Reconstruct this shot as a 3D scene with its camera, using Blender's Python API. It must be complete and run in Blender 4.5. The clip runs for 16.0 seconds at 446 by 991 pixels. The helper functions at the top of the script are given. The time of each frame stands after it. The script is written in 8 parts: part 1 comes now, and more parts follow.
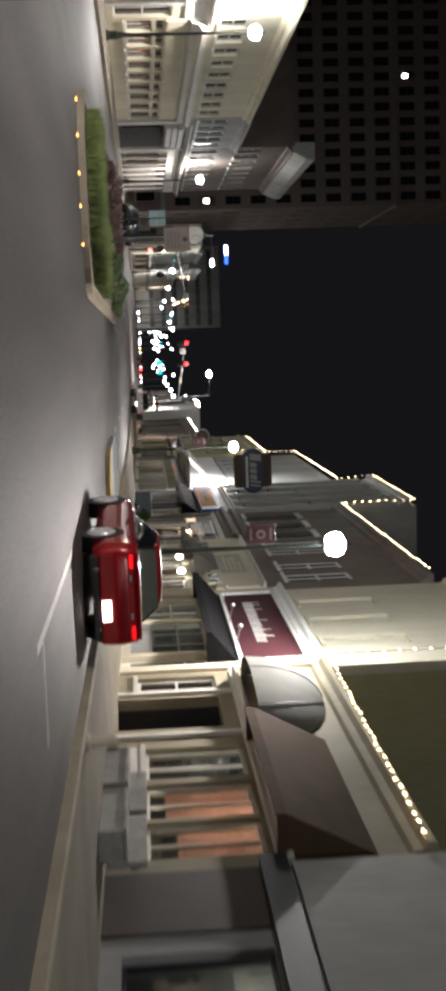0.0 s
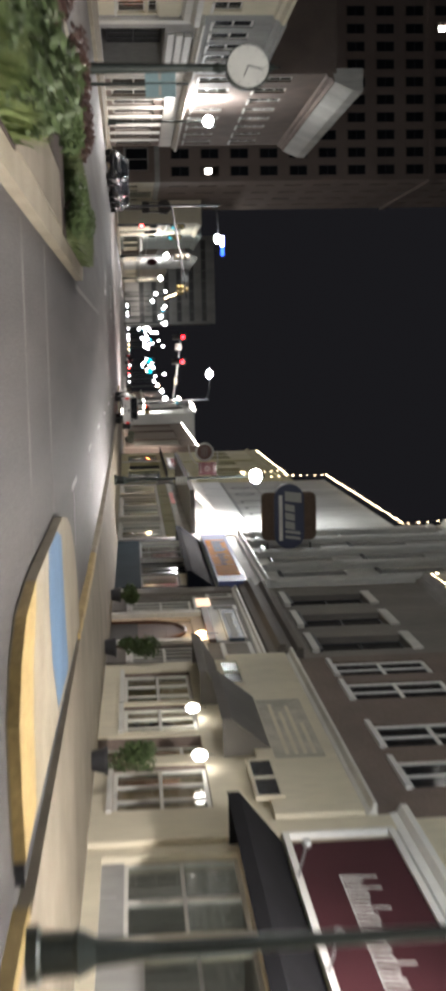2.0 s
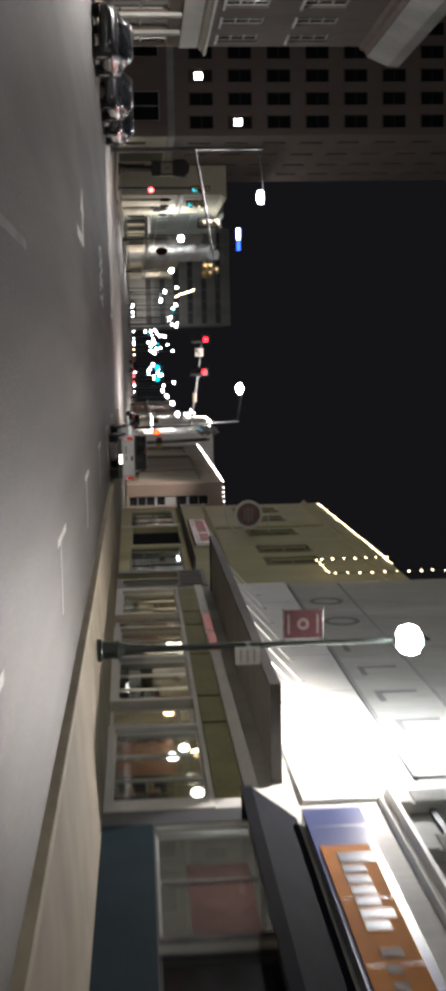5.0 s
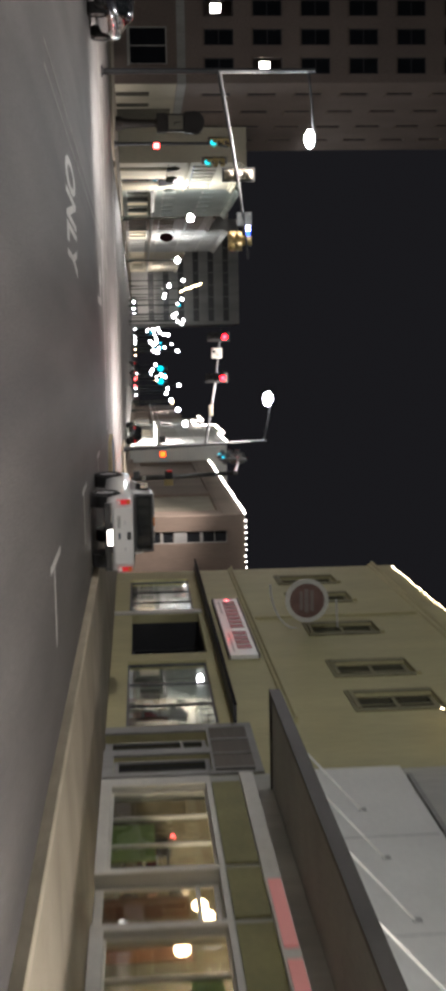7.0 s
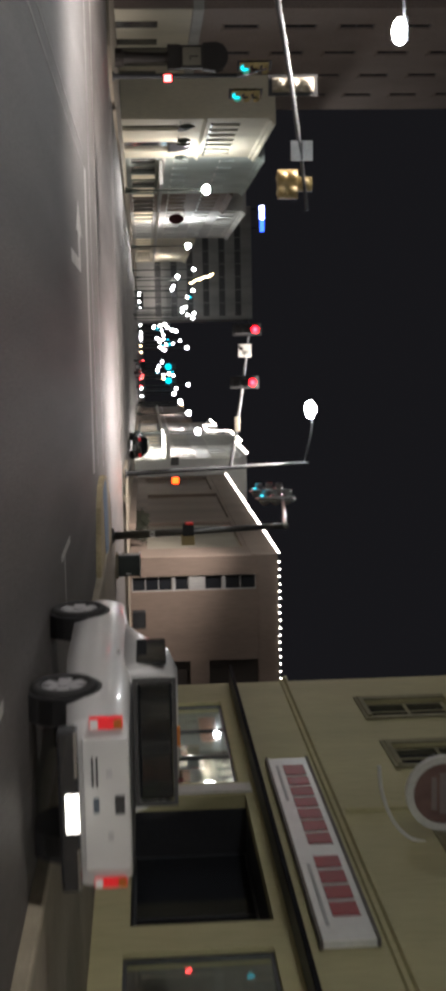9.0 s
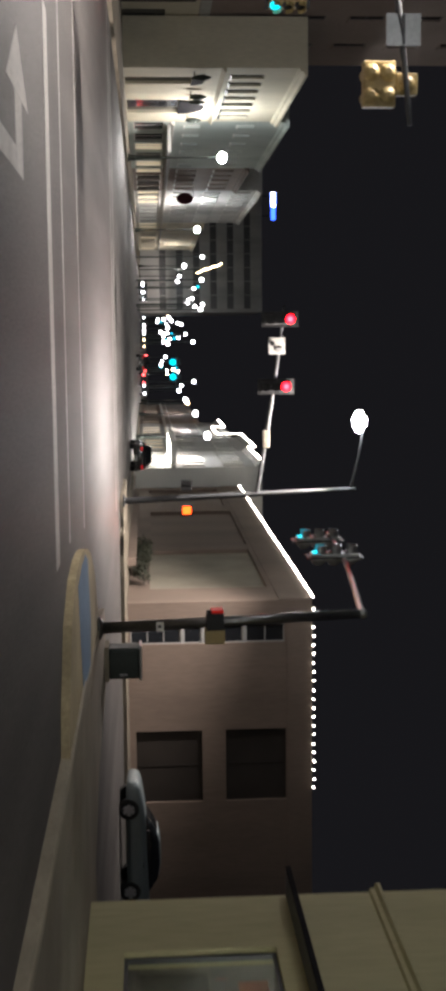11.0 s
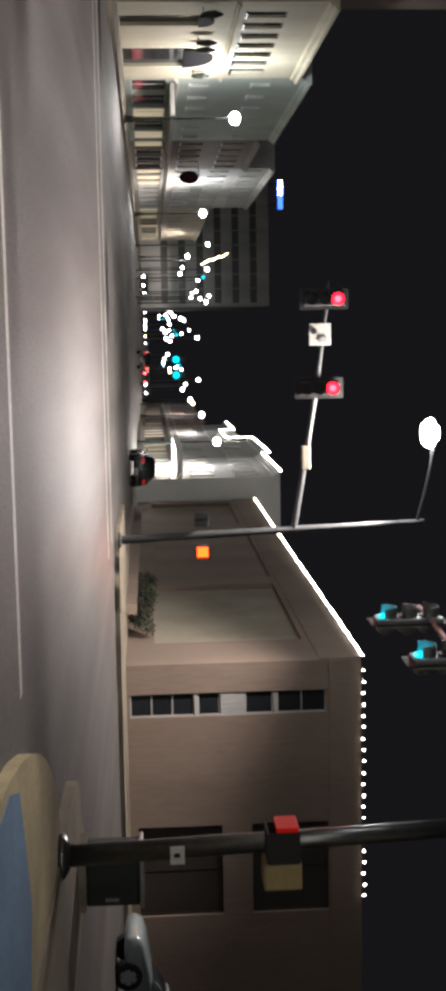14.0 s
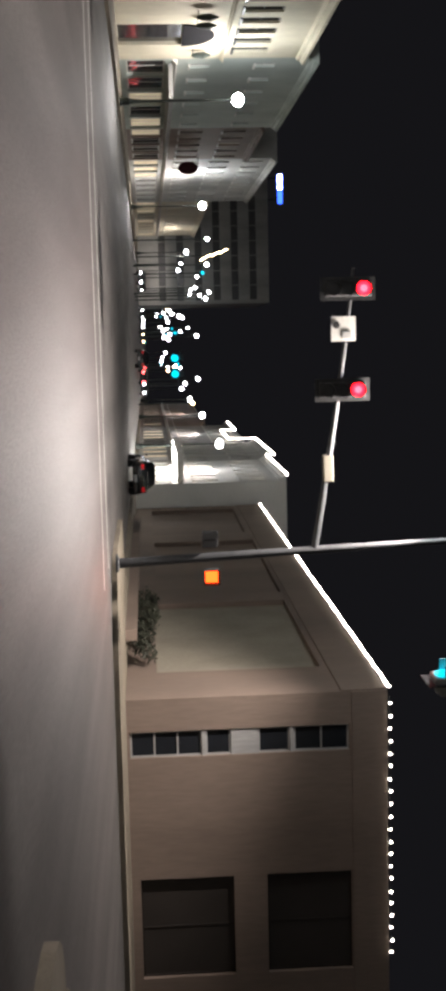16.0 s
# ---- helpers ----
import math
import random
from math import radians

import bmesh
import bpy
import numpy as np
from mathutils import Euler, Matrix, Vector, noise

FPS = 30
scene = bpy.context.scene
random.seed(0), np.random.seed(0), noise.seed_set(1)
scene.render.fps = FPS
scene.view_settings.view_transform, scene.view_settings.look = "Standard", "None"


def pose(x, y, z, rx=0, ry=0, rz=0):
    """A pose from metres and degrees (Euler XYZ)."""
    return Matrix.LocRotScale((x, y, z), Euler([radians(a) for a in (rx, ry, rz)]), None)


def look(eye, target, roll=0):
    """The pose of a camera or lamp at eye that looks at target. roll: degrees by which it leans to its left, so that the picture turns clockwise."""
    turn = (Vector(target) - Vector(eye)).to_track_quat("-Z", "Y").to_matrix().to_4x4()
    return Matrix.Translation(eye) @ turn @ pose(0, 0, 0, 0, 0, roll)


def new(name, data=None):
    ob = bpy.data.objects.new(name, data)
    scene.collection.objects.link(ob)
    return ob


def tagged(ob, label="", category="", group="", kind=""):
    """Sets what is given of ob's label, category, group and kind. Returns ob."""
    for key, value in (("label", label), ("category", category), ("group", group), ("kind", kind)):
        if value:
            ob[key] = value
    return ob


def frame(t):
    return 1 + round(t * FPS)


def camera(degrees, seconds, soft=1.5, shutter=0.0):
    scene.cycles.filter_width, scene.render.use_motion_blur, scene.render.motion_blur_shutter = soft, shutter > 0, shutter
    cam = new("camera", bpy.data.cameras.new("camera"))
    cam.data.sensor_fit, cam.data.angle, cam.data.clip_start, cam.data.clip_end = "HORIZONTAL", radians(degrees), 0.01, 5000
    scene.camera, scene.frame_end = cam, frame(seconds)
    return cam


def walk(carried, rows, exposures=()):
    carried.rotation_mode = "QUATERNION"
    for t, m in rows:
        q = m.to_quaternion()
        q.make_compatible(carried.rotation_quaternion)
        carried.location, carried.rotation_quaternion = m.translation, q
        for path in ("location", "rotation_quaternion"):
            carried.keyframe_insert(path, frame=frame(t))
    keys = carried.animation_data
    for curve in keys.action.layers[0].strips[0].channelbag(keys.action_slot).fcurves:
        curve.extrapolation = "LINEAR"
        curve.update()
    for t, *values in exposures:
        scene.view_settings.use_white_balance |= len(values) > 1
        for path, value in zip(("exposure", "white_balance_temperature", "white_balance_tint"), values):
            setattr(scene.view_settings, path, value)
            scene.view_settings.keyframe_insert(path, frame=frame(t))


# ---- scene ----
cam = camera(20.8, 16.0, soft=5.0, shutter=0.5)
PATH = [
    (0, (-0.672, 0.481, 1.214), (-0.435, 2.463, 1.337), 87.6),
    (0.5, (-0.587, 6.631, 1.189), (-0.346, 8.612, 1.313), 87.8),
    (1, (-0.486, 12.716, 1.190), (-0.242, 14.697, 1.320), 88.3),
    (1.5, (-0.384, 18.691, 1.222), (-0.143, 20.672, 1.359), 88.7),
    (2, (-0.299, 24.923, 1.243), (-0.061, 26.903, 1.387), 88.3),
    (2.5, (-0.338, 30.889, 1.228), (-0.101, 32.87, 1.369), 88.3),
    (3, (-0.31, 36.844, 1.228), (-0.078, 38.826, 1.367), 88.5),
    (3.5, (-0.339, 42.616, 1.265), (-0.109, 44.598, 1.402), 88.2),
    (4, (-0.364, 48.234, 1.285), (-0.136, 50.216, 1.42), 88.4),
    (6.5, (-0.673, 75.353, 1.275), (-0.442, 77.334, 1.411), 88.5),
    (7, (-0.666, 80.765, 1.318), (-0.435, 82.747, 1.451), 88.5),
    (7.5, (-0.633, 85.681, 1.319), (-0.402, 87.664, 1.45), 88.6),
    (8, (-0.615, 90.291, 1.317), (-0.386, 92.274, 1.444), 88.6),
    (8.5, (-0.719, 94.881, 1.342), (-0.483, 96.864, 1.464), 88.6),
    (9, (-0.736, 99.178, 1.338), (-0.5, 101.161, 1.461), 88.5),
    (11.5, (-0.758, 115.879, 1.264), (-0.513, 117.86, 1.384), 89.1),
    (12, (-0.536, 118.479, 1.279), (-0.296, 120.461, 1.398), 88.9),
    (12.5, (-0.463, 120.554, 1.292), (-0.223, 122.536, 1.408), 88.8),
    (13, (-0.495, 122.272, 1.28), (-0.251, 124.254, 1.396), 88.7),
    (13.5, (-0.523, 123.84, 1.276), (-0.276, 125.821, 1.391), 88.7),
    (14, (-0.509, 125.294, 1.259), (-0.261, 127.275, 1.375), 88.6),
    (14.5, (-0.481, 126.567, 1.245), (-0.233, 128.548, 1.359), 88.5),
    (15, (-0.451, 127.741, 1.229), (-0.203, 129.723, 1.345), 88.5),
    (15.5, (-0.458, 128.874, 1.221), (-0.209, 130.855, 1.338), 88.3),
    (16, (-0.468, 129.891, 1.192), (-0.217, 131.871, 1.31), 88.2),
]
STOPS = [(0, 1.75), (1, 1.85), (2, 2.2), (2.5, 2.35), (3, 2.15), (3.5, 1.85), (4, 1.68), (5.6, 1.8), (6.5, 2.25), (7.5, 2.1), (9, 1.98), (11.5, 1.98), (13.5, 1.9), (16, 1.75)]
walk(cam, [(t, look(eye, target, roll)) for t, eye, target, roll in PATH], STOPS)

# ---- light: night street, lit by its own lamps ----
world = bpy.data.worlds.new("night_sky")
scene.world = world
world.use_nodes = True
wbg = world.node_tree.nodes["Background"]
wbg.inputs["Color"].default_value = (0.46, 0.45, 0.54, 1)
wbg.inputs["Strength"].default_value = 0.0046

LAMP_COOL = (1.0, 0.885, 0.83)


def point_lamp(name, at, watts, colour=LAMP_COOL, radius=0.18):
    data = bpy.data.lights.new(name, "POINT")
    data.energy, data.color, data.shadow_soft_size = watts, colour, radius
    ob = new(name, data)
    ob.location = at
    return ob


def down_lamp(name, at, watts, colour=LAMP_COOL, radius=0.2, cone=172.0, blend=0.36):
    """A shielded street luminaire that throws its light downwards."""
    data = bpy.data.lights.new(name, "SPOT")
    data.energy, data.color, data.shadow_soft_size = watts, colour, radius
    data.spot_size, data.spot_blend = radians(cone), blend
    ob = new(name, data)
    ob.location = at
    return ob


def signal_lamp(name, at, watts, colour, radius=0.11, cone=120.0):
    """The beam of a lit signal lens that faces back along the street."""
    ob = down_lamp(name, at, watts, colour, radius, cone)
    ob.rotation_euler = (radians(-82), 0, 0)
    return ob


# ---- materials ----
def mat(name, colour, rough=0.7, metal=0.0, grain=0.0, scale=8.0, stain=0.0, stain_scale=0.5, bump=0.0, spec=0.5,
        coat=0.0, streak=False, alt=None):
    """Principled surface with fine grain and large stains in its colour, and a fine relief."""
    m = bpy.data.materials.new(name)
    m.use_nodes = True
    nt = m.node_tree
    b = nt.nodes["Principled BSDF"]
    b.inputs["Roughness"].default_value = rough
    b.inputs["Metallic"].default_value = metal
    b.inputs["Specular IOR Level"].default_value = spec
    b.inputs["Coat Weight"].default_value = coat
    col = nt.nodes.new("ShaderNodeRGB")
    col.outputs[0].default_value = (*colour, 1)
    out = col.outputs[0]
    if grain or stain or bump:
        geo = nt.nodes.new("ShaderNodeNewGeometry")
        pos = geo.outputs["Position"]
        if streak:
            mp = nt.nodes.new("ShaderNodeMapping")
            mp.inputs["Scale"].default_value = (1, 1, 0.15) if streak is True else streak
            nt.links.new(pos, mp.inputs["Vector"])
            pos = mp.outputs["Vector"]
    for amount, size, detail in ((stain, stain_scale, 4.0), (grain, scale, 6.0)):
        if not amount:
            continue
        n = nt.nodes.new("ShaderNodeTexNoise")
        n.inputs["Scale"].default_value = size
        n.inputs["Detail"].default_value = detail
        nt.links.new(pos, n.inputs["Vector"])
        ramp = nt.nodes.new("ShaderNodeMapRange")
        ramp.inputs["From Min"].default_value, ramp.inputs["From Max"].default_value = 0.3, 0.7
        ramp.inputs["To Min"].default_value, ramp.inputs["To Max"].default_value = 1 - amount, 1 + amount * 0.6
        nt.links.new(n.outputs["Fac"], ramp.inputs["Value"])
        mul = nt.nodes.new("ShaderNodeMix")
        mul.data_type, mul.blend_type = "RGBA", "MULTIPLY"
        mul.inputs["Factor"].default_value = 1.0
        nt.links.new(out, mul.inputs["A"])
        nt.links.new(ramp.outputs["Result"], mul.inputs["B"])
        out = mul.outputs["Result"]
    nt.links.new(out, b.inputs["Base Color"])
    if bump:
        n = nt.nodes.new("ShaderNodeTexNoise")
        n.inputs["Scale"].default_value, n.inputs["Detail"].default_value = scale * 2.5, 5.0
        nt.links.new(geo.outputs["Position"], n.inputs["Vector"])
        bp = nt.nodes.new("ShaderNodeBump")
        bp.inputs["Strength"].default_value, bp.inputs["Distance"].default_value = bump, 0.02
        nt.links.new(n.outputs["Fac"], bp.inputs["Height"])
        nt.links.new(bp.outputs["Normal"], b.inputs["Normal"])
    return m


def glow(name, colour, strength):
    m = bpy.data.materials.new(name)
    m.use_nodes = True
    b = m.node_tree.nodes["Principled BSDF"]
    b.inputs["Base Color"].default_value = (*colour, 1)
    b.inputs["Emission Color"].default_value = (*colour, 1)
    b.inputs["Emission Strength"].default_value = strength
    return m


def clear_glass(name, tint=(0.8, 0.84, 0.84), rough=0.02):
    """A pane: mostly let through, with a mirror's gloss at its surface."""
    m = bpy.data.materials.new(name)
    m.use_nodes = True
    nt = m.node_tree
    nt.nodes.remove(nt.nodes["Principled BSDF"])
    out = nt.nodes["Material Output"]
    clear = nt.nodes.new("ShaderNodeBsdfTransparent")
    clear.inputs["Color"].default_value = (*tint, 1)
    shine = nt.nodes.new("ShaderNodeBsdfGlossy")
    shine.inputs["Roughness"].default_value = rough
    facing = nt.nodes.new("ShaderNodeLayerWeight")
    facing.inputs["Blend"].default_value = 0.5
    steep = nt.nodes.new("ShaderNodeMath")
    steep.operation = "POWER"
    steep.inputs[1].default_value = 5.0
    nt.links.new(facing.outputs["Facing"], steep.inputs[0])
    fr = nt.nodes.new("ShaderNodeMapRange")
    fr.inputs["To Min"].default_value, fr.inputs["To Max"].default_value = 0.05, 0.9
    nt.links.new(steep.outputs["Value"], fr.inputs["Value"])
    mix = nt.nodes.new("ShaderNodeMixShader")
    nt.links.new(fr.outputs["Result"], mix.inputs["Fac"])
    nt.links.new(clear.outputs["BSDF"], mix.inputs[1])
    nt.links.new(shine.outputs["BSDF"], mix.inputs[2])
    nt.links.new(mix.outputs["Shader"], out.inputs["Surface"])
    return m


def paper(name, colour):
    """A thin sheet that light comes through from behind."""
    m = mat(name, colour, 0.7, grain=0.1, scale=6, stain=0.15, stain_scale=2.0)
    nt = m.node_tree
    b = nt.nodes["Principled BSDF"]
    through_sheet = nt.nodes.new("ShaderNodeBsdfTranslucent")
    through_sheet.inputs["Color"].default_value = (*colour, 1)
    both = nt.nodes.new("ShaderNodeMixShader")
    both.inputs["Fac"].default_value = 0.6
    nt.links.new(b.outputs["BSDF"], both.inputs[1])
    nt.links.new(through_sheet.outputs["BSDF"], both.inputs[2])
    nt.links.new(both.outputs["Shader"], nt.nodes["Material Output"].inputs["Surface"])
    return m


ASPHALT = mat("asphalt", (0.105, 0.098, 0.092), 0.62, grain=0.35, scale=38, stain=0.34, stain_scale=0.9, bump=0.3, spec=0.43, streak=(1, 0.1, 1))
CONCRETE = mat("pavement_concrete", (0.255, 0.22, 0.165), 0.85, grain=0.14, scale=22, stain=0.22, stain_scale=0.7, bump=0.2)
KERB = mat("kerb_concrete", (0.33, 0.29, 0.215), 0.8, grain=0.15, scale=20, stain=0.2, stain_scale=0.9, bump=0.2)
CREAMKERB = mat("worn_cream_paint", (0.40, 0.335, 0.20), 0.8, grain=0.2, scale=16, stain=0.25, stain_scale=1.0, bump=0.2)
YELLOW_PAINT = mat("worn_yellow_paint", (0.42, 0.305, 0.12), 0.7, grain=0.25, scale=14, stain=0.2, stain_scale=1.2)
BLUE_PAINT = mat("worn_blue_paint", (0.13, 0.22, 0.34), 0.75, grain=0.2, scale=14, stain=0.18, stain_scale=1.0)
WHITE_PAINT = mat("road_white_paint", (0.52, 0.51, 0.48), 0.6, grain=0.3, scale=16, stain=0.25, stain_scale=1.1)
CREAM = mat("cream_stucco", (0.66, 0.61, 0.47), 0.85, grain=0.1, scale=12, stain=0.12, stain_scale=0.5, bump=0.15, streak=True)
LOWTAN = mat("dull_tan_paint", (0.31, 0.275, 0.19), 0.8, grain=0.12, scale=10, stain=0.18, stain_scale=0.45, bump=0.12, streak=True)
OLIVEDULL = mat("weathered_olive_paint", (0.27, 0.25, 0.15), 0.85, grain=0.15, scale=10, stain=0.25, stain_scale=0.8)
OLIVE = mat("olive_cream_paint", (0.50, 0.46, 0.255), 0.75, grain=0.1, scale=10, stain=0.12, stain_scale=0.45, bump=0.12, streak=True)
GREY = mat("grey_painted_brick", (0.33, 0.33, 0.32), 0.85, grain=0.15, scale=12, stain=0.15, stain_scale=0.5, bump=0.2, streak=True)
BROWN = mat("brown_brick", (0.20, 0.155, 0.13), 0.85, grain=0.2, scale=14, stain=0.18, stain_scale=0.6, bump=0.25)
STONE = mat("pale_grey_stone", (0.50, 0.50, 0.47), 0.8, grain=0.14, scale=9, stain=0.22, stain_scale=0.5, bump=0.2, streak=True)
BENCHPAINT = mat("worn_grey_white_paint", (0.36, 0.36, 0.33), 0.7, grain=0.15, scale=10, stain=0.25, stain_scale=1.5)
WHITE = mat("white_panel", (0.78, 0.78, 0.75), 0.6, grain=0.05, scale=8, stain=0.08, stain_scale=0.4)
TRIM = mat("off_white_trim", (0.66, 0.65, 0.60), 0.6, grain=0.08, scale=10, stain=0.1, stain_scale=0.8)
PINKBRICK = mat("pinkish_brown_stucco", (0.225, 0.172, 0.137), 0.85, grain=0.1, scale=12, stain=0.15, stain_scale=0.35, bump=0.15, streak=True)
TOWERBRICK = mat("dark_red_brown_brick", (0.29, 0.23, 0.20), 0.85, grain=0.15, scale=8, stain=0.15, stain_scale=0.2, bump=0.2)
GREENGREY = mat("pale_green_grey_render", (0.42, 0.47, 0.43), 0.8, grain=0.1, scale=10, stain=0.14, stain_scale=0.4)
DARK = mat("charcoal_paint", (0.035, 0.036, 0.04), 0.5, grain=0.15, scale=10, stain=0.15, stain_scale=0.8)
NAVY = mat("navy_canvas", (0.008, 0.010, 0.016), 0.95, spec=0.05, grain=0.2, scale=30, stain=0.2, stain_scale=1.2)
BLUEGREY = mat("blue_grey_panel", (0.022, 0.036, 0.046), 0.9, spec=0.04, grain=0.1, scale=10, stain=0.15, stain_scale=0.7)
BROWNAWN = mat("brown_canvas", (0.10, 0.066, 0.042), 0.9, spec=0.12, grain=0.2, scale=30, stain=0.18, stain_scale=1.0)
GREYAWN = mat("grey_canvas", (0.125, 0.115, 0.10), 0.85, grain=0.15, scale=30, stain=0.15, stain_scale=1.0)
FANGREY = mat("pale_grey_canvas", (0.20, 0.205, 0.185), 0.85, grain=0.12, scale=30, stain=0.15, stain_scale=1.0)
CANOPY = mat("weathered_dark_metal", (0.075, 0.068, 0.06), 0.6, grain=0.15, scale=10, stain=0.25, stain_scale=0.7)
NOTICE = mat("faded_painted_notice", (0.47, 0.44, 0.36), 0.8, grain=0.15, scale=8, stain=0.25, stain_scale=1.2)
INFILL = mat("dull_tan_render", (0.33, 0.30, 0.235), 0.85, grain=0.1, scale=10, stain=0.18, stain_scale=0.5)
TAUPE = mat("taupe_painted_brick", (0.19, 0.175, 0.155), 0.85, grain=0.15, scale=12, stain=0.2, stain_scale=0.5, bump=0.2, streak=True)
TAUPEDARK = mat("dark_taupe_moulding", (0.125, 0.108, 0.09), 0.75, grain=0.12, scale=12, stain=0.2, stain_scale=0.6, streak=(0.2, 0.05, 1))
UMBER = mat("dark_umber_boarding", (0.045, 0.03, 0.021), 0.7, grain=0.25, scale=14, stain=0.25, stain_scale=0.9)
BANNER = mat("faded_maroon_banner", (0.11, 0.045, 0.05), 0.85, spec=0.2, grain=0.12, scale=20, stain=0.15, stain_scale=1.5)
BANNERPALE = mat("faded_banner_print", (0.26, 0.22, 0.21), 0.85, spec=0.2, grain=0.12, scale=20)
MAROON = mat("maroon_canvas", (0.058, 0.017, 0.022), 0.8, spec=0.2, grain=0.12, scale=20, stain=0.12, stain_scale=0.8)
BROWNSTEEL = mat("dark_brown_steel", (0.028, 0.022, 0.018), 0.6, grain=0.1, scale=12, stain=0.15, stain_scale=1.0)
BLACKAWN = mat("black_canvas", (0.012, 0.012, 0.014), 0.9, spec=0.1, grain=0.2, scale=30, stain=0.2, stain_scale=1.0)
WOOD = mat("brown_stained_wood", (0.11, 0.05, 0.025), 0.45, grain=0.3, scale=18, stain=0.25, stain_scale=2.0, bump=0.1)
PEACH = mat("peach_plaster", (0.72, 0.58, 0.43), 0.7, grain=0.08, scale=14, stain=0.1, stain_scale=1.0)
METAL = mat("galvanised_steel", (0.42, 0.43, 0.43), 0.42, metal=0.85, grain=0.12, scale=12, stain=0.12, stain_scale=1.0)
POLEMETAL = mat("worn_galvanised_pole", (0.22, 0.22, 0.215), 0.3, metal=0.9, grain=0.15, scale=14, stain=0.2, stain_scale=1.2)
STEEL = mat("painted_grey_steel", (0.075, 0.078, 0.082), 0.5, metal=0.3, grain=0.12, scale=12, stain=0.12, stain_scale=1.0)
OLIVEPANEL = mat("olive_green_panel", (0.24, 0.225, 0.09), 0.7, grain=0.12, scale=8, stain=0.2, stain_scale=0.8)
DARKMETAL = mat("dark_green_steel", (0.035, 0.045, 0.04), 0.4, metal=0.35, grain=0.12, scale=12, stain=0.12, stain_scale=1.0)
CHROME = mat("chrome", (0.75, 0.76, 0.78), 0.12, metal=1.0)
# Pale, barely metallic colour paints in headlight shine on the chrome covers.
WHEELSHINE = mat("wheel_cover_painted_shine", (0.8, 0.8, 0.8), 0.3, metal=0.15, grain=0.1, scale=20)
RUBBER = mat("tyre_rubber", (0.022, 0.022, 0.022), 0.8, grain=0.2, scale=30)
ALLOY = mat("wheel_alloy", (0.5, 0.5, 0.51), 0.35, metal=0.25, grain=0.1, scale=20)
REDPAINT = mat("red_car_paint", (0.46, 0.014, 0.02), 0.25, metal=0.1, coat=1.0, grain=0.05, scale=8)
WHITECAR = mat("white_car_paint", (0.62, 0.62, 0.61), 0.3, coat=0.8, stain=0.06, stain_scale=1.5)
TEALCAR = mat("pale_blue_grey_car_paint", (0.26, 0.31, 0.32), 0.3, metal=0.3, coat=1.0, grain=0.05, scale=8)
DARKCAR = mat("black_car_paint", (0.02, 0.021, 0.024), 0.25, coat=1.0, grain=0.05, scale=8)
CARGLASS = mat("dark_car_glass", (0.012, 0.014, 0.016), 0.06, spec=0.8, coat=0.3, stain=0.1, stain_scale=1.0)
PLASTIC = mat("black_plastic", (0.025, 0.025, 0.026), 0.55, grain=0.1, scale=20)
PLATE = mat("plate_white", (0.8, 0.8, 0.78), 0.4, grain=0.03, scale=30)
TAILRED = glow("red_tail_lens", (0.5, 0.006, 0.01), 0.16)
TAILBRIGHT = glow("lit_red_tail_lens", (0.9, 0.004, 0.008), 0.42)
# Grey-green base colour paints in the street mirrored in the rear window.
REARREFLECT = mat("car_glass_painted_reflection", (0.28, 0.295, 0.25), 0.12, spec=0.7, coat=0.5, stain=0.15, stain_scale=1.5)
TAILAMBER = mat("amber_lens", (0.45, 0.14, 0.02), 0.25, coat=0.5, grain=0.05, scale=20)
SIGNALYELLOW = mat("signal_yellow", (0.46, 0.35, 0.15), 0.5, grain=0.1, scale=14, stain=0.1, stain_scale=2.0)
SIGNALBLACK = mat("signal_black", (0.02, 0.02, 0.02), 0.6, grain=0.1, scale=14)
SIGNBLUE = mat("enamel_blue", (0.035, 0.06, 0.22), 0.3, coat=0.4, stain=0.1, stain_scale=1.5)
SIGNNAVY = mat("enamel_navy", (0.03, 0.04, 0.09), 0.35, coat=0.4, stain=0.12, stain_scale=1.5)
SIGNORANGE = mat("enamel_orange", (0.46, 0.165, 0.022), 0.8, spec=0.08, coat=0.0, stain=0.12, stain_scale=1.5)
SIGNRUST = mat("weathered_orange_enamel", (0.115, 0.078, 0.056), 0.7, spec=0.3, grain=0.2, scale=12, stain=0.2, stain_scale=1.5)
SIGNRED = mat("enamel_red", (0.3, 0.014, 0.016), 0.5, spec=0.25, stain=0.12, stain_scale=1.5)
SIGNWHITE = mat("enamel_white", (0.74, 0.73, 0.68), 0.4, coat=0.2, grain=0.05, scale=10, stain=0.1, stain_scale=1.2)
SIGNSLATE = mat("slate_signboard", (0.075, 0.10, 0.13), 0.5, grain=0.1, scale=12, stain=0.15, stain_scale=1.2)
LETTERGREY = mat("faded_grey_lettering", (0.40, 0.40, 0.38), 0.7, grain=0.1, scale=15)
LETTERDARK = mat("faded_dark_lettering", (0.20, 0.19, 0.19), 0.7, grain=0.1, scale=15)
FADED = mat("faded_road_paint", (0.19, 0.18, 0.165), 0.7, grain=0.25, scale=16, stain=0.3, stain_scale=1.1)
PINKPAPER = paper("pale_pink_notice", (0.62, 0.47, 0.46))
# Brown pane colour raised, which puts haze into the glass.
HAZEDGLASS = mat("brown_glass_haze_lifted", (0.05, 0.043, 0.038), 0.35, spec=0.5, stain=0.2, stain_scale=0.4)
BANDGLASS = mat("grey_band_glass", (0.11, 0.11, 0.11), 0.3, spec=0.5, stain=0.2, stain_scale=0.3)
POSTER = paper("pink_orange_poster", (0.82, 0.58, 0.48))
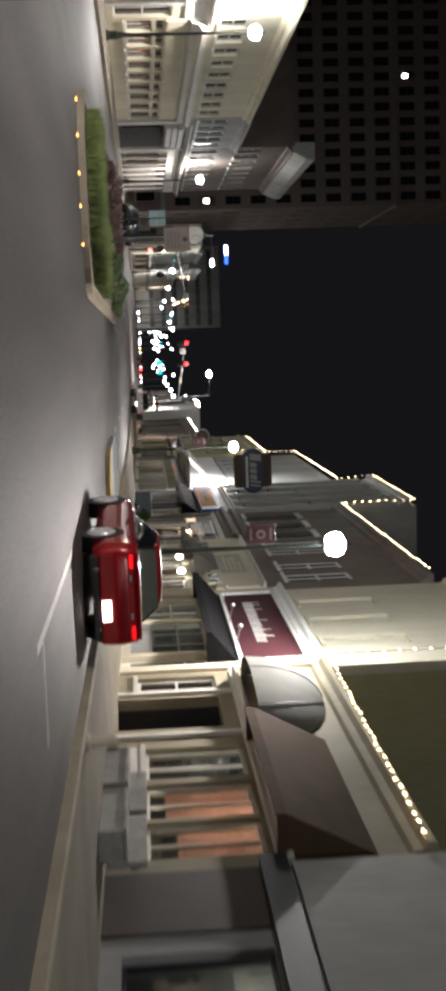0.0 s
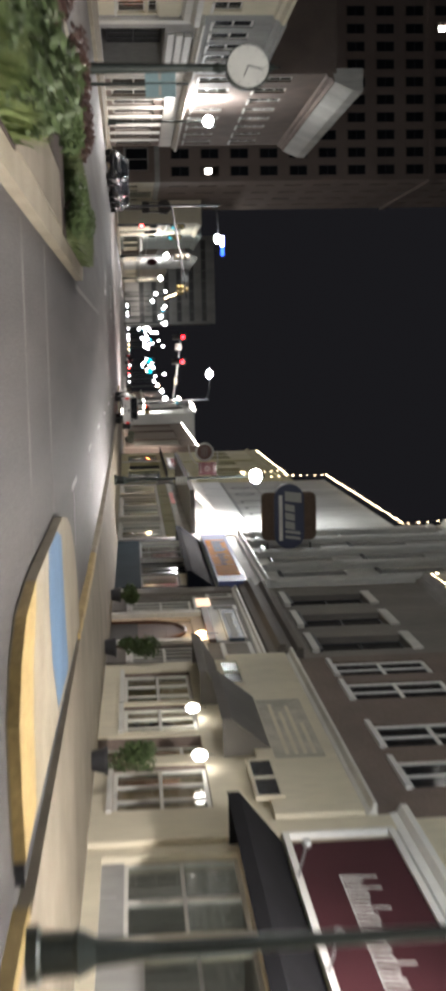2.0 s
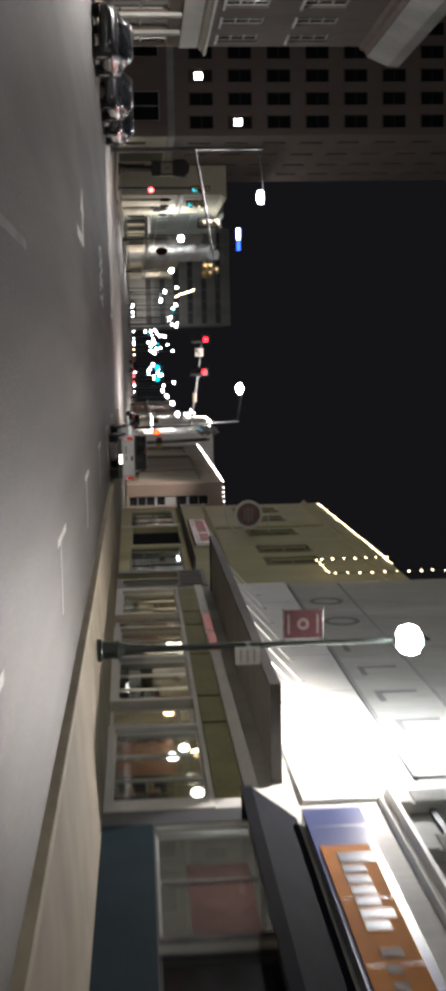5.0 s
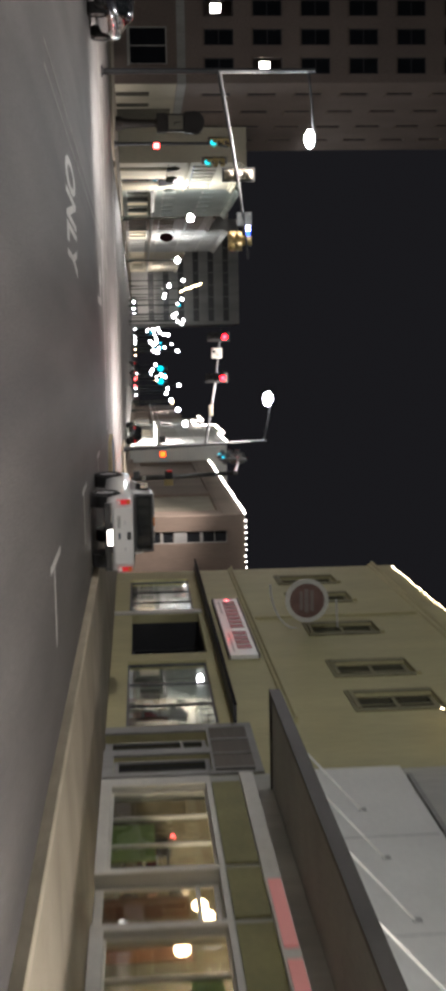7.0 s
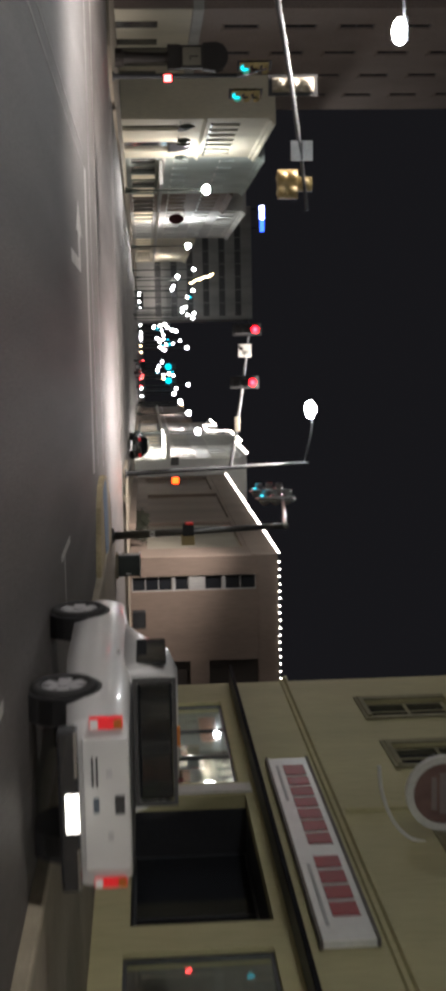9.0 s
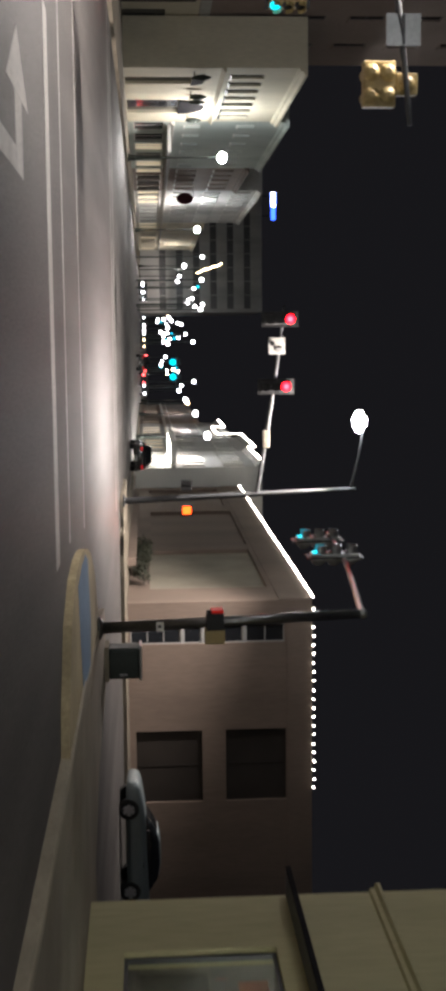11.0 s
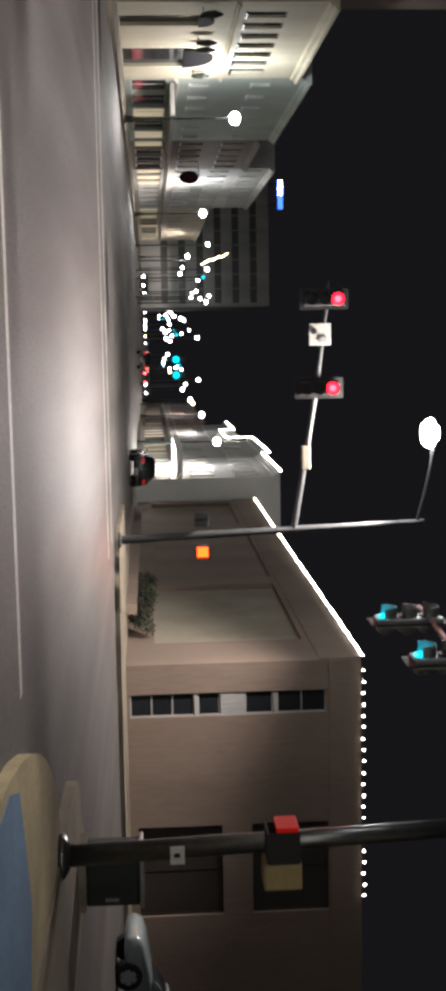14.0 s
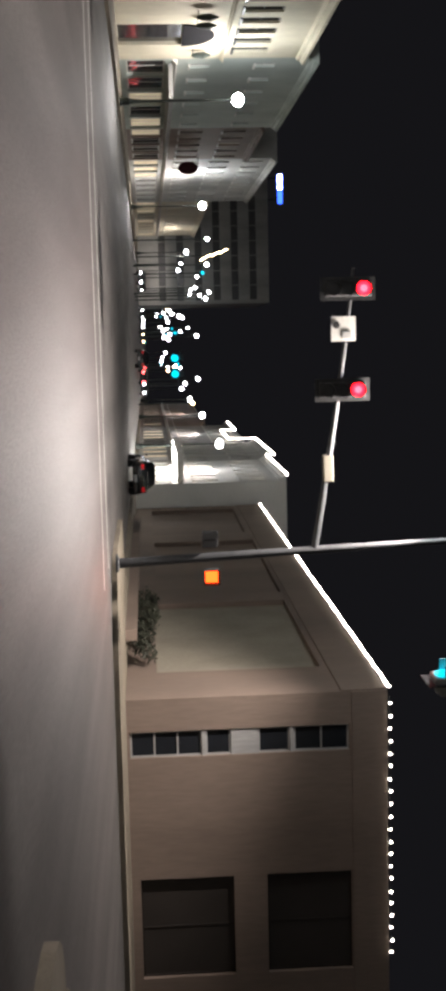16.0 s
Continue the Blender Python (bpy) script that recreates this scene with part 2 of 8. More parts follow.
PAPER = mat("white_poster", (0.75, 0.75, 0.72), 0.6, grain=0.08, scale=6, stain=0.12, stain_scale=2.0)
GREENPANEL = mat("yellow_green_panel", (0.34, 0.42, 0.12), 0.6, grain=0.1, scale=8, stain=0.12, stain_scale=1.0)
ROOM = mat("dim_room_plaster", (0.34, 0.33, 0.30), 0.85, grain=0.1, scale=8, stain=0.15, stain_scale=0.6)
ROOMWARM = mat("warm_room_plaster", (0.50, 0.40, 0.27), 0.85, grain=0.1, scale=8, stain=0.15, stain_scale=0.6)
STOREWALL = mat("dull_store_plaster", (0.26, 0.235, 0.17), 0.8, grain=0.12, scale=6, stain=0.25, stain_scale=1.2)
ROOF = mat("roof_felt", (0.05, 0.05, 0.05), 0.9, grain=0.2, scale=10, stain=0.2, stain_scale=0.6)
SOIL = mat("dark_mulch", (0.06, 0.04, 0.032), 0.95, grain=0.4, scale=25, stain=0.3, stain_scale=1.5, bump=0.5)
PALEGRASS = mat("pale_green_ground_cover", (0.125, 0.16, 0.065), 0.65, grain=0.3, scale=8, stain=0.25, stain_scale=1.2)
GRASS = mat("grass_blade", (0.22, 0.285, 0.10), 0.7, grain=0.3, scale=6, stain=0.3, stain_scale=0.7)
LEAF = mat("dark_green_leaf", (0.075, 0.115, 0.04), 0.6, grain=0.3, scale=8, stain=0.25, stain_scale=1.2)
# Leaf darkened by colour, as the corner shrubs stand unlit.
LEAFSHADED = mat("leaf_painted_shade", (0.03, 0.034, 0.02), 0.7, grain=0.3, scale=8, stain=0.25, stain_scale=1.2)
LEAFRED = mat("purple_red_leaf", (0.085, 0.045, 0.036), 0.6, grain=0.3, scale=8, stain=0.25, stain_scale=1.2)
BARK = mat("bark", (0.10, 0.075, 0.055), 0.9, grain=0.3, scale=20, bump=0.4)
GLASS = clear_glass("window_glass")
DARKGLASS = mat("dark_window_glass", (0.018, 0.02, 0.024), 0.1, spec=0.38, stain=0.2, stain_scale=0.8)
G_BULB = glow("warm_bulb", (1.0, 0.76, 0.44), 5.0)
G_LED = glow("cool_bulb", (1.0, 0.93, 0.82), 7.0)
G_LAMP = glow("street_lamp_lens", (0.95, 0.98, 1.0), 60.0)
G_FAR = glow("far_lamp_white", (0.95, 0.97, 1.0), 7.0)
G_WARM = glow("warm_shop_light", (1.0, 0.66, 0.34), 7.0)
G_WHITE = glow("white_shop_light", (1.0, 0.97, 0.9), 5.0)
G_RED = glow("signal_red", (1.0, 0.003, 0.008), 6.0)
G_REDCORE = glow("signal_red_glare", (1.0, 0.03, 0.045), 4.0)
G_REDFAR = glow("far_red_light", (1.0, 0.05, 0.05), 7.0)
G_ORANGE = glow("hand_orange", (1.0, 0.055, 0.006), 2.4)
G_WALKRED = glow("walk_red", (1.0, 0.012, 0.002), 0.022)
G_CYAN = glow("signal_green", (0.0, 0.40, 0.55), 0.9)
G_BLUE = glow("blue_neon", (0.03, 0.1, 1.0), 1.4)
G_NEONBRIGHT = glow("bright_red_neon", (1.0, 0.03, 0.04), 2.0)
G_DIM = glow("dim_lit_glass", (1.0, 0.85, 0.6), 0.08)
# Emission stands in for the light that a reflective plate throws back.
G_PLATE = glow("plate_return_glow", (1.0, 0.95, 0.86), 1.4)
G_PINKPANEL = glow("pink_panel_faint_glow", (1.0, 0.42, 0.40), 0.018)
G_PANEL = glow("lit_peach_panel", (1.0, 0.70, 0.46), 0.26)


# ---- builders ----
ORIGIN = {}


def thing(name, at, label, category, group="", kind=""):
    ob = new(name)
    ob.empty_display_size = 0.2
    ob.location = at
    ORIGIN[ob.name] = Vector(at)
    return tagged(ob, label, category, group, kind)


def part(name, bm, material, parent, label="", smooth=False):
    """Links a bmesh, in world metres, as one mesh under a thing or a part."""
    top = parent
    while top.parent:
        top = top.parent
    bmesh.ops.recalc_face_normals(bm, faces=bm.faces[:])
    me = bpy.data.meshes.new(name)
    bmesh.ops.translate(bm, verts=bm.verts[:], vec=-ORIGIN[top.name])
    bm.to_mesh(me)
    bm.free()
    me.materials.append(material)
    if smooth:
        for p in me.polygons:
            p.use_smooth = True
    ob = new(name, me)
    ob.parent = parent
    if label:
        ob["label"] = label
    return ob


def each(name, maker, rows, material, parent):
    """One part for each row of box sizes."""
    for row in rows:
        part(name, maker(row), material, parent)


def solo(name, bm, material, label, category, kind="", group="", smooth=False):
    bmesh.ops.recalc_face_normals(bm, faces=bm.faces[:])
    me = bpy.data.meshes.new(name)
    bm.to_mesh(me)
    bm.free()
    me.materials.append(material)
    if smooth:
        for p in me.polygons:
            p.use_smooth = True
    return tagged(new(name, me), label, category, group, kind)


def box(bm, x0, x1, y0, y1, z0, z1, bevel=0.0):
    x0, x1 = min(x0, x1), max(x0, x1)
    y0, y1 = min(y0, y1), max(y0, y1)
    z0, z1 = min(z0, z1), max(z0, z1)
    v = [bm.verts.new(p) for p in ((x0, y0, z0), (x1, y0, z0), (x1, y1, z0), (x0, y1, z0),
                                   (x0, y0, z1), (x1, y0, z1), (x1, y1, z1), (x0, y1, z1))]
    fs = [bm.faces.new([v[i] for i in q]) for q in ((0, 3, 2, 1), (4, 5, 6, 7), (0, 1, 5, 4), (1, 2, 6, 5), (2, 3, 7, 6), (3, 0, 4, 7))]
    if bevel:
        es = {e for f in fs for e in f.edges}
        bmesh.ops.bevel(bm, geom=list(es), offset=bevel, segments=2, affect="EDGES", profile=0.5)
    return bm


def boxes(*rows):
    bm = bmesh.new()
    for r in rows:
        box(bm, *r)
    return bm


def tube(bm, a, b, r0, r1=None, n=12):
    """A tapered round bar from a to b."""
    a, b = Vector(a), Vector(b)
    r1 = r0 if r1 is None else r1
    q = (b - a).to_track_quat("Z", "Y").to_matrix()
    rings = []
    for c, r in ((a, r0), (b, r1)):
        rings.append([bm.verts.new(c + q @ Vector((r * math.cos(k * math.tau / n), r * math.sin(k * math.tau / n), 0))) for k in range(n)])
    for k in range(n):
        bm.faces.new((rings[0][k], rings[0][(k + 1) % n], rings[1][(k + 1) % n], rings[1][k]))
    bm.faces.new(rings[0][::-1])
    bm.faces.new(rings[1])
    return bm


def lathe(bm, centre, rows, n=16):
    """Rings of (radius, height) about an upright axis at centre."""
    c = Vector(centre)
    rings = [[bm.verts.new(c + Vector((r * math.cos(k * math.tau / n), r * math.sin(k * math.tau / n), z))) for k in range(n)] for r, z in rows]
    for a, b in zip(rings, rings[1:]):
        for k in range(n):
            bm.faces.new((a[k], a[(k + 1) % n], b[(k + 1) % n], b[k]))
    bm.faces.new(rings[0][::-1])
    bm.faces.new(rings[-1])
    return bm


def ball(bm, centre, r, squash=1.0, sub=2):
    made = bmesh.ops.create_icosphere(bm, subdivisions=sub, radius=r)["verts"]
    for v in made:
        v.co = Vector((v.co.x, v.co.y, v.co.z * squash)) + Vector(centre)
    return bm


def prism(bm, points, axis, a0, a1):
    """A flat outline pulled along an axis. points: the two other coordinates, in axis order."""
    def put(p, a):
        c = list(p)
        c.insert(axis, a)
        return bm.verts.new(c)
    lo, hi = [put(p, a0) for p in points], [put(p, a1) for p in points]
    n = len(points)
    for k in range(n):
        bm.faces.new((lo[k], lo[(k + 1) % n], hi[(k + 1) % n], hi[k]))
    bm.faces.new(lo[::-1])
    bm.faces.new(hi)
    return bm


class Face:
    """The plane of a facade: u along it, d into the building, z up."""

    def __init__(self, side, at):
        self.side, self.at = side, at

    def p(self, u, d, z):
        if self.side == "right":
            return Vector((self.at + d, u, z))
        if self.side == "left":
            return Vector((self.at - d, u, z))
        return Vector((u, self.at + d, z))

    def box(self, bm, u0, u1, d0, d1, z0, z1, bevel=0.0):
        a, b = self.p(u0, d0, z0), self.p(u1, d1, z1)
        return box(bm, a.x, b.x, a.y, b.y, a.z, b.z, bevel)

    def boxes(self, *rows):
        bm = bmesh.new()
        for r in rows:
            self.box(bm, *r)
        return bm

    def profile(self, points, u0, u1):
        """A section of (d, z) points pulled along u."""
        bm = bmesh.new()
        lo = [bm.verts.new(self.p(u0, d, z)) for d, z in points]
        hi = [bm.verts.new(self.p(u1, d, z)) for d, z in points]
        n = len(points)
        for k in range(n):
            bm.faces.new((lo[k], lo[(k + 1) % n], hi[(k + 1) % n], hi[k]))
        bm.faces.new(lo[::-1])
        bm.faces.new(hi)
        return bm


def pierced(F, u0, u1, z0, z1, holes, thick=0.3, d0=0.0):
    """A wall in one piece with openings that go through it."""
    bm = bmesh.new()
    cut = [(max(a, u0), min(b, u1), max(c, z0), min(d, z1)) for a, b, c, d in holes]
    us = sorted({round(v, 4) for v in (u0, u1, *[q for h in cut for q in h[:2]])})
    zs = sorted({round(v, 4) for v in (z0, z1, *[q for h in cut for q in h[2:]])})
    nu, nz = len(us) - 1, len(zs) - 1
    full = [[not any(h[0] < (us[i] + us[i + 1]) / 2 < h[1] and h[2] < (zs[j] + zs[j + 1]) / 2 < h[3] for h in cut) for j in range(nz)] for i in range(nu)]
    known = {}

    def v(i, j, k):
        if (i, j, k) not in known:
            known[i, j, k] = bm.verts.new(F.p(us[i], d0 + thick * k, zs[j]))
        return known[i, j, k]

    def solid(i, j):
        return 0 <= i < nu and 0 <= j < nz and full[i][j]

    for i in range(nu):
        for j in range(nz):
            if not full[i][j]:
                continue
            for k in (0, 1):
                bm.faces.new((v(i, j, k), v(i + 1, j, k), v(i + 1, j + 1, k), v(i, j + 1, k)))
            for (di, dj), (a, b) in (((-1, 0), ((i, j), (i, j + 1))), ((1, 0), ((i + 1, j), (i + 1, j + 1))), ((0, -1), ((i, j), (i + 1, j))), ((0, 1), ((i, j + 1), (i + 1, j + 1)))):
                if not solid(i + di, j + dj):
                    bm.faces.new((v(*a, 0), v(*b, 0), v(*b, 1), v(*a, 1)))
    return bm


def panes(u0, u1, z0, z1, nu, nz, bar):
    """The openings of a sash with nu by nz panes."""
    w, h, thin = u1 - u0 - 2 * bar, z1 - z0 - 2 * bar, bar * 0.8
    pw, ph = (w - thin * (nu - 1)) / nu, (h - thin * (nz - 1)) / nz
    return [(u0 + bar + i * (pw + thin), u0 + bar + i * (pw + thin) + pw, z0 + bar + j * (ph + thin), z0 + bar + j * (ph + thin) + ph) for i in range(nu) for j in range(nz)]


def window(F, house, u0, u1, z0, z1, nu=1, nz=2, casing=TRIM, glass=DARKGLASS, d=0.12, bar=0.07, sill=True, name="window"):
    w = part(name, pierced(F, u0, u1, z0, z1, panes(u0, u1, z0, z1, nu, nz, bar), 0.09, d), casing, house)
    part("pane", F.boxes((u0 + bar * 0.5, u1 - bar * 0.5, d + 0.03, d + 0.042, z0 + bar * 0.5, z1 - bar * 0.5)), glass, w)
    if sill:
        part("sill", F.boxes((u0 - 0.1, u1 + 0.1, -0.1, d, z0 - 0.12, z0 - 0.002)), casing, w)
    return w


def shell(F, house, u0, u1, depth, z1, material, z0=0.0, d0=0.3):
    """The other walls and the roof of a building behind its facade."""
    part("side_wall", F.boxes((u0, u0 + 0.25, d0, depth, z0, z1)), material, house)
    part("side_wall", F.boxes((u1 - 0.25, u1, d0, depth, z0, z1)), material, house)
    part("rear_wall", F.boxes((u0 + 0.25, u1 - 0.25, depth - 0.25, depth, z0, z1)), material, house)
    part("roof", F.boxes((u0 + 0.25, u1 - 0.25, d0, depth - 0.25, z1 - 0.6, z1 - 0.35)), ROOF, house)


def text(name, words, size, face_matrix, material, parent, label="", thick=0.012, shear=0.0, bold=0.0, stretch=1.0):
    """Lettering in the built-in font as a solid mesh."""
    cu = bpy.data.curves.new(name, "FONT")
    cu.body, cu.size, cu.extrude, cu.shear, cu.offset = words, size, thick, shear, bold
    cu.align_x, cu.align_y = "CENTER", "CENTER"
    cu.resolution_u = 3
    tmp = bpy.data.objects.new("lettering_tmp", cu)
    scene.collection.objects.link(tmp)
    dep = bpy.context.evaluated_depsgraph_get()
    me = bpy.data.meshes.new_from_object(tmp.evaluated_get(dep))
    bpy.data.objects.remove(tmp)
    top = parent
    while top.parent:
        top = top.parent
    me.transform(Matrix.Translation(-ORIGIN[top.name]) @ face_matrix @ Matrix.Diagonal((stretch, 1, 1, 1)))
    me.materials.clear()
    me.materials.append(material)
    ob = new(name, me)
    ob.parent = parent
    if label:
        ob["label"] = label
    return ob


def on_road(x, y, z):
    return Matrix(((1, 0, 0, x), (0, 1, 0, y), (0, 0, 1, z), (0, 0, 0, 1)))


def light_string(points, label, material=G_BULB, step=0.46, r=0.036, sag=0.012):
    """Bulbs on a cord from point to point."""
    t = thing("string_lights", points[0], label, "string lights", group="roofline string lights")
    cord, verts, faces, centres = bmesh.new(), [], [], []
    for a, b in zip(points, points[1:]):
        a, b = Vector(a), Vector(b)
        n = max(1, int((b - a).length / step))
        tube(cord, a, b, 0.012, n=5)
        for k in range(n):
            c = a.lerp(b, (k + 0.5) / n) + Vector((random.uniform(-0.02, 0.02), random.uniform(-0.04, 0.04), random.uniform(-0.03, 0.02) + 0.02))
            i = len(verts)
            centres.append(c)
            verts += [c + Vector(o) * r for o in ((1, 0, 0), (0, 1, 0), (-1, 0, 0), (0, -1, 0), (0, 0, 1.3), (0, 0, -1.1))]
            faces += [(i + p, i + (p + 1) % 4, i + 4) for p in range(4)] + [(i + (p + 1) % 4, i + p, i + 5) for p in range(4)]
    part("cord", cord, PLASTIC, t)
    if len(centres) > 130:
        me = bpy.data.meshes.new("bulb_line")
        me.from_pydata([v - ORIGIN[t.name] for v in verts], [], faces)
        me.materials.append(material)
        ob = new("bulb_line", me)
        ob.parent = t
        ob["kind"] = "stuff"
        return t
    me = bpy.data.meshes.new("bulb")
    me.from_pydata([v - centres[0] for v in verts[:6]], [], faces[:8])
    me.materials.append(material)
    for c in centres:
        ob = new("bulb", me)
        ob.parent = t
        ob.location = c - ORIGIN[t.name]
    return t

RX, LX = 8.7, -16.8
FR, FL = Face("right", RX), Face("left", LX)

# ---- ground, road, pavements ----
def ground_sheet():
    bm = bmesh.new()
    v = [bm.verts.new(p) for p in ((-900, -400, 0), (900, -400, 0), (900, 1800, 0), (-900, 1800, 0))]
    bm.faces.new(v)
    return solo("ground", bm, ASPHALT, "worn dark grey asphalt street reaching into the distance", "road", "structure")


ground_sheet()


def pavement(name, outline, z, label, material=CONCRETE, kerb_width=0.16):
    """A raised pavement with a kerb stone along its edge."""
    bm = bmesh.new()
    prism(bm, outline, 2, -0.2, z)
    p = solo(name, bm, material, label, "pavement", "structure")
    return p


def arc(cx, cy, r, a0, a1, n=8):
    return [(cx + r * math.cos(radians(a0 + (a1 - a0) * k / n)), cy + r * math.sin(radians(a0 + (a1 - a0) * k / n))) for k in range(n + 1)]


# Along the shops: metres up the street, kerb line, height of the pavement at the walls.
EDGE = [(-40, 4.8, 0.15), (40, 4.8, 0.16), (47, 4.8, 0.18), (54, 5.03, 0.21), (62, 5.08, 0.28), (70, 5.08, 0.36), (86, 5.02, 0.38), (96, 4.9, 0.3), (110, 4.86, 0.26), (122, 4.82, 0.22), (133.1, 4.8, 0.15)]


def edge_at(y):
    """Kerb line and wall-side height at a place along the shops."""
    for (y0, k0, w0), (y1, k1, w1) in zip(EDGE, EDGE[1:]):
        if y0 <= y <= y1:
            f = (y - y0) / (y1 - y0)
            return k0 + (k1 - k0) * f, w0 + (w1 - w0) * f
    return EDGE[-1][1:]


def pave_z(x, y):
    k, w = edge_at(y)
    return 0.15 + (w - 0.15) * min(1.0, max(0.0, (x - k) / (RX + 0.3 - k)))


def sloped_pavement():
    """The shop side's pavement, rising gently from the kerb to the walls."""
    bm = bmesh.new()
    rows = []
    for y, k, w in EDGE:
        rows.append([bm.verts.new(p) for p in ((k + 0.145, y, -0.2), (k + 0.145, y, 0.15), (RX + 0.3, y, w), (RX + 0.3, y, -0.2))])
    for p, q in zip(rows, rows[1:]):
        for i in range(4):
            bm.faces.new((p[i], p[(i + 1) % 4], q[(i + 1) % 4], q[i]))
    bm.faces.new(rows[0])
    bm.faces.new(rows[-1][::-1])
    solo("pavement_right", bm, CONCRETE, "pale tan concrete pavement along the shops", "pavement", "structure")


sloped_pavement()
pavement("pavement_corner", [(4.95, 133.104), (RX + 12, 133.104), (RX + 12, 134.9), (8.9, 134.9), (7.8, 137.0), (7.3, 142.0), (6.4, 142.3)]
         + arc(6.2, 141.0, 0.9, 90, 180, 4), 0.15, "pale tan concrete pavement at the corner")
pavement("pavement_left", [(LX - 0.3, -40), (-13.4, -40), (-13.4, 125)] + arc(-16.4, 125, 3.0, 0, 90) + [(-60, 128), (-60, 126), (LX - 0.3, 126)],
         0.15, "pale concrete pavement across the street")
pavement("pavement_far_left", [(-60, 156.5), (-16.4, 156.5)] + arc(-16.4, 159.5, 3.0, -90, 0) + [(-13.4, 420), (-60, 420)], 0.15,
         "pale concrete pavement before the tower")
pavement("pavement_far_right", [(70, 163)] + [(11.5, 163)] + arc(8.6, 166, 3.0, -90, -180) + [(5.6, 172), (8.3, 175), (8.3, 420), (70, 420)], 0.15,
         "pale concrete pavement round the corner building")


def kerb(name, pts, z, material, label, w=0.15):
    """A kerb stone that follows a line on the plan, its outer face on the line."""
    bm = bmesh.new()
    pts = [Vector((*p, 0)) for p in pts]
    offs = []
    for i, p in enumerate(pts):
        a, b = pts[max(i - 1, 0)], pts[min(i + 1, len(pts) - 1)]
        d = (b - a).normalized()
        offs.append(Vector((-d.y, d.x, 0)) * w)
    rows = []
    for p, o in zip(pts, offs):
        rows.append([bm.verts.new(p + Vector((0, 0, -0.1))), bm.verts.new(p + o * 0.12 + Vector((0, 0, z - 0.02))),
                     bm.verts.new(p + o * 0.3 + Vector((0, 0, z))), bm.verts.new(p - o * -1 + Vector((0, 0, z))), bm.verts.new(p + o + Vector((0, 0, -0.1)))])
    for a, b in zip(rows, rows[1:]):
        for k in range(5):
            bm.faces.new((a[k], a[(k + 1) % 5], b[(k + 1) % 5], b[k]))
    bm.faces.new(rows[0])
    bm.faces.new(rows[-1][::-1])
    return solo(name, bm, material, label, "kerb", "structure")


kerb("kerb", [(k, y) for y, k, w in EDGE[::-1] if y >= 62] + [(5.05, 57.5)], 0.155, KERB, "grey concrete kerb stone at the parking lane")
kerb("kerb", [(5.05, 57.5), (5.03, 54), (4.8, 47)], 0.155, YELLOW_PAINT, "yellow painted kerb stone at the parking lane")
kerb("kerb", [(4.8, 35.8), (4.8, 31.6)], 0.155, YELLOW_PAINT, "yellow painted kerb stone at the parking lane")
kerb("kerb", [(4.8, 31.6), (4.8, -40)], 0.155, KERB, "grey concrete kerb stone at the parking lane")
kerb("kerb", [(-13.25, -40), (-13.25, 125)], 0.155, KERB, "grey concrete kerb stone across the street")


def slab(bm_outline, z0, z1):
    bm = bmesh.new()
    prism(bm, bm_outline, 2, z0, z1)
    return bm


# Kerb extension with a yellow near edge and a blue painted path across it.
bulb = thing("kerb_extension", (3.6, 41.5, 0), "raised kerb extension with yellow edge and blue painted path", "kerb extension", kind="structure")
near = [(4.4, 35.85), (3.76, 35.75), (3.07, 35.78), (2.61, 36.2), (2.3, 36.9), (2.18, 38.2)]
part("slab", slab(near + [(2.18, 43.4), (2.35, 44.6), (2.65, 45.7), (3.2, 46.7), (3.9, 47.3), (4.82, 47.6)], -0.1, 0.125), KERB, bulb)
part("edge_stripe", slab([(x - 0.004, y - 0.004) for x, y in near] + [(2.4, 38.1), (2.94, 37.45), (3.53, 37.2), (4.33, 37.15)], 0.02, 0.131), YELLOW_PAINT, bulb, "yellow painted edge")
part("painted_path", slab([(2.19, 42.0), (2.19, 40.3), (2.8, 40.1), (3.65, 40.25), (4.45, 41.0), (4.55, 43.5), (3.4, 43.1), (2.4, 42.9)], 0.1, 0.131), BLUE_PAINT, bulb, "faded blue painted path")
part("gutter", slab([(4.41, 35.85), (4.62, 35.85), (4.95, 47.7), (4.83, 47.7)], 0.02, 0.11), DARK, bulb, "dark drain gutter")

# Kerb extension at the crossing, cream edge and blue painted ramp.
bulb2 = thing("kerb_extension", (4.2, 134, 0), "rounded kerb extension at the crossing with blue painted ramp", "kerb extension", kind="structure")
tip = [(5.6 + 2.95 * math.cos(radians(a)), 132.5 + 6.35 * math.sin(radians(a))) for a in range(180, 84, -8)]
bm = bmesh.new()
prism(bm, [(5.6, 128.9), (4.2, 129.4), (3.2, 130.2), (2.75, 131.3)] + tip, 2, -0.1, 0.125)
part("slab", bm, CREAMKERB, bulb2, "worn cream painted slab")
bm = bmesh.new()
prism(bm, [(2.85, 134.2), (2.85, 133.0), (2.98, 131.9), (3.85, 132.2), (4.7, 132.6), (5.4, 132.9), (5.38, 134.2), (4.93, 135.1), (4.29, 135.4), (3.5, 135.05), (3.05, 134.8)], 2, 0.1, 0.131)
part("ramp", bm, BLUE_PAINT, bulb2, "faded blue painted ramp")


# ---- road paint ----
def road_mark(name, rows, label, material=WHITE_PAINT):
    bm = bmesh.new()
    for outline in rows:
        prism(bm, outline, 2, 0.0005, 0.0045)
    return solo(name, bm, material, label, "road marking", "structure")


def bar(x0, x1, y0, y1):
    return [(x0, y0), (x1, y0), (x1, y1), (x0, y1)]


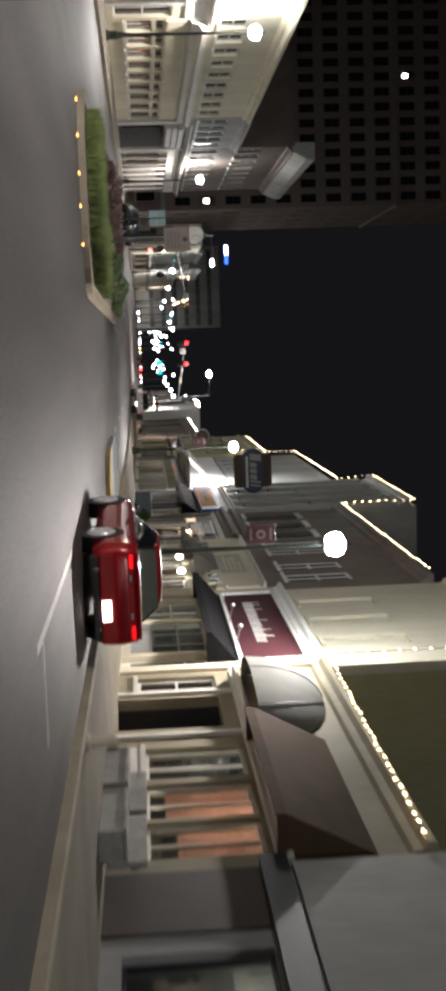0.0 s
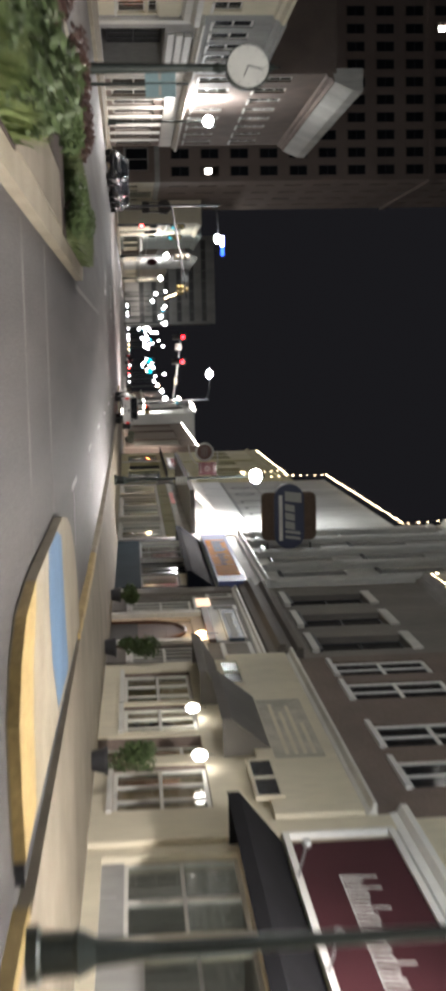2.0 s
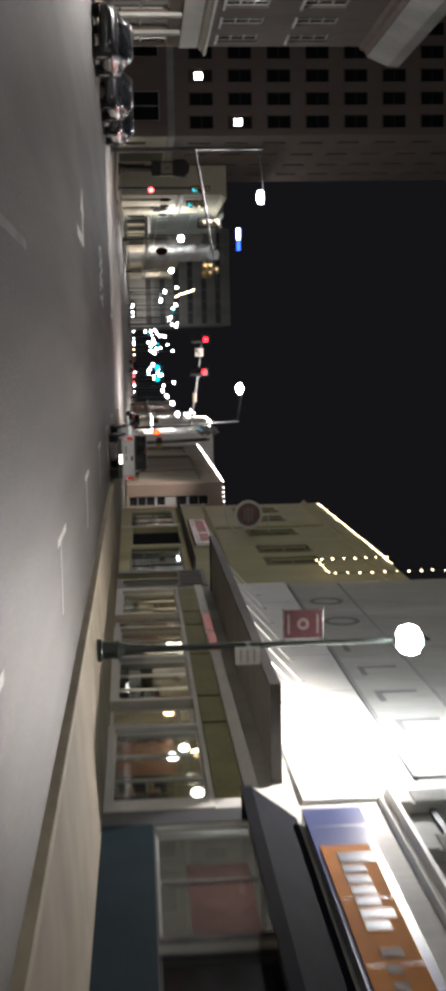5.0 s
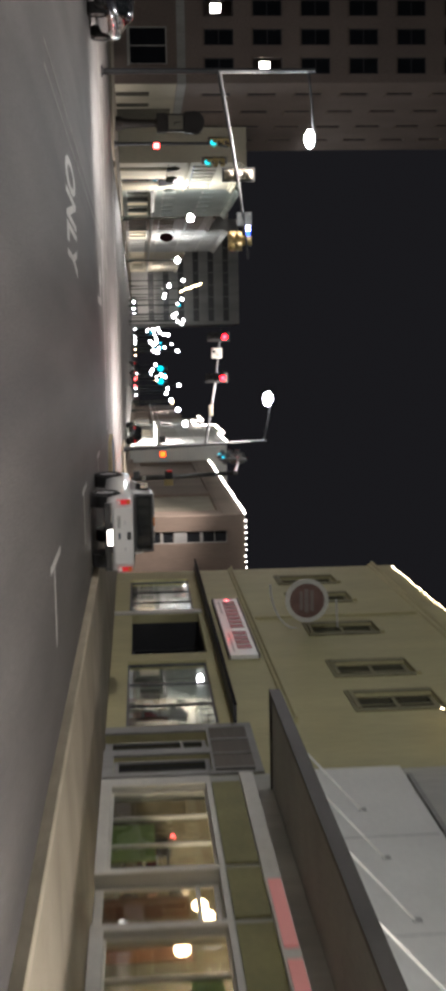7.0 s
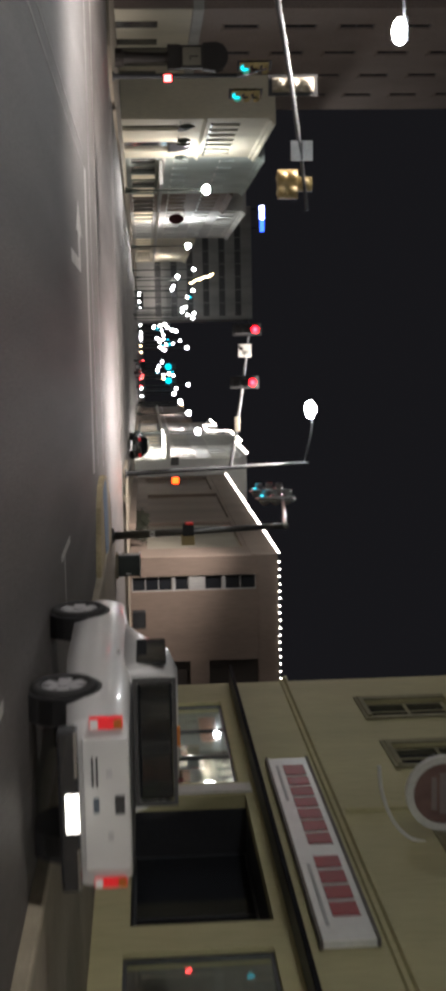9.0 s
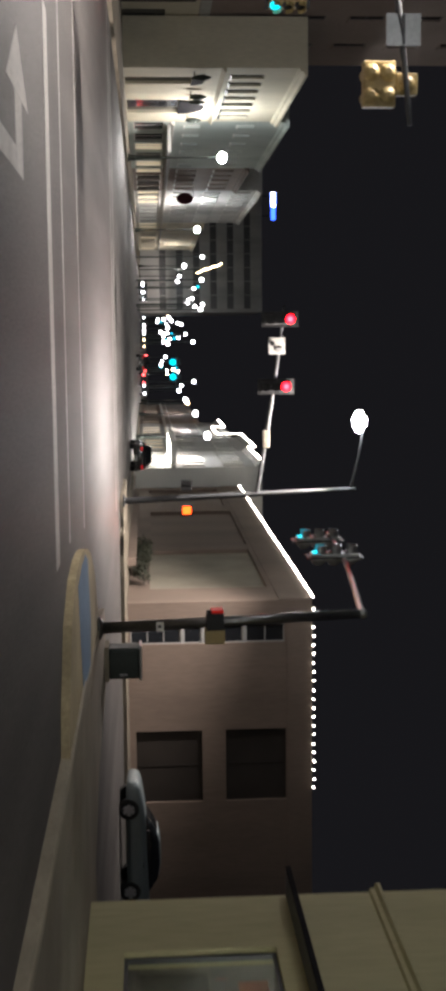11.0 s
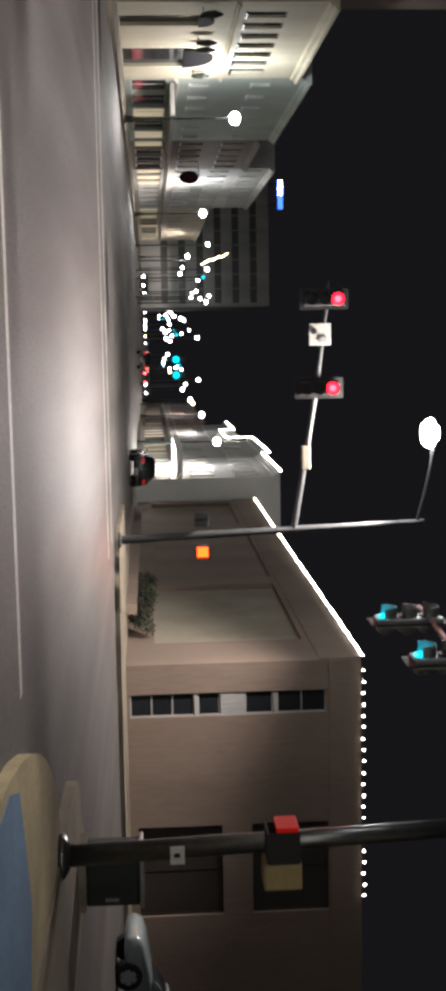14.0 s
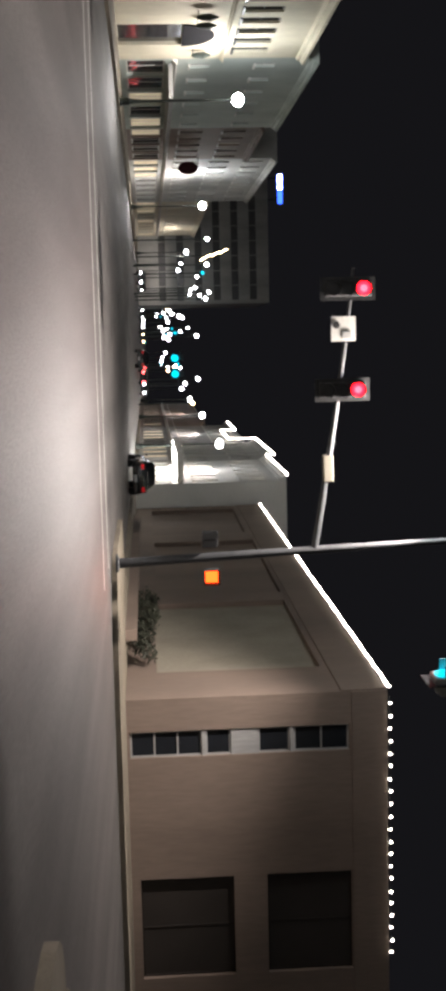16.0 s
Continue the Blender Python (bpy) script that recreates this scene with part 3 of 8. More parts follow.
for y in (13.6, 49.6, 59.2, 68.6, 78.4, 88.4, 98.6, 108.4, 118.2):
    long_to = 5.6 if y < 20 else 1.4
    road_mark("parking_mark", [bar(2.3, 2.42, y - 0.7, y + long_to), bar(2.424, 3.6, y - 0.06, y + 0.06)], "white painted parking stall corner mark")
road_mark("lane_line", [bar(-1.9, -1.78, 53.5, 74.0)], "worn pale line beyond the median", FADED)
road_mark("lane_line", [bar(-5.15, -5.07, 100, 129.0), bar(-5.55, -5.47, 100, 129.0)], "worn double lane line", FADED)
road_mark("crossing_line", [bar(-1.9, 2.1, 39.5, 39.65), bar(-1.9, 2.1, 43.35, 43.5)], "worn white lines of the crossing at the median", FADED)
road_mark("stop_line", [bar(-5.2, 2.25, 129.25, 129.9)], "white stop line across the lanes")
road_mark("crossing_line", [bar(-13.2, 2.3, 132.0, 132.2), bar(-13.2, 2.7, 136.2, 136.42)], "white crossing lines of the near side")
road_mark("crossing_line", [bar(-13.2, 5.4, 161.6, 161.9), bar(-13.2, 5.4, 158.6, 158.9)], "white crossing lines of the far side")
for x, y in ((-3.3, 90.0), (-2.5, 125.0)):
    road_mark("turn_arrow", [[(x - 0.25, y - 2.2), (x, y - 2.2), (x, y + 0.5), (x - 0.25, y + 0.5)],
                             [(x - 0.8, y + 0.504), (x, y + 0.504), (x, y + 1.2), (x - 0.8, y + 1.2)],
                             [(x - 0.804, y - 0.2), (x - 0.804, y + 1.9), (x - 1.5, y + 0.85)]], "white painted left turn arrow")
only = thing("road_word", (-3.6, 106.6, 0), "large white letters painted on the turn lane", "road marking", kind="structure")
text("lettering", "ONLY", 1.0, on_road(-3.6, 106.6, 0.006) @ Matrix.Diagonal((0.84, 5.0, 1, 1)), WHITE_PAINT, only, thick=0.002, bold=0.03)

# ---- planted median ----
MED = [(-6.7, 29.4)] + arc(-5.2, 29.4, 1.5, 180, 270, 5) + arc(-3.5, 29.4, 1.5, 270, 360, 5) + [(-1.98, 53.9)] + arc(-2.88, 54.1, 0.9, 0, 80, 5) + [(-4.8, 55.0), (-5.6, 55.1), (-6.9, 55.1)]
BED = [(-6.4, 29.4), (-5.4, 28.4), (-3.4, 28.4), (-2.3, 29.6), (-2.3, 37.4), (-3.3, 37.8), (-3.3, 45.6), (-2.3, 46.0), (-2.3, 53.9), (-2.9, 54.6), (-4.6, 54.7), (-6.4, 54.0)]


def median(outline, inner, label):
    cx = sum(p[0] for p in outline) / len(outline)
    cy = sum(p[1] for p in outline) / len(outline)
    t = thing("median_island", (cx, cy, 0), label, "median", kind="structure")
    bm = bmesh.new()
    prism(bm, outline, 2, -0.1, 0.15)
    part("kerb_stone", bm, KERB, t)
    bm = bmesh.new()
    prism(bm, inner, 2, 0.1, 0.165)
    part("bed", bm, SOIL, t)


def inside(p, poly):
    x, y = p
    hit = False
    for (x0, y0), (x1, y1) in zip(poly, poly[1:] + poly[:1]):
        if (y0 > y) != (y1 > y) and x < (x1 - x0) * (y - y0) / (y1 - y0) + x0:
            hit = not hit
    return hit


def tufts(name, poly, count, height, material, label, z=0.16, wide=0.02):
    """Many thin blades over a bed."""
    rnd = random.Random(7)
    xs, ys = [p[0] for p in poly], [p[1] for p in poly]
    verts, faces = [], []
    while len(faces) < count:
        x, y = rnd.uniform(min(xs), max(xs)), rnd.uniform(min(ys), max(ys))
        if not inside((x, y), poly):
            continue
        h = height * rnd.uniform(0.5, 1.3)
        a, lean = rnd.uniform(0, math.tau), rnd.uniform(0.1, 0.6) * h
        c, s = math.cos(a), math.sin(a)
        i = len(verts)
        verts += [(x - s * wide, y + c * wide, z), (x + s * wide, y - c * wide, z), (x + c * lean, y + s * lean, z + h)]
        faces.append((i, i + 1, i + 2))
    me = bpy.data.meshes.new(name)
    me.from_pydata(verts, [], faces)
    me.materials.append(material)
    return tagged(new(name, me), label, "grass", kind="stuff")


def shrub(at, r, h, material, label, seed, n=900, leaf=0.05):
    """Stems with a crown of small leaves of uneven outline."""
    rnd = random.Random(seed)
    t = thing("shrub", at, label, "shrub", group="planting")
    for k in range(5):
        a = k * math.tau / 5 + rnd.uniform(-0.3, 0.3)
        stem = bmesh.new()
        tube(stem, (at[0], at[1], at[2]), (at[0] + math.cos(a) * r * 0.6, at[1] + math.sin(a) * r * 0.6, at[2] + h * rnd.uniform(0.5, 0.85)), 0.018, 0.006, n=5)
        part("stem", stem, BARK, t)
    lumps = [(Vector((rnd.uniform(-0.55, 0.55) * r, rnd.uniform(-0.55, 0.55) * r, h * rnd.uniform(0.3, 0.8))), rnd.uniform(0.35, 0.6)) for k in range(9)]
    verts, faces = [], []
    for k in range(n):
        c, q = rnd.choice(lumps)
        d = Vector((rnd.gauss(0, 1), rnd.gauss(0, 1), rnd.gauss(0, 1))).normalized() * q * rnd.uniform(0.55, 1.08)
        p = c + Vector((d.x * r, d.y * r, d.z * h * 0.55))
        if p.z < 0.03:
            continue
        u = Vector((rnd.gauss(0, 1), rnd.gauss(0, 1), rnd.gauss(0, 0.6))).normalized()
        w = u.orthogonal().normalized()
        s = leaf * rnd.uniform(0.6, 1.4)
        i = len(verts)
        verts += [p - u * s, p + w * s * 0.5, p + u * s, p - w * s * 0.5]
        faces.append((i, i + 1, i + 2, i + 3))
    me = bpy.data.meshes.new("foliage")
    me.from_pydata(verts, [], faces)
    me.materials.append(material)
    ob = new("foliage", me)
    ob.parent = t
    return t


median(MED, BED, "kerbed median island with mulch, grass and shrubs")
tufts("grass", [(-2.35, 29.9), (-2.35, 37.2), (-3.3, 37.6), (-3.9, 37.6), (-3.9, 31.2), (-6.3, 31.2), (-6.3, 29.5), (-5.3, 28.6), (-3.3, 28.6)], 32000, 0.34, GRASS, "dense long green grass along the median kerb")
tufts("grass", [(-2.32, 47.0), (-2.32, 53.9), (-2.9, 54.5), (-3.5, 54.3), (-3.9, 50.5), (-3.9, 47.0)], 22000, 0.24, PALEGRASS, "loose leafy green ground cover on the median end", wide=0.035)
bm = bmesh.new()
prism(bm, [(-2.36, 37.5), (-2.36, 45.9), (-3.27, 45.5), (-3.27, 37.9)], 2, 0.1, 0.162)
solo("median_path", bm, CONCRETE, "tan concrete path crossing the median", "path", "structure")
for k, (x, y, r, h, m, lab) in enumerate((
        (-2.85, 33.4, 0.55, 0.7, LEAF, "rounded green shrub on the median"), (-2.8, 34.9, 0.55, 0.75, LEAF, "rounded green shrub on the median"),
        (-2.8, 36.3, 0.5, 0.7, LEAF, "rounded green shrub on the median"), (-3.55, 43.3, 0.5, 0.5, LEAF, "rounded green shrub on the median"),
        (-2.85, 46.7, 0.5, 0.42, LEAF, "loose green shrub on the median end"), (-3.0, 48.6, 0.55, 0.42, LEAF, "loose green shrub on the median end"),
        (-3.1, 50.8, 0.55, 0.4, LEAF, "loose green shrub on the median end"),
        (-5.2, 32.3, 0.75, 0.55, LEAFRED, "dark brown-red shrub on the median"), (-5.1, 34.2, 0.8, 0.6, LEAFRED, "dark brown-red shrub on the median"),
        (-5.2, 36.4, 0.85, 0.7, LEAFRED, "dark brown-red shrub on the median"), (-5.0, 40.2, 0.8, 0.65, LEAFRED, "dark brown-red shrub on the median"),
        (-4.6, 44.4, 0.75, 0.55, LEAFRED, "dark brown-red shrub on the median"), (-4.4, 47.4, 0.7, 0.5, LEAFRED, "dark brown-red shrub on the median"),
        (-4.8, 50.4, 0.75, 0.45, LEAFRED, "dark brown-red shrub on the median"))):
    shrub((x, y, 0.16), r, h, m, lab, 20 + k, n=1700)
# Amber reflectors along the median's near kerb; their glow stands for thrown-back light.
for x, y in ((-6.2, 28.05), (-5.4, 27.85), (-4.6, 27.85), (-3.9, 27.85), (-3.1, 28.1)):
    t = thing("road_reflector", (x, y - 0.14, 0.0), "small amber reflector before the median kerb", "reflector", group="median reflectors")
    part("base", boxes((x - 0.06, x + 0.06, y - 0.22, y - 0.1, 0, 0.03, 0.006)), PLASTIC, t)
    part("lens", boxes((x - 0.045, x + 0.045, y - 0.232, y - 0.222, 0.006, 0.026)), glow("amber_reflector_glow", (1.0, 0.45, 0.12), 2.2), t)

# ---- shops on the right side ----
def cornice(F, house, u0, u1, z, h=0.35, out=0.3, material=TRIM, name="cornice"):
    pts = [(0.0, z), (-out * 0.4, z + h * 0.15), (-out * 0.5, z + h * 0.5), (-out, z + h * 0.7), (-out, z + h), (0.0, z + h)]
    return part(name, F.profile(pts, u0, u1), material, house)


def awning(F, u0, u1, z_low, z_high, out, material, label, group="shop awnings", valance=0.22):
    """A sloping canvas with a hanging valance, closed at its ends."""
    a = F.p((u0 + u1) / 2, -out / 2, z_low)
    t = thing("awning", a, label, "awning", group=group)
    part("canvas", F.profile([(-0.005, z_high), (-out, z_low + valance), (-out, z_low + valance - 0.02), (-0.005, z_high - 0.03)], u0, u1), material, t)
    part("valance", F.profile([(-out - 0.008, z_low + valance), (-out - 0.008, z_low), (-out + 0.006, z_low), (-out + 0.006, z_low + valance - 0.022)], u0, u1), material, t)
    for u in (u0, u1 - 0.012):
        bm = bmesh.new()
        pts = [(-0.006, z_high - 0.031), (-out + 0.008, z_low + valance - 0.024), (-out + 0.008, z_low + 0.02), (-0.006, z_low + 0.02)]
        lo = [bm.verts.new(F.p(u, d, z)) for d, z in pts]
        hi = [bm.verts.new(F.p(u + 0.012, d, z)) for d, z in pts]
        for k in range(4):
            bm.faces.new((lo[k], lo[(k + 1) % 4], hi[(k + 1) % 4], hi[k]))
        bm.faces.new(lo)
        bm.faces.new(hi[::-1])
        part("end_panel", bm, material, t)
    return t


def shopfront(F, house, u0, u1, z0, z1, n, casing=TRIM, glass=GLASS, bulkhead=None, transom=0.0, d=0.15):
    """A row of shop panes over a bulkhead."""
    if bulkhead:
        part("bulkhead", F.boxes((u0, u1, d - 0.03, d + 0.12, 0.15, z0)), bulkhead, house)
        for k in range(n):
            a, b = u0 + (u1 - u0) * k / n, u0 + (u1 - u0) * (k + 1) / n
            part("panel", F.boxes((a + 0.15, b - 0.15, d - 0.05, d - 0.031, 0.3, z0 - 0.12)), bulkhead, house)
    for k in range(n):
        a, b = u0 + (u1 - u0) * k / n, u0 + (u1 - u0) * (k + 1) / n
        window(F, house, a, b, z0, z1, 1, 2 if transom else 1, casing, glass, d, 0.075, sill=False, name="shop_window")


def shop_door(F, house, u0, u1, z1, d=0.5, casing=TRIM, glass=GLASS, z0=0.16, label=""):
    w = part("door", F.boxes((u0, u0 + 0.1, d, d + 0.06, z0, z1), (u1 - 0.1, u1, d, d + 0.06, z0, z1), (u0 + 0.1, u1 - 0.1, d, d + 0.06, z1 - 0.12, z1),
                             (u0 + 0.1, u1 - 0.1, d, d + 0.06, z0, z0 + 0.28), (u0 + 0.1, u1 - 0.1, d + 0.005, d + 0.055, 2.1, 2.18)), casing, house, label)
    part("pane", F.boxes((u0 + 0.1, u1 - 0.1, d + 0.024, d + 0.036, z0 + 0.28, z1 - 0.12)), glass, w)
    part("handle", F.boxes((u0 + 0.14, u0 + 0.17, d - 0.05, d - 0.02, 0.95, 1.35), (u0 + 0.14, u0 + 0.17, d - 0.02, d, 0.98, 1.01), (u0 + 0.14, u0 + 0.17, d - 0.02, d, 1.29, 1.32)), METAL, w)
    return w


def room(F, house, u0, u1, z1, depth, material=ROOM):
    """The inside of a shop: floor, back and ceiling between the side walls."""
    part("room_back", F.boxes((u0, u1, depth, depth + 0.12, 0.15, z1)), material, house)
    part("room_floor", F.boxes((u0, u1, 0.3, depth, 0.0, 0.16)), WOOD, house)
    part("room_ceiling", F.boxes((u0, u1, 0.3, depth + 0.12, z1, z1 + 0.12)), material, house)
    part("room_side", F.boxes((u0 - 0.12, u0, 0.3, depth, 0.15, z1)), material, house)
    part("room_side", F.boxes((u1, u1 + 0.12, 0.3, depth, 0.15, z1)), material, house)


def shelves(F, u0, u1, d, z1, seed, label="filled display shelf inside the shop", dark=False):
    """A display unit with rows of goods behind the glass."""
    rnd = random.Random(seed)
    t = thing("display_shelf", F.p((u0 + u1) / 2, d, 0.16), label, "shelf", group="shop displays")
    rows = [(u0, u0 + 0.04, d, d + 0.4, 0.16, z1), (u1 - 0.04, u1, d, d + 0.4, 0.16, z1)]
    levels = [0.3, 0.75, 1.2, 1.65]
    rows += [(u0 + 0.04, u1 - 0.04, d, d + 0.4, z, z + 0.03) for z in levels if z < z1]
    part("carcass", F.boxes(*rows), WOOD if not dark else DARK, t)
    for z in levels:
        if z > z1 - 0.3:
            continue
        u = u0 + 0.08
        while u < u1 - 0.3:
            w, h = rnd.uniform(0.1, 0.28), rnd.uniform(0.12, 0.36)
            part("goods", F.boxes((u, u + w, d + 0.06, d + rnd.uniform(0.2, 0.34), z + 0.031, z + 0.031 + h)), rnd.choice((PAPER, SIGNRED, SIGNSLATE, POSTER, PEACH, DARK, CREAM)), t)
            u += w + rnd.uniform(0.02, 0.12)
    return t


def pendant(at, material, label, drop=0.6, r=0.13, group="shop lamps"):
    t = thing("pendant_lamp", at, label, "lamp", group=group)
    bm = bmesh.new()
    tube(bm, at, (at[0], at[1], at[2] + drop), 0.012, n=6)
    part("cord", bm, PLASTIC, t)
    bm = bmesh.new()
    lathe(bm, at, [(r * 0.5, 0.12), (r * 0.95, 0.02), (r, -0.08), (r * 0.7, -0.16), (r * 0.2, -0.2)][::-1], 10)
    part("shade", bm, material, t)
    return t


def house(name, F, u0, u1, label, category="building"):
    c = F.p((u0 + u1) / 2, 3.0, 0)
    return thing(name, c, label, category, group="street buildings")


# Nearest shop, mostly passed: grey panel over a dark front.
h = house("shop_building", FR, 0.0, 21.6, "grey panelled shop with a dark recessed front")
part("wall", pierced(FR, 0.0, 21.6, 0.0, 7.2, [(1, 7, 0.5, 2.9), (8, 10, 0.16, 2.9), (10.6, 18.6, 0.5, 2.9)]), GREY, h)
part("pier", FR.boxes((19.2, 21.5, -0.06, -0.002, 0.15, 2.95)), UMBER, h, "dark umber boarding")
part("fascia", FR.boxes((0.0, 21.6, -0.25, -0.003, 2.95, 3.45)), DARK, h)
part("sign_panel", FR.boxes((0.3, 21.5, -0.12, -0.004, 3.55, 6.6)), STONE, h)
shopfront(FR, h, 10.6, 18.6, 0.5, 2.9, 5, DARK)
shopfront(FR, h, 1, 7, 0.5, 2.9, 4, DARK)
shop_door(FR, h, 8, 10, 2.9, 0.2, DARK)
room(FR, h, 0.6, 19.0, 3.1, 5.0)
shell(FR, h, 0, 21.6, 14, 7.2, GREY)
pendant((RX + 0.9, 18.2, 2.75), G_WHITE, "small bright white lamp inside the window", 0.3, 0.09)

# Low shop with a fan awning.
h = house("shop_building", FR, 21.6, 35.3, "low cream shop with parapet, fan-shaped grey awning and brown awning")
part("wall", pierced(FR, 21.6, 35.3, 0.0, 6.25, [(22.2, 24.0, 0.9, 3.2), (24.2, 26.2, 0.9, 3.2), (26.5, 28.6, 0.9, 3.2), (30.1, 32.8, 0.16, 2.9), (33.25, 34.9, 0.7, 2.9)]), LOWTAN, h)
for a, b in ((22.2, 24.0), (24.2, 26.2), (26.5, 28.6)):
    window(FR, h, a, b, 0.9, 3.2, 2, 1, TRIM, GLASS, 0.12, 0.08, name="shop_window")
for a, b in ((33.25, 34.9),):
    window(FR, h, a, b, 0.7, 2.9, 2, 2, TRIM, GLASS, 0.12, 0.08, name="shop_window")
shop_door(FR, h, 30.75, 32.15, 2.6, 1.1, DARK, DARKGLASS)
for a, b in ((30.1, 30.75), (32.15, 32.8)):
    part("recess_wall", FR.boxes((a, b, 1.1, 1.2, 0.16, 2.9)), DARK, h)
for a in (30.1, 32.7):
    part("recess_side", FR.boxes((a, a + 0.1, 0.302, 1.098, 0.16, 2.9)), DARK, h)
part("recess_ceiling", FR.boxes((30.1, 32.8, 0.302, 1.2, 2.902, 3.0)), DARK, h)
part("door_head", FR.boxes((30.75, 32.15, 1.1, 1.2, 2.602, 2.9)), DARK, h)
for a in (29.3, 33.0):
    part("panelled_pilaster", FR.boxes((a, a + 0.22, -0.1, -0.003, 0.16, 3.28)), TRIM, h)
part("bulkhead", FR.boxes((22.2, 28.6, -0.05, -0.004, 0.16, 0.84)), TRIM, h, "off-white panelled bulkhead")
cornice(FR, h, 21.6, 35.3, 5.75, 0.5, 0.28, LOWTAN)
cornice(FR, h, 21.6, 35.3, 3.3, 0.3, 0.2, TRIM)
room(FR, h, 22.0, 34.9, 3.2, 4.5)
point_lamp("shop_light", FR.p(24.5, 1.6, 2.7), 70, (1.0, 0.85, 0.7), 0.2)
shell(FR, h, 21.6, 35.3, 14, 6.25, LOWTAN)
for u0, u1, z0, z1 in ((24.35, 26.1, 1.3, 3.12), (22.4, 23.85, 1.5, 3.12)):
    t = thing("poster", FR.p((u0 + u1) / 2, 0.2, z0), "pinkish orange poster lit in the shop window", "poster", group="window posters")
    part("sheet", FR.boxes((u0, u1, 0.22, 0.232, z0, z1)), POSTER, t)
    part("seam", FR.boxes(((u0 + u1) / 2 - 0.02, (u0 + u1) / 2 + 0.02, 0.212, 0.2195, z0, z1)), TRIM, t)
awning(FR, 21.8, 28.6, 3.3, 5.2, 0.9, BROWNAWN, "brown canvas awning sloping over the shop windows")


def fan_awning(F, uc, half, z0, z1, out):
    """A half-round ribbed canvas over a doorway."""
    t = thing("fan_awning", F.p(uc, -out / 2, z0), "grey ribbed half-dome awning over the door", "awning", group="shop awnings")
    bm = bmesh.new()
    n, m = 16, 7
    rows = []
    for i in range(m + 1):
        e = radians(90 * i / m)
        rows.append([bm.verts.new(F.p(uc + half * math.cos(e) * math.cos(radians(180 * k / n)), -0.01 - out * math.cos(e) * math.sin(radians(180 * k / n)), z0 + (z1 - z0) * math.sin(e))) for k in range(n + 1)])
    for a, b in zip(rows, rows[1:]):
        for k in range(n):
            if len({tuple(round(c, 4) for c in v.co) for v in (a[k], a[k + 1], b[k + 1], b[k])}) > 3:
                bm.faces.new((a[k], a[k + 1], b[k + 1], b[k]))
    ob = part("canvas", bm, FANGREY, t, "", True)
    for k in range(0, n + 1, 4):
        prev, bm = None, bmesh.new()
        for i in range(m + 1):
            e = radians(90 * i / m)
            p = F.p(uc + (half + 0.015) * math.cos(e) * math.cos(radians(180 * k / n)), -0.02 - (out + 0.015) * math.cos(e) * math.sin(radians(180 * k / n)), z0 + (z1 - z0 + 0.015) * math.sin(e))
            if prev is not None and (p - prev).length > 0.02:
                tube(bm, prev, p, 0.014, n=5)
            prev = p
        part("rib", bm, DARK, t)
    return t


fan_awning(FR, 31.5, 3.3, 3.68, 5.6, 1.1)

# Cream two-storey shop with a maroon sign.
h = house("shop_building", FR, 35.3, 47.0, "cream two-storey shop with a wide maroon sign panel")
up = [(37.6, 38.9, 6.6, 9.4), (40.6, 41.9, 6.6, 9.4), (43.6, 44.9, 6.6, 9.4)]
low = [(36.2, 37.6, 0.16, 2.9), (38.0, 42.6, 0.45, 2.9), (42.9, 45.9, 0.45, 2.9)]
part("wall", pierced(FR, 35.3, 47.0, 0.0, 13.2, up + low), CREAM, h)
for a, b, z0, z1 in up:
    window(FR, h, a, b, z0, z1, 1, 2, CREAM, DARKGLASS, 0.16, 0.1)
    part("shutter_panel", FR.boxes((a + 0.1, b - 0.1, 0.1, 0.14, z0 + 0.1, z1 - 0.1)), CREAM, h)
shopfront(FR, h, 38.0, 42.6, 1.1, 2.9, 3, GREY, GLASS, GREY, transom=0.5)
shopfront(FR, h, 42.9, 45.9, 0.85, 2.9, 2, TRIM, GLASS, GREY, transom=0.5)
shop_door(FR, h, 36.2, 37.6, 2.9, 0.2, TRIM)
part("side_pilaster", FR.boxes((35.32, 35.95, -0.12, -0.003, 0.15, 6.1)), CREAM, h)
part("side_pilaster", FR.boxes((46.3, 46.98, -0.12, -0.003, 0.15, 6.1)), CREAM, h)
cornice(FR, h, 35.3, 47.0, 5.85, 0.4, 0.3, WHITE)
cornice(FR, h, 35.3, 47.0, 12.6, 0.6, 0.4, CREAM)
room(FR, h, 36.0, 46.2, 3.0, 4.0)
point_lamp("shop_light", FR.p(41.0, 1.8, 2.6), 40, (1.0, 0.95, 0.88), 0.2)
shell(FR, h, 35.3, 47.0, 16, 13.2, OLIVE)
awning(FR, 36.1, 46.2, 2.75, 3.75, 1.0, BLACKAWN, "black canvas awning under the maroon sign")
s = thing("shop_sign", FR.p(41.2, -0.1, 3.85), "wide maroon sign panel with white border and white script", "sign", group="shop signs")
part("panel", FR.boxes((36.15, 45.9, -0.1, -0.01, 3.88, 5.72)), MAROON, s)
part("border", FR.boxes((36.05, 46.3, -0.15, -0.02, 3.76, 3.875), (36.05, 46.3, -0.15, -0.02, 5.725, 5.84), (36.05, 36.145, -0.15, -0.02, 3.88, 5.72), (46.205, 46.3, -0.15, -0.02, 3.88, 5.72)), WHITE, s, "white painted border")


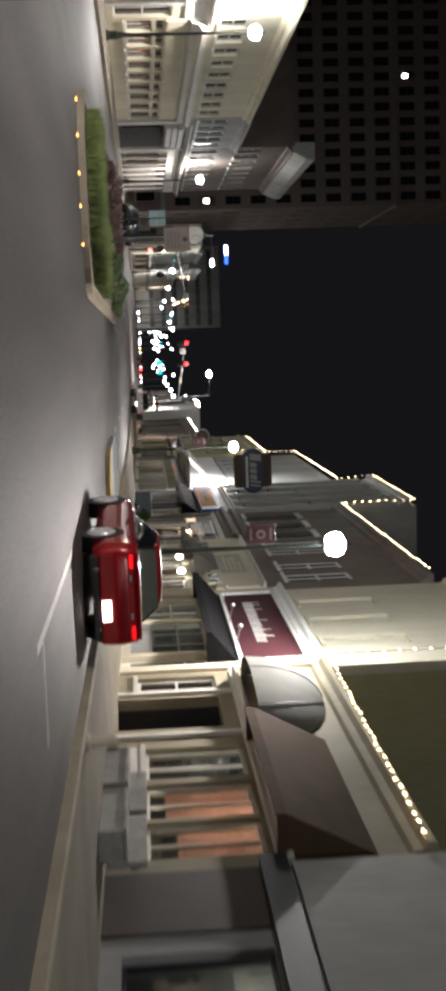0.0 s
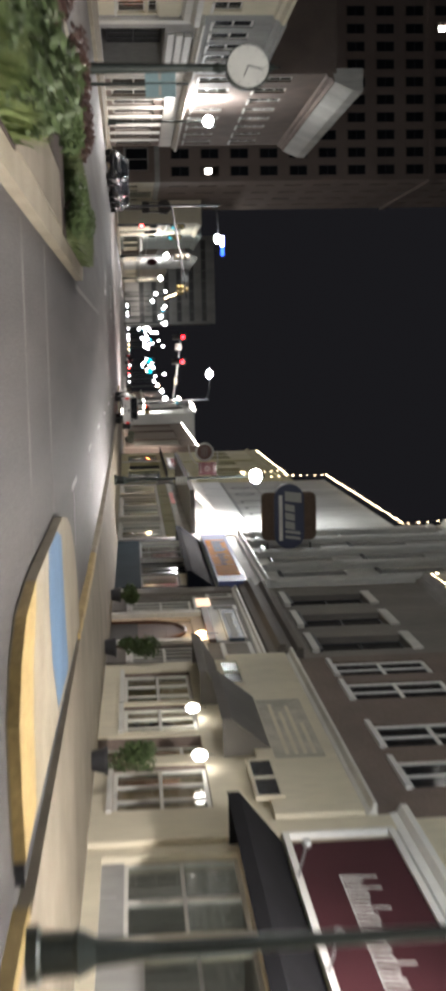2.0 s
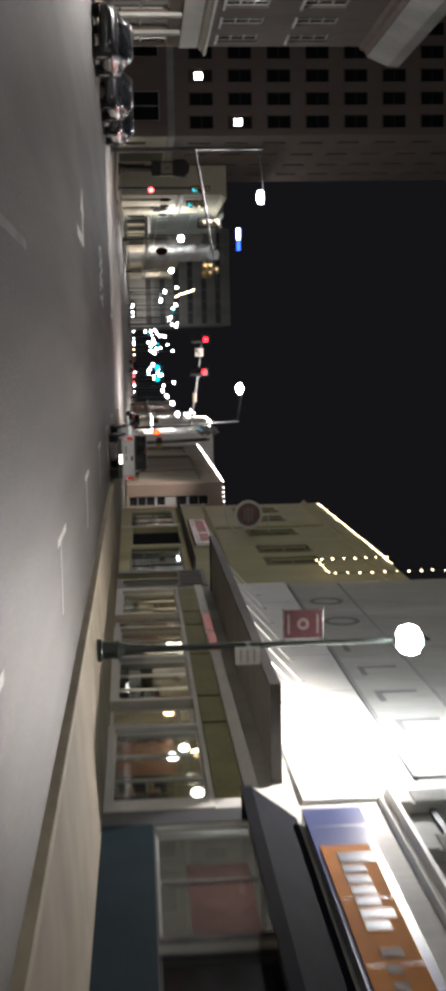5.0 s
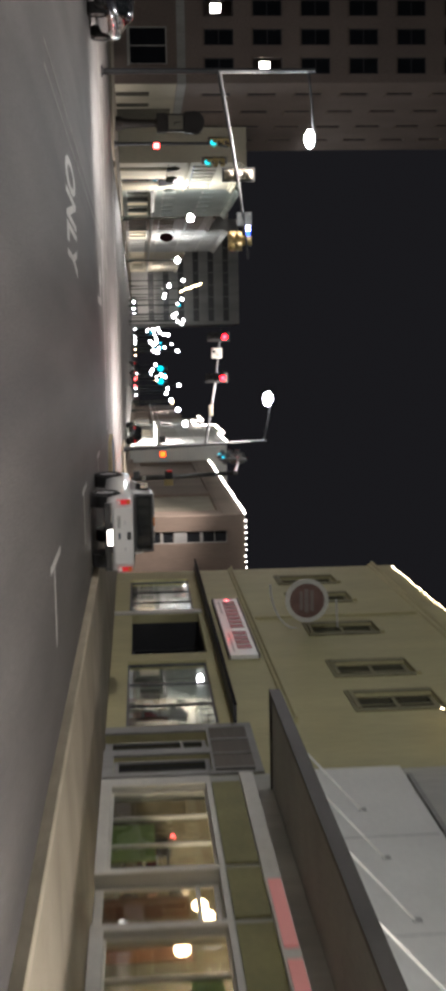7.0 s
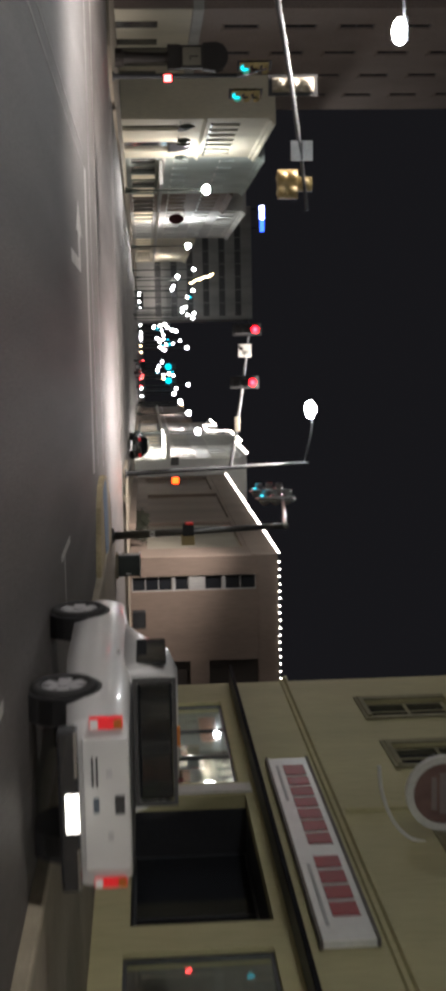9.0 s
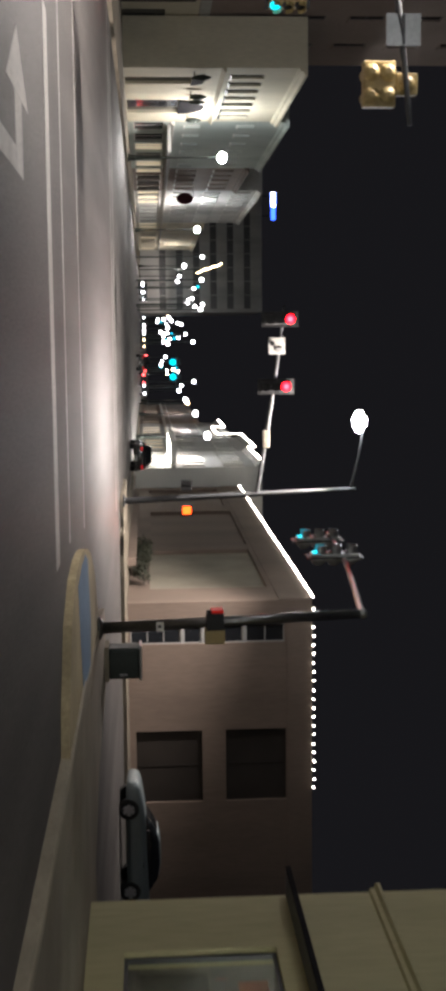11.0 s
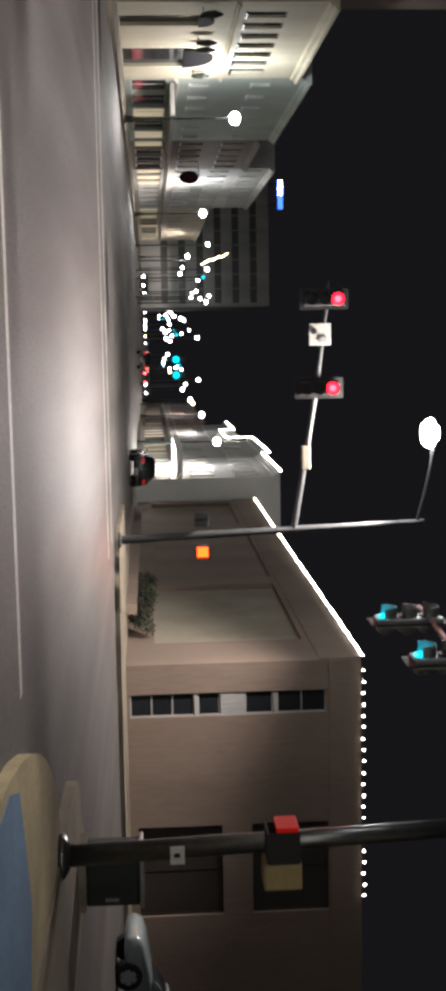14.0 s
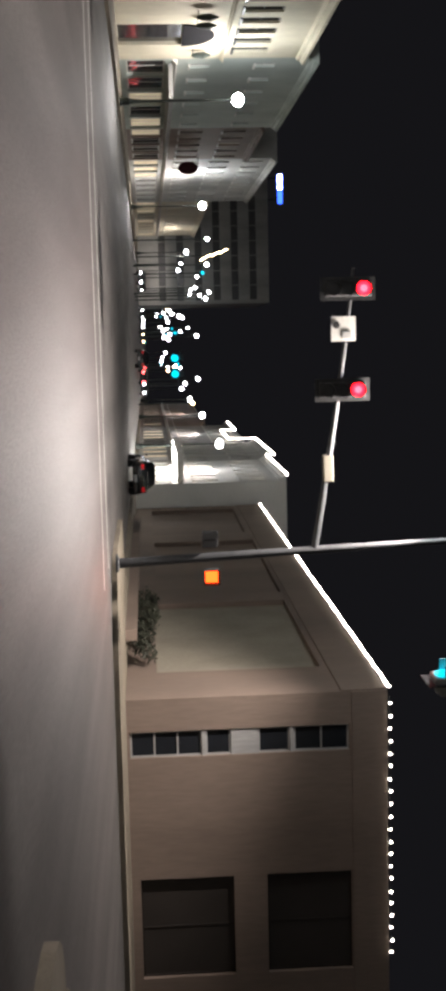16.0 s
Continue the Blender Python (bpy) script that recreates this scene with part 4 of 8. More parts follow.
def script_bars(F, parent, u_start, u_end, z, size, d, material, seed, slope=0.0):
    """Leaning strokes of uneven height in place of a shop's script."""
    rnd = random.Random(seed)
    bm = bmesh.new()
    u = u_start
    while u > u_end:
        w = rnd.uniform(0.03, 0.045) * size
        hgt = size * rnd.choice((0.5, 0.55, 0.5, 0.6, 1.0))
        zz = z + slope * (u_start - u)
        pts = [(u, zz), (u - w, zz), (u - w - 0.12 * size, zz + hgt), (u - 0.12 * size, zz + hgt)]
        lo = [bm.verts.new(F.p(a, d, b)) for a, b in pts]
        hi = [bm.verts.new(F.p(a, d - 0.02, b)) for a, b in pts]
        for k in range(4):
            bm.faces.new((lo[k], lo[(k + 1) % 4], hi[(k + 1) % 4], hi[k]))
        bm.faces.new(lo)
        bm.faces.new(hi[::-1])
        F.box(bm, u - w, u - w * 3.2, d - 0.02, d, zz, zz + size * 0.05)
        if hgt < 0.58 * size:
            F.box(bm, u - w - 0.1 * size, u - w * 2.6 - 0.1 * size, d - 0.02, d, zz + hgt * 0.9, zz + hgt)
        u -= size * rnd.uniform(0.17, 0.28)
    return part("script", bm, material, parent, "white script strokes")


script_bars(FR, s, 44.4, 38.3, 4.5, 0.62, -0.102, LETTERGREY, 3)
for u in (38.0, 41.2, 44.4):
    bm = bmesh.new()
    tube(bm, FR.p(u, -0.15, 3.8), FR.p(u, -0.7, 3.95), 0.02, n=6)
    ball(bm, FR.p(u, -0.72, 3.95), 0.09, 1.0, 2)
    part("sign_lamp", bm, METAL, s, "small spotlight on a bracket")

# Brown shop with a cream fascia and white framed windows.
h = house("shop_building", FR, 47.0, 59.4, "brown brick shop with a cream fascia and white framed windows")
up = [(48.6, 50.3, 6.7, 9.4), (51.2, 52.9, 6.7, 9.4), (55.0, 56.6, 6.7, 9.4), (57.3, 58.8, 6.7, 9.4)]
low = [(48.0, 50.6, 0.6, 2.6), (51.2, 52.6, 0.16, 2.6), (53.0, 55.2, 0.8, 2.6), (55.5, 58.4, 0.8, 2.6)]
part("wall", pierced(FR, 47.0, 59.4, 0.0, 12.3, up + low), BROWN, h)
part("lower_facing", pierced(FR, 47.02, 59.38, 0.15, 3.7, low, 0.04, -0.043), CREAM, h)
part("fascia", FR.boxes((47.02, 59.38, -0.2, -0.003, 3.72, 5.45)), CREAM, h, "cream fascia board")
cornice(FR, h, 47.0, 59.4, 5.46, 0.22, 0.34, TRIM)
for a, b, z0, z1 in up:
    window(FR, h, a, b, z0, z1, 2, 2, WHITE, DARKGLASS, 0.06, 0.12)
for a, b, z0, z1 in low[:1] + low[2:]:
    window(FR, h, a, b, z0, z1, 3 if b - a > 2.2 else 2, 2, TRIM, GLASS, 0.1, 0.09, name="shop_window")
shop_door(FR, h, 51.2, 52.6, 2.6, 0.25, TRIM)
room(FR, h, 47.5, 58.9, 3.0, 4.0, ROOMWARM)
point_lamp("shop_light", FR.p(53.0, 1.6, 2.6), 45, (1.0, 0.9, 0.75), 0.2)
shell(FR, h, 47.0, 59.4, 16, 12.3, BROWN)
cornice(FR, h, 47.0, 59.4, 11.8, 0.5, 0.35, BROWN)
awning(FR, 50.9, 54.95, 3.0, 4.32, 0.9, GREYAWN, "grey-brown canvas awning over the cream shop front")
awning(FR, 55.0, 59.2, 2.72, 3.42, 0.9, GREYAWN, "low grey-brown canvas awning beside the taller one")
for a, b in ((47.9, 50.15), (56.2, 58.5)):
    window(FR, h, a, b, 3.44, 4.02, 2, 1, CREAM, DARKGLASS, -0.24, 0.07, False, "clerestory_window")
sb = part("painted_notice", FR.boxes((50.2, 54.6, -0.208, -0.2015, 4.1, 5.2)), NOTICE, h, "faded grey painted notice")
each("bar", FR.boxes, [*[(50.4, 50.4 + w, -0.214, -0.209, z, z + 0.09) for z, w in ((4.95, 2.2), (4.75, 3.6), (4.55, 3.1), (4.35, 3.8))]], CREAM, sb)
for u, z, r in ((53.7, 2.52, 0.12), (50.2, 2.5, 0.12), (56.9, 2.3, 0.09)):
    pendant(FR.p(u, -0.35 if u < 55 else 1.4, z), G_WHITE, "bright white lamp over the cream shop front", 0.3, r)
for u in (56.0, 57.2, 53.8):
    shelves(FR, u - 0.5, u + 0.5, 1.0, 2.1, int(u * 10))

# Grey shop with an arched wooden door.
h = house("shop_building", FR, 59.4, 70.0, "grey two-storey shop with arched wooden door and slate sign")
up = [(60.1, 61.8, 6.7, 9.4), (63.35, 65.1, 6.7, 9.4), (66.7, 68.35, 6.7, 9.4)]
low = [(59.6, 61.5, 0.95, 3.0), (61.8, 66.4, 0.16, 3.4), (66.7, 68.45, 0.95, 3.12)]
part("wall", pierced(FR, 59.4, 70.0, 0.0, 12.3, up + low), TAUPE, h)
for a, b, z0, z1 in up:
    window(FR, h, a, b, z0, z1, 1, 2, DARK, DARKGLASS, 0.2, 0.08)
    part("lintel", FR.boxes((a - 0.2, b + 0.2, -0.07, -0.003, z1 + 0.002, z1 + 0.3)), TRIM, h)
    part("sill_stone", FR.boxes((a - 0.2, b + 0.2, -0.14, -0.004, z0 - 0.34, z0 - 0.13)), TRIM, h)
for a, b, z0, z1 in (low[0], low[2]):
    window(FR, h, a, b, z0, z1, 4 if b < 62 else 3, 2, TRIM, GLASS, 0.08, 0.09, name="shop_window")
cornice(FR, h, 59.4, 70.0, 4.72, 0.22, 0.16, TRIM, "string_course")
cornice(FR, h, 59.4, 70.0, 4.95, 0.55, 0.42, TAUPEDARK)
cornice(FR, h, 59.4, 70.0, 5.52, 0.5, 0.3, TAUPEDARK, "upper_moulding")
cornice(FR, h, 59.4, 70.0, 11.8, 0.5, 0.4, TAUPE)
part("pilaster", FR.boxes((69.1, 69.95, -0.14, -0.003, 0.15, 4.71)), TAUPE, h)
for a, b in ((59.5, 61.6), (66.6, 68.55)):
    part("panel_frame", FR.boxes((a, b, -0.05, -0.003, 3.2, 3.3)), TRIM, h)
    part("apron_panel", FR.boxes((a, b, -0.05, -0.003, 0.2, 0.88)), TAUPEDARK, h)
part("head_board", FR.boxes((61.7, 66.3, -0.05, -0.003, 3.64, 3.96)), TRIM, h, "pale board under the signboard")
part("transom_light", FR.boxes((67.0, 68.3, -0.05, -0.004, 3.3, 3.8)), G_PANEL, h, "small lit peach transom pane")
# White framed panels beside the signboard.
for a, b in ((59.6, 61.45), (66.2, 66.9), (68.4, 69.0)):
    p = part("fascia_panel", FR.boxes((a, b, -0.05, -0.003, 3.7, 4.66)), TRIM, h, "white framed fascia panel")
    part("inset", FR.boxes((a + 0.14, b - 0.14, -0.062, -0.051, 3.84, 4.52)), TAUPE, p)
# Porch with the arched door.
part("porch_back", pierced(FR, 61.8, 66.4, 0.16, 3.4, [(62.5, 65.6, 0.16, 3.0)], 0.1, 0.1), PEACH, h, "peach surround of the arched door")
for a in (61.82, 65.93):
    pl = part("porch_pilaster", FR.boxes((a, a + 0.45, -0.06, 0.095, 0.16, 3.38)), TRIM, h, "white panelled pilaster")
    for z in (0.7, 1.5, 2.3):
        part("inset", FR.boxes((a + 0.12, a + 0.33, -0.075, -0.061, z, z + 0.5)), TRIM, pl)
part("porch_lintel", FR.boxes((61.7, 66.5, -0.12, 0.095, 3.39, 3.62)), WOOD, h, "brown wooden lintel")
part("spandrel", FR.boxes((62.5, 65.6, 0.22, 0.28, 1.3, 3.0)), PEACH, h)
bm = bmesh.new()
uc, rr, zs = 64.05, 1.36, 1.36
pts = [(uc - rr, 0.16), (uc + rr, 0.16)] + [(uc + rr * math.cos(radians(a)), zs + rr * math.sin(radians(a))) for a in range(0, 181, 15)]
lo, hi = [bm.verts.new(FR.p(u, 0.14, z)) for u, z in pts], [bm.verts.new(FR.p(u, 0.2, z)) for u, z in pts]
for k in range(len(pts)):
    bm.faces.new((lo[k], lo[(k + 1) % len(pts)], hi[(k + 1) % len(pts)], hi[k]))
bm.faces.new(lo)
bm.faces.new(hi[::-1])
dr = part("arched_door", bm, WOOD, h, "brown stained arched wooden door")
bm = bmesh.new()
for a in range(0, 180, 12):
    p, q = [FR.p(uc + (rr + 0.02) * math.cos(radians(v)), 0.12, zs + (rr + 0.02) * math.sin(radians(v))) for v in (a, a + 12)]
    tube(bm, p, q, 0.07, n=6)
for u in (uc - rr, uc + rr):
    tube(bm, FR.p(u, 0.12, 0.16), FR.p(u, 0.12, zs), 0.07, n=6)
part("arch_moulding", bm, WOOD, dr)
for k in range(1, 4):
    part("door_panel", FR.boxes((uc - 1.05 + 0.1 * (k > 2), uc + 1.05 - 0.1 * (k > 2), 0.11, 0.139, 0.85 + k * 0.42, 1.2 + k * 0.42)), WOOD, dr)
part("door_glass", FR.boxes((uc - 1.2, uc + 1.2, 0.112, 0.139, 0.2, 1.2)), BROWNSTEEL, dr, "near-black lower door leaf")
part("door_pull", FR.boxes((63.3, 63.37, 0.06, 0.109, 0.75, 1.0)), CHROME, dr, "small bright steel pull")
s = thing("shop_sign", FR.p(63.8, -0.1, 3.7), "slate blue signboard with pale unreadable lettering", "sign", group="shop signs")
part("board", FR.boxes((61.7, 65.9, -0.12, -0.012, 4.02, 4.5)), SIGNSLATE, s)
part("rim", FR.boxes((61.6, 66.0, -0.15, -0.02, 3.965, 4.016), (61.6, 66.0, -0.15, -0.02, 4.505, 4.57)), TRIM, s)
each("bar", FR.boxes, [(65.3 - k * 0.3, 65.1 - k * 0.3, -0.13, -0.121, 4.12, 4.32 + 0.08 * (k % 3 == 0)) for k in range(12)], LETTERGREY, s)
room(FR, h, 59.6, 61.6, 3.3, 3.0, ROOM)
room(FR, h, 66.6, 68.7, 3.3, 3.0, ROOM)
shell(FR, h, 59.4, 70.0, 16, 12.3, TAUPE)
pendant(FR.p(62.05, -0.22, 3.2), G_WARM, "warm white porch lantern by the arched door", 0.5, 0.075)
point_lamp("porch_light", FR.p(63.2, -0.45, 3.2), 7, (1.0, 0.78, 0.52), 0.1)

# Stone-fronted drug store.
h = house("shop_building", FR, 70.0, 83.0, "pale stone drug store with fluted pilasters and blue-orange sign")
bays = [(70.9, 73.2), (74.2, 76.5), (77.5, 79.8), (80.4, 82.4)]
up = [(a + 0.2, b - 0.2, z, z + 2.6) for a, b in bays for z in (7.0, 11.0)]
low = [(70.9, 73.3, 1.38, 2.85), (73.5, 77.35, 1.38, 3.3), (77.55, 82.2, 1.4, 3.3)]
part("wall", pierced(FR, 70.0, 83.0, 0.0, 16.8, up + low), STONE, h)
for a, b, z0, z1 in up:
    window(FR, h, a, b, z0, z1, 2, 2, DARK, DARKGLASS, 0.22, 0.08)
for u in (70.0, 73.3, 76.6, 79.9, 82.2):
    p = part("pilaster", FR.boxes((u + 0.02, u + 0.78, -0.22, -0.003, 6.5, 15.4)), STONE, h, "fluted stone pilaster")
    part("base", FR.boxes((u - 0.06, u + 0.86, -0.3, -0.002, 6.25, 6.499)), STONE, p)
    part("capital", FR.boxes((u - 0.06, u + 0.86, -0.3, -0.002, 15.401, 15.7)), STONE, p)
    for k in range(4):
        part("flute", FR.boxes((u + 0.08 + k * 0.17, u + 0.17 + k * 0.17, -0.27, -0.221, 6.6, 15.3)), STONE, p)
part("lower_facing", pierced(FR, 70.75, 82.95, 0.15, 3.34, low, 0.03, -0.034), DARK, h, "dark metal shopfront frame")
cornice(FR, h, 70.0, 83.0, 15.8, 0.7, 0.5, STONE)
cornice(FR, h, 70.0, 83.0, 5.98, 0.26, 0.35, WHITE)
part("bulkhead", FR.boxes((70.78, 82.2, -0.06, -0.035, 0.16, 1.36)), BLUEGREY, h, "blue-grey tiled bulkhead")
window(FR, h, 70.9, 73.3, 1.38, 2.85, 2, 1, METAL, GLASS, 0.1, 0.06, False, "shop_window")
window(FR, h, 73.5, 77.35, 1.38, 3.3, 2, 1, DARK, DARKGLASS, 0.16, 0.06, False, "shop_window")
window(FR, h, 77.55, 82.2, 1.4, 3.3, 2, 1, METAL, GLASS, 0.1, 0.06, False, "shop_window")
part("head_panel", FR.boxes((70.95, 73.35, -0.05, -0.0345, 2.9, 3.32)), CREAM, h, "cream panel over the shop window")
ns = part("window_neon", FR.boxes((71.05, 71.2, 0.3, 0.34, 2.08, 2.7), (71.3, 71.42, 0.3, 0.34, 2.2, 2.75)), G_NEONBRIGHT, h, "red neon strokes inside the window")
part("neon_stroke", FR.boxes((71.05, 71.17, 0.3, 0.34, 1.42, 1.95), (71.28, 71.36, 0.3, 0.34, 1.5, 1.8)), G_WARM, ns, "white neon strokes")
room(FR, h, 70.6, 82.5, 3.5, 5.0, ROOM)
point_lamp("shop_light", FR.p(79.5, 2.0, 3.0), 30, (1.0, 0.92, 0.85), 0.2)
shell(FR, h, 70.0, 83.0, 16, 16.8, STONE)
t = thing("poster", FR.p(80.3, 0.3, 2.0), "wide pale pink notice in the drug store window", "poster", group="window posters")
part("sheet", FR.boxes((77.7, 80.8, 0.22, 0.232, 1.95, 3.1)), PINKPAPER, t)
awning(FR, 70.3, 82.3, 3.1, 4.22, 0.7, NAVY, "dark navy canvas awning under the drug store sign")
s = thing("shop_sign", FR.p(76.5, -0.2, 4.4), "blue enamel fascia sign with orange field and dark lettering", "sign", group="shop signs")
part("backing", FR.boxes((70.1, 82.0, -0.3, -0.01, 4.28, 5.42)), SIGNBLUE, s)
part("field", FR.boxes((71.35, 80.1, -0.33, -0.301, 4.36, 5.24)), SIGNORANGE, s, "orange enamel field")
each("seam", FR.boxes, [(u, u + 0.015, -0.336, -0.3305, 4.38, 5.22) for u in (73.5, 75.7, 77.9)], METAL, s)
each("seam", FR.boxes, [(u, u + 0.015, -0.306, -0.3005, 4.3, 5.4) for u in (70.7, 81.05)], METAL, s)
for u, w, hh in ((79.75, 0.42, 0.62), (79.2, 0.3, 0.4), (78.78, 0.3, 0.4), (78.36, 0.3, 0.4), (77.95, 0.3, 0.4), (77.5, 0.3, 0.55), (77.1, 0.3, 0.4)):
    part("letter_block", FR.boxes((u - w, u, -0.345, -0.331, 4.6, 4.6 + hh)), SIGNNAVY, s)
for k in range(6):
    u = 76.2 - k * 0.5
    part("letter_block", FR.boxes((u - 0.26, u, -0.345, -0.331, 4.66, 4.88 + 0.12 * (k % 3 == 0))), SIGNRUST, s)


def blade_sign():
    """The drug store's projecting sign, its face square to the street."""
    x0, x1, y, z0, z1 = 5.6, 8.45, 77.6, 6.75, 9.15
    t = thing("blade_sign", (8.5, y, 6.7), "navy enamel projecting sign on a weathered orange board", "sign", group="shop signs")
    xc, zc = (x0 + x1) / 2, (z0 + z1) / 2

    def plate(pts, ya, yb):
        bm = bmesh.new()
        prism(bm, pts, 1, ya, yb)
        return bm

    def rounded(hw, hz, r):
        out = []
        for cx, cz, a in ((hw - r, hz - r, 0), (-hw + r, hz - r, 90), (-hw + r, -hz + r, 180), (hw - r, -hz + r, 270)):
            out += [(xc + cx + r * math.cos(radians(a + 15 * k)), zc + cz + r * math.sin(radians(a + 15 * k))) for k in range(7)]
        return out

    part("board", plate(rounded(1.05, 1.2, 0.25), y - 0.16, y + 0.16), SIGNRUST, t, "weathered orange board")
    part("face_panel", plate(rounded(1.42, 0.66, 0.62), y - 0.24, y + 0.24), SIGNNAVY, t, "navy rounded face")
    part("underline", boxes((xc - 0.95, xc + 1.05, y - 0.262, y - 0.241, zc - 0.45, zc - 0.3)), SIGNWHITE, t, "white underline bar")
    for k, (dx, w, hh) in enumerate(((-1.12, 0.42, 0.72), (-0.58, 0.3, 0.42), (-0.2, 0.3, 0.42), (0.18, 0.32, 0.42), (0.58, 0.13, 0.66), (0.82, 0.13, 0.66))):
        bm = bmesh.new()
        prism(bm, [(xc + dx, zc - 0.18), (xc + dx + w, zc - 0.18), (xc + dx + w + 0.1, zc - 0.18 + hh), (xc + dx + 0.1, zc - 0.18 + hh)], 1, y - 0.262, y - 0.241)
        part("letter_block", bm, LETTERGREY, t)
    bm = bmesh.new()
    for z in (7.0, 8.9):
        tube(bm, (8.2, y, z), (8.72, y, z), 0.04, n=8)
    part("bracket", bm, DARKMETAL, t)


blade_sign()

# Long white-panelled store.
h = house("shop_building", FR, 83.0, 107.0, "long white-panelled store with faded lettering and hanging canopy")
low = [(83.6, 88.6, 0.5, 2.55), (88.8, 91.0, 0.16, 2.55), (91.2, 95.7, 0.5, 2.55), (95.9, 99.8, 0.5, 2.55), (100.0, 102.0, 0.16, 2.55), (102.2, 106.5, 0.5, 2.55)]
part("wall", pierced(FR, 83.0, 107.0, 0.0, 14.2, low), STONE, h)
part("lower_panel", FR.boxes((83.05, 106.95, -0.08, -0.003, 4.45, 6.95)), WHITE, h, "smooth white panel band")
for u in (87.0, 91.0, 95.0, 99.0, 103.0):
    part("panel_joint", FR.boxes((u, u + 0.03, -0.084, -0.081, 4.5, 6.9)), GREY, h)
part("letter_band", FR.boxes((84.2, 106.3, -0.06, -0.004, 7.1, 9.0)), STONE, h, "pale band of faded lettering")
part("band_edge", FR.boxes((84.1, 106.4, -0.1, -0.005, 7.0, 7.098), (84.1, 106.4, -0.1, -0.005, 9.002, 9.06)), GREY, h)


def ring_letter(F, u, z, ru, rz, d):
    bm = bmesh.new()
    n = 20
    pts = [[F.p(u + (ru - q * 0.16) * math.cos(k * math.tau / n), dd, z + (rz - q * 0.16) * math.sin(k * math.tau / n)) for k in range(n)] for q in (0, 1) for dd in (d, d - 0.015)]
    rings = [[bm.verts.new(p) for p in r] for r in pts]
    for a, b in ((0, 1), (1, 3), (3, 2), (2, 0)):
        for k in range(n):
            bm.faces.new((rings[a][k], rings[a][(k + 1) % n], rings[b][(k + 1) % n], rings[b][k]))
    return bm


for u in (103.0, 99.6):
    part("letter_block", ring_letter(FR, u, 8.05, 0.62, 0.62, -0.062), LETTERDARK, h)
for k, u in enumerate((96.2, 93.4, 90.8, 88.2, 86.0)):
    part("letter_block", FR.boxes((u - 0.08, u + 0.1, -0.075, -0.061, 7.45, 8.6), (u - 0.85, u - 0.081, -0.075, -0.061, 7.45, 7.62)), LETTERDARK, h)
for k, (a, b, z0, z1) in enumerate(low):
    if b - a > 2.5:
        window(FR, h, a, b, z0, z1, 3, 1, TRIM, GLASS, 0.12, 0.045, False, "shop_window")
    else:
        shop_door(FR, h, a, b, z1, 0.25, TRIM)
part("lower_facing", pierced(FR, 83.02, 106.98, 0.15, 2.65, low, 0.03, -0.034), TRIM, h)
for a, b, z0, z1 in low:
    part("transom_panel", FR.boxes((a, b, -0.05, -0.004, 2.68, 3.3)), OLIVEPANEL, h, "olive green transom panel")
part("transom_band", FR.boxes((83.02, 106.98, -0.08, -0.004, 3.32, 3.62)), TRIM, h, "pale band under the canopy")
part("inner_panel", FR.boxes((103.3, 105.1, 0.3, 0.34, 0.5, 1.4)), GREENPANEL, h, "yellow-green display panel")
part("inner_panel", FR.boxes((97.2, 99.0, 0.4, 0.44, 1.9, 2.4)), GREENPANEL, h, "yellow-green display panel")
room(FR, h, 83.6, 95.4, 3.4, 4.0, STOREWALL)
room(FR, h, 95.8, 106.4, 3.4, 3.4, STOREWALL)
shell(FR, h, 83.0, 107.0, 18, 14.2, STONE)
for k, (u, d, z, m) in enumerate(((104.0, 1.6, 2.3, G_WARM), (103.0, 2.0, 1.9, G_WARM), (102.2, 1.2, 2.6, G_WARM), (98.6, 1.6, 2.2, G_WARM), (97.4, 1.4, 1.7, G_WARM), (96.6, 2.2, 2.4, G_WARM),
                                  (105.2, 2.4, 2.5, G_WARM), (100.8, 1.9, 2.1, G_WARM), (99.2, 2.6, 2.6, G_WARM), (94.6, 1.4, 2.0, G_WARM), (92.2, 1.9, 2.7, G_WARM), (89.6, 2.5, 2.2, G_WARM), (93.6, 2.2, 2.4, G_WHITE), (90.8, 1.5, 2.0, G_WHITE), (87.2, 1.2, 2.5, G_WHITE), (86.0, 1.8, 1.7, G_WHITE), (84.8, 2.2, 2.2, G_WHITE))):
    pendant(FR.p(u, d, z), m, "small warm lamp inside the store" if m is G_WARM else "small white lamp inside the store", 0.7, 0.12)
point_lamp("store_light", FR.p(102.6, 2.2, 2.5), 60, (1.0, 0.86, 0.68), 0.2)
point_lamp("store_light", FR.p(91.0, 2.2, 2.5), 60, (1.0, 0.90, 0.76), 0.2)
for k, u in enumerate((84.8, 87.4, 92.4, 94.4, 97.0, 98.9, 103.2, 105.4)):
    shelves(FR, u - 0.7, u + 0.7, 0.7 + 0.35 * (k % 3), 2.0 - 0.25 * (k % 2), 50 + k, dark=k % 3 == 1)
for k, u in enumerate((86.1, 93.4, 98.0, 104.4)):
    shelves(FR, u - 0.5, u + 0.5, 2.3, 2.1, 90 + k)
c = thing("canopy", FR.p(95.5, -1.0, 3.75), "dark flat canopy hung on white tie rods over the pavement", "canopy")
part("deck", FR.boxes((84.4, 105.95, -2.1, -0.01, 3.97, 4.08)), GREY, c, "pale grey canopy soffit and deck")
part("front_fascia", FR.boxes((84.3, 106.1, -2.2, -2.101, 3.93, 4.17)), CANOPY, c, "dark weathered fascia")
part("end_fascia", FR.boxes((84.3, 84.399, -2.1, -0.01, 3.93, 4.17)), CANOPY, c)
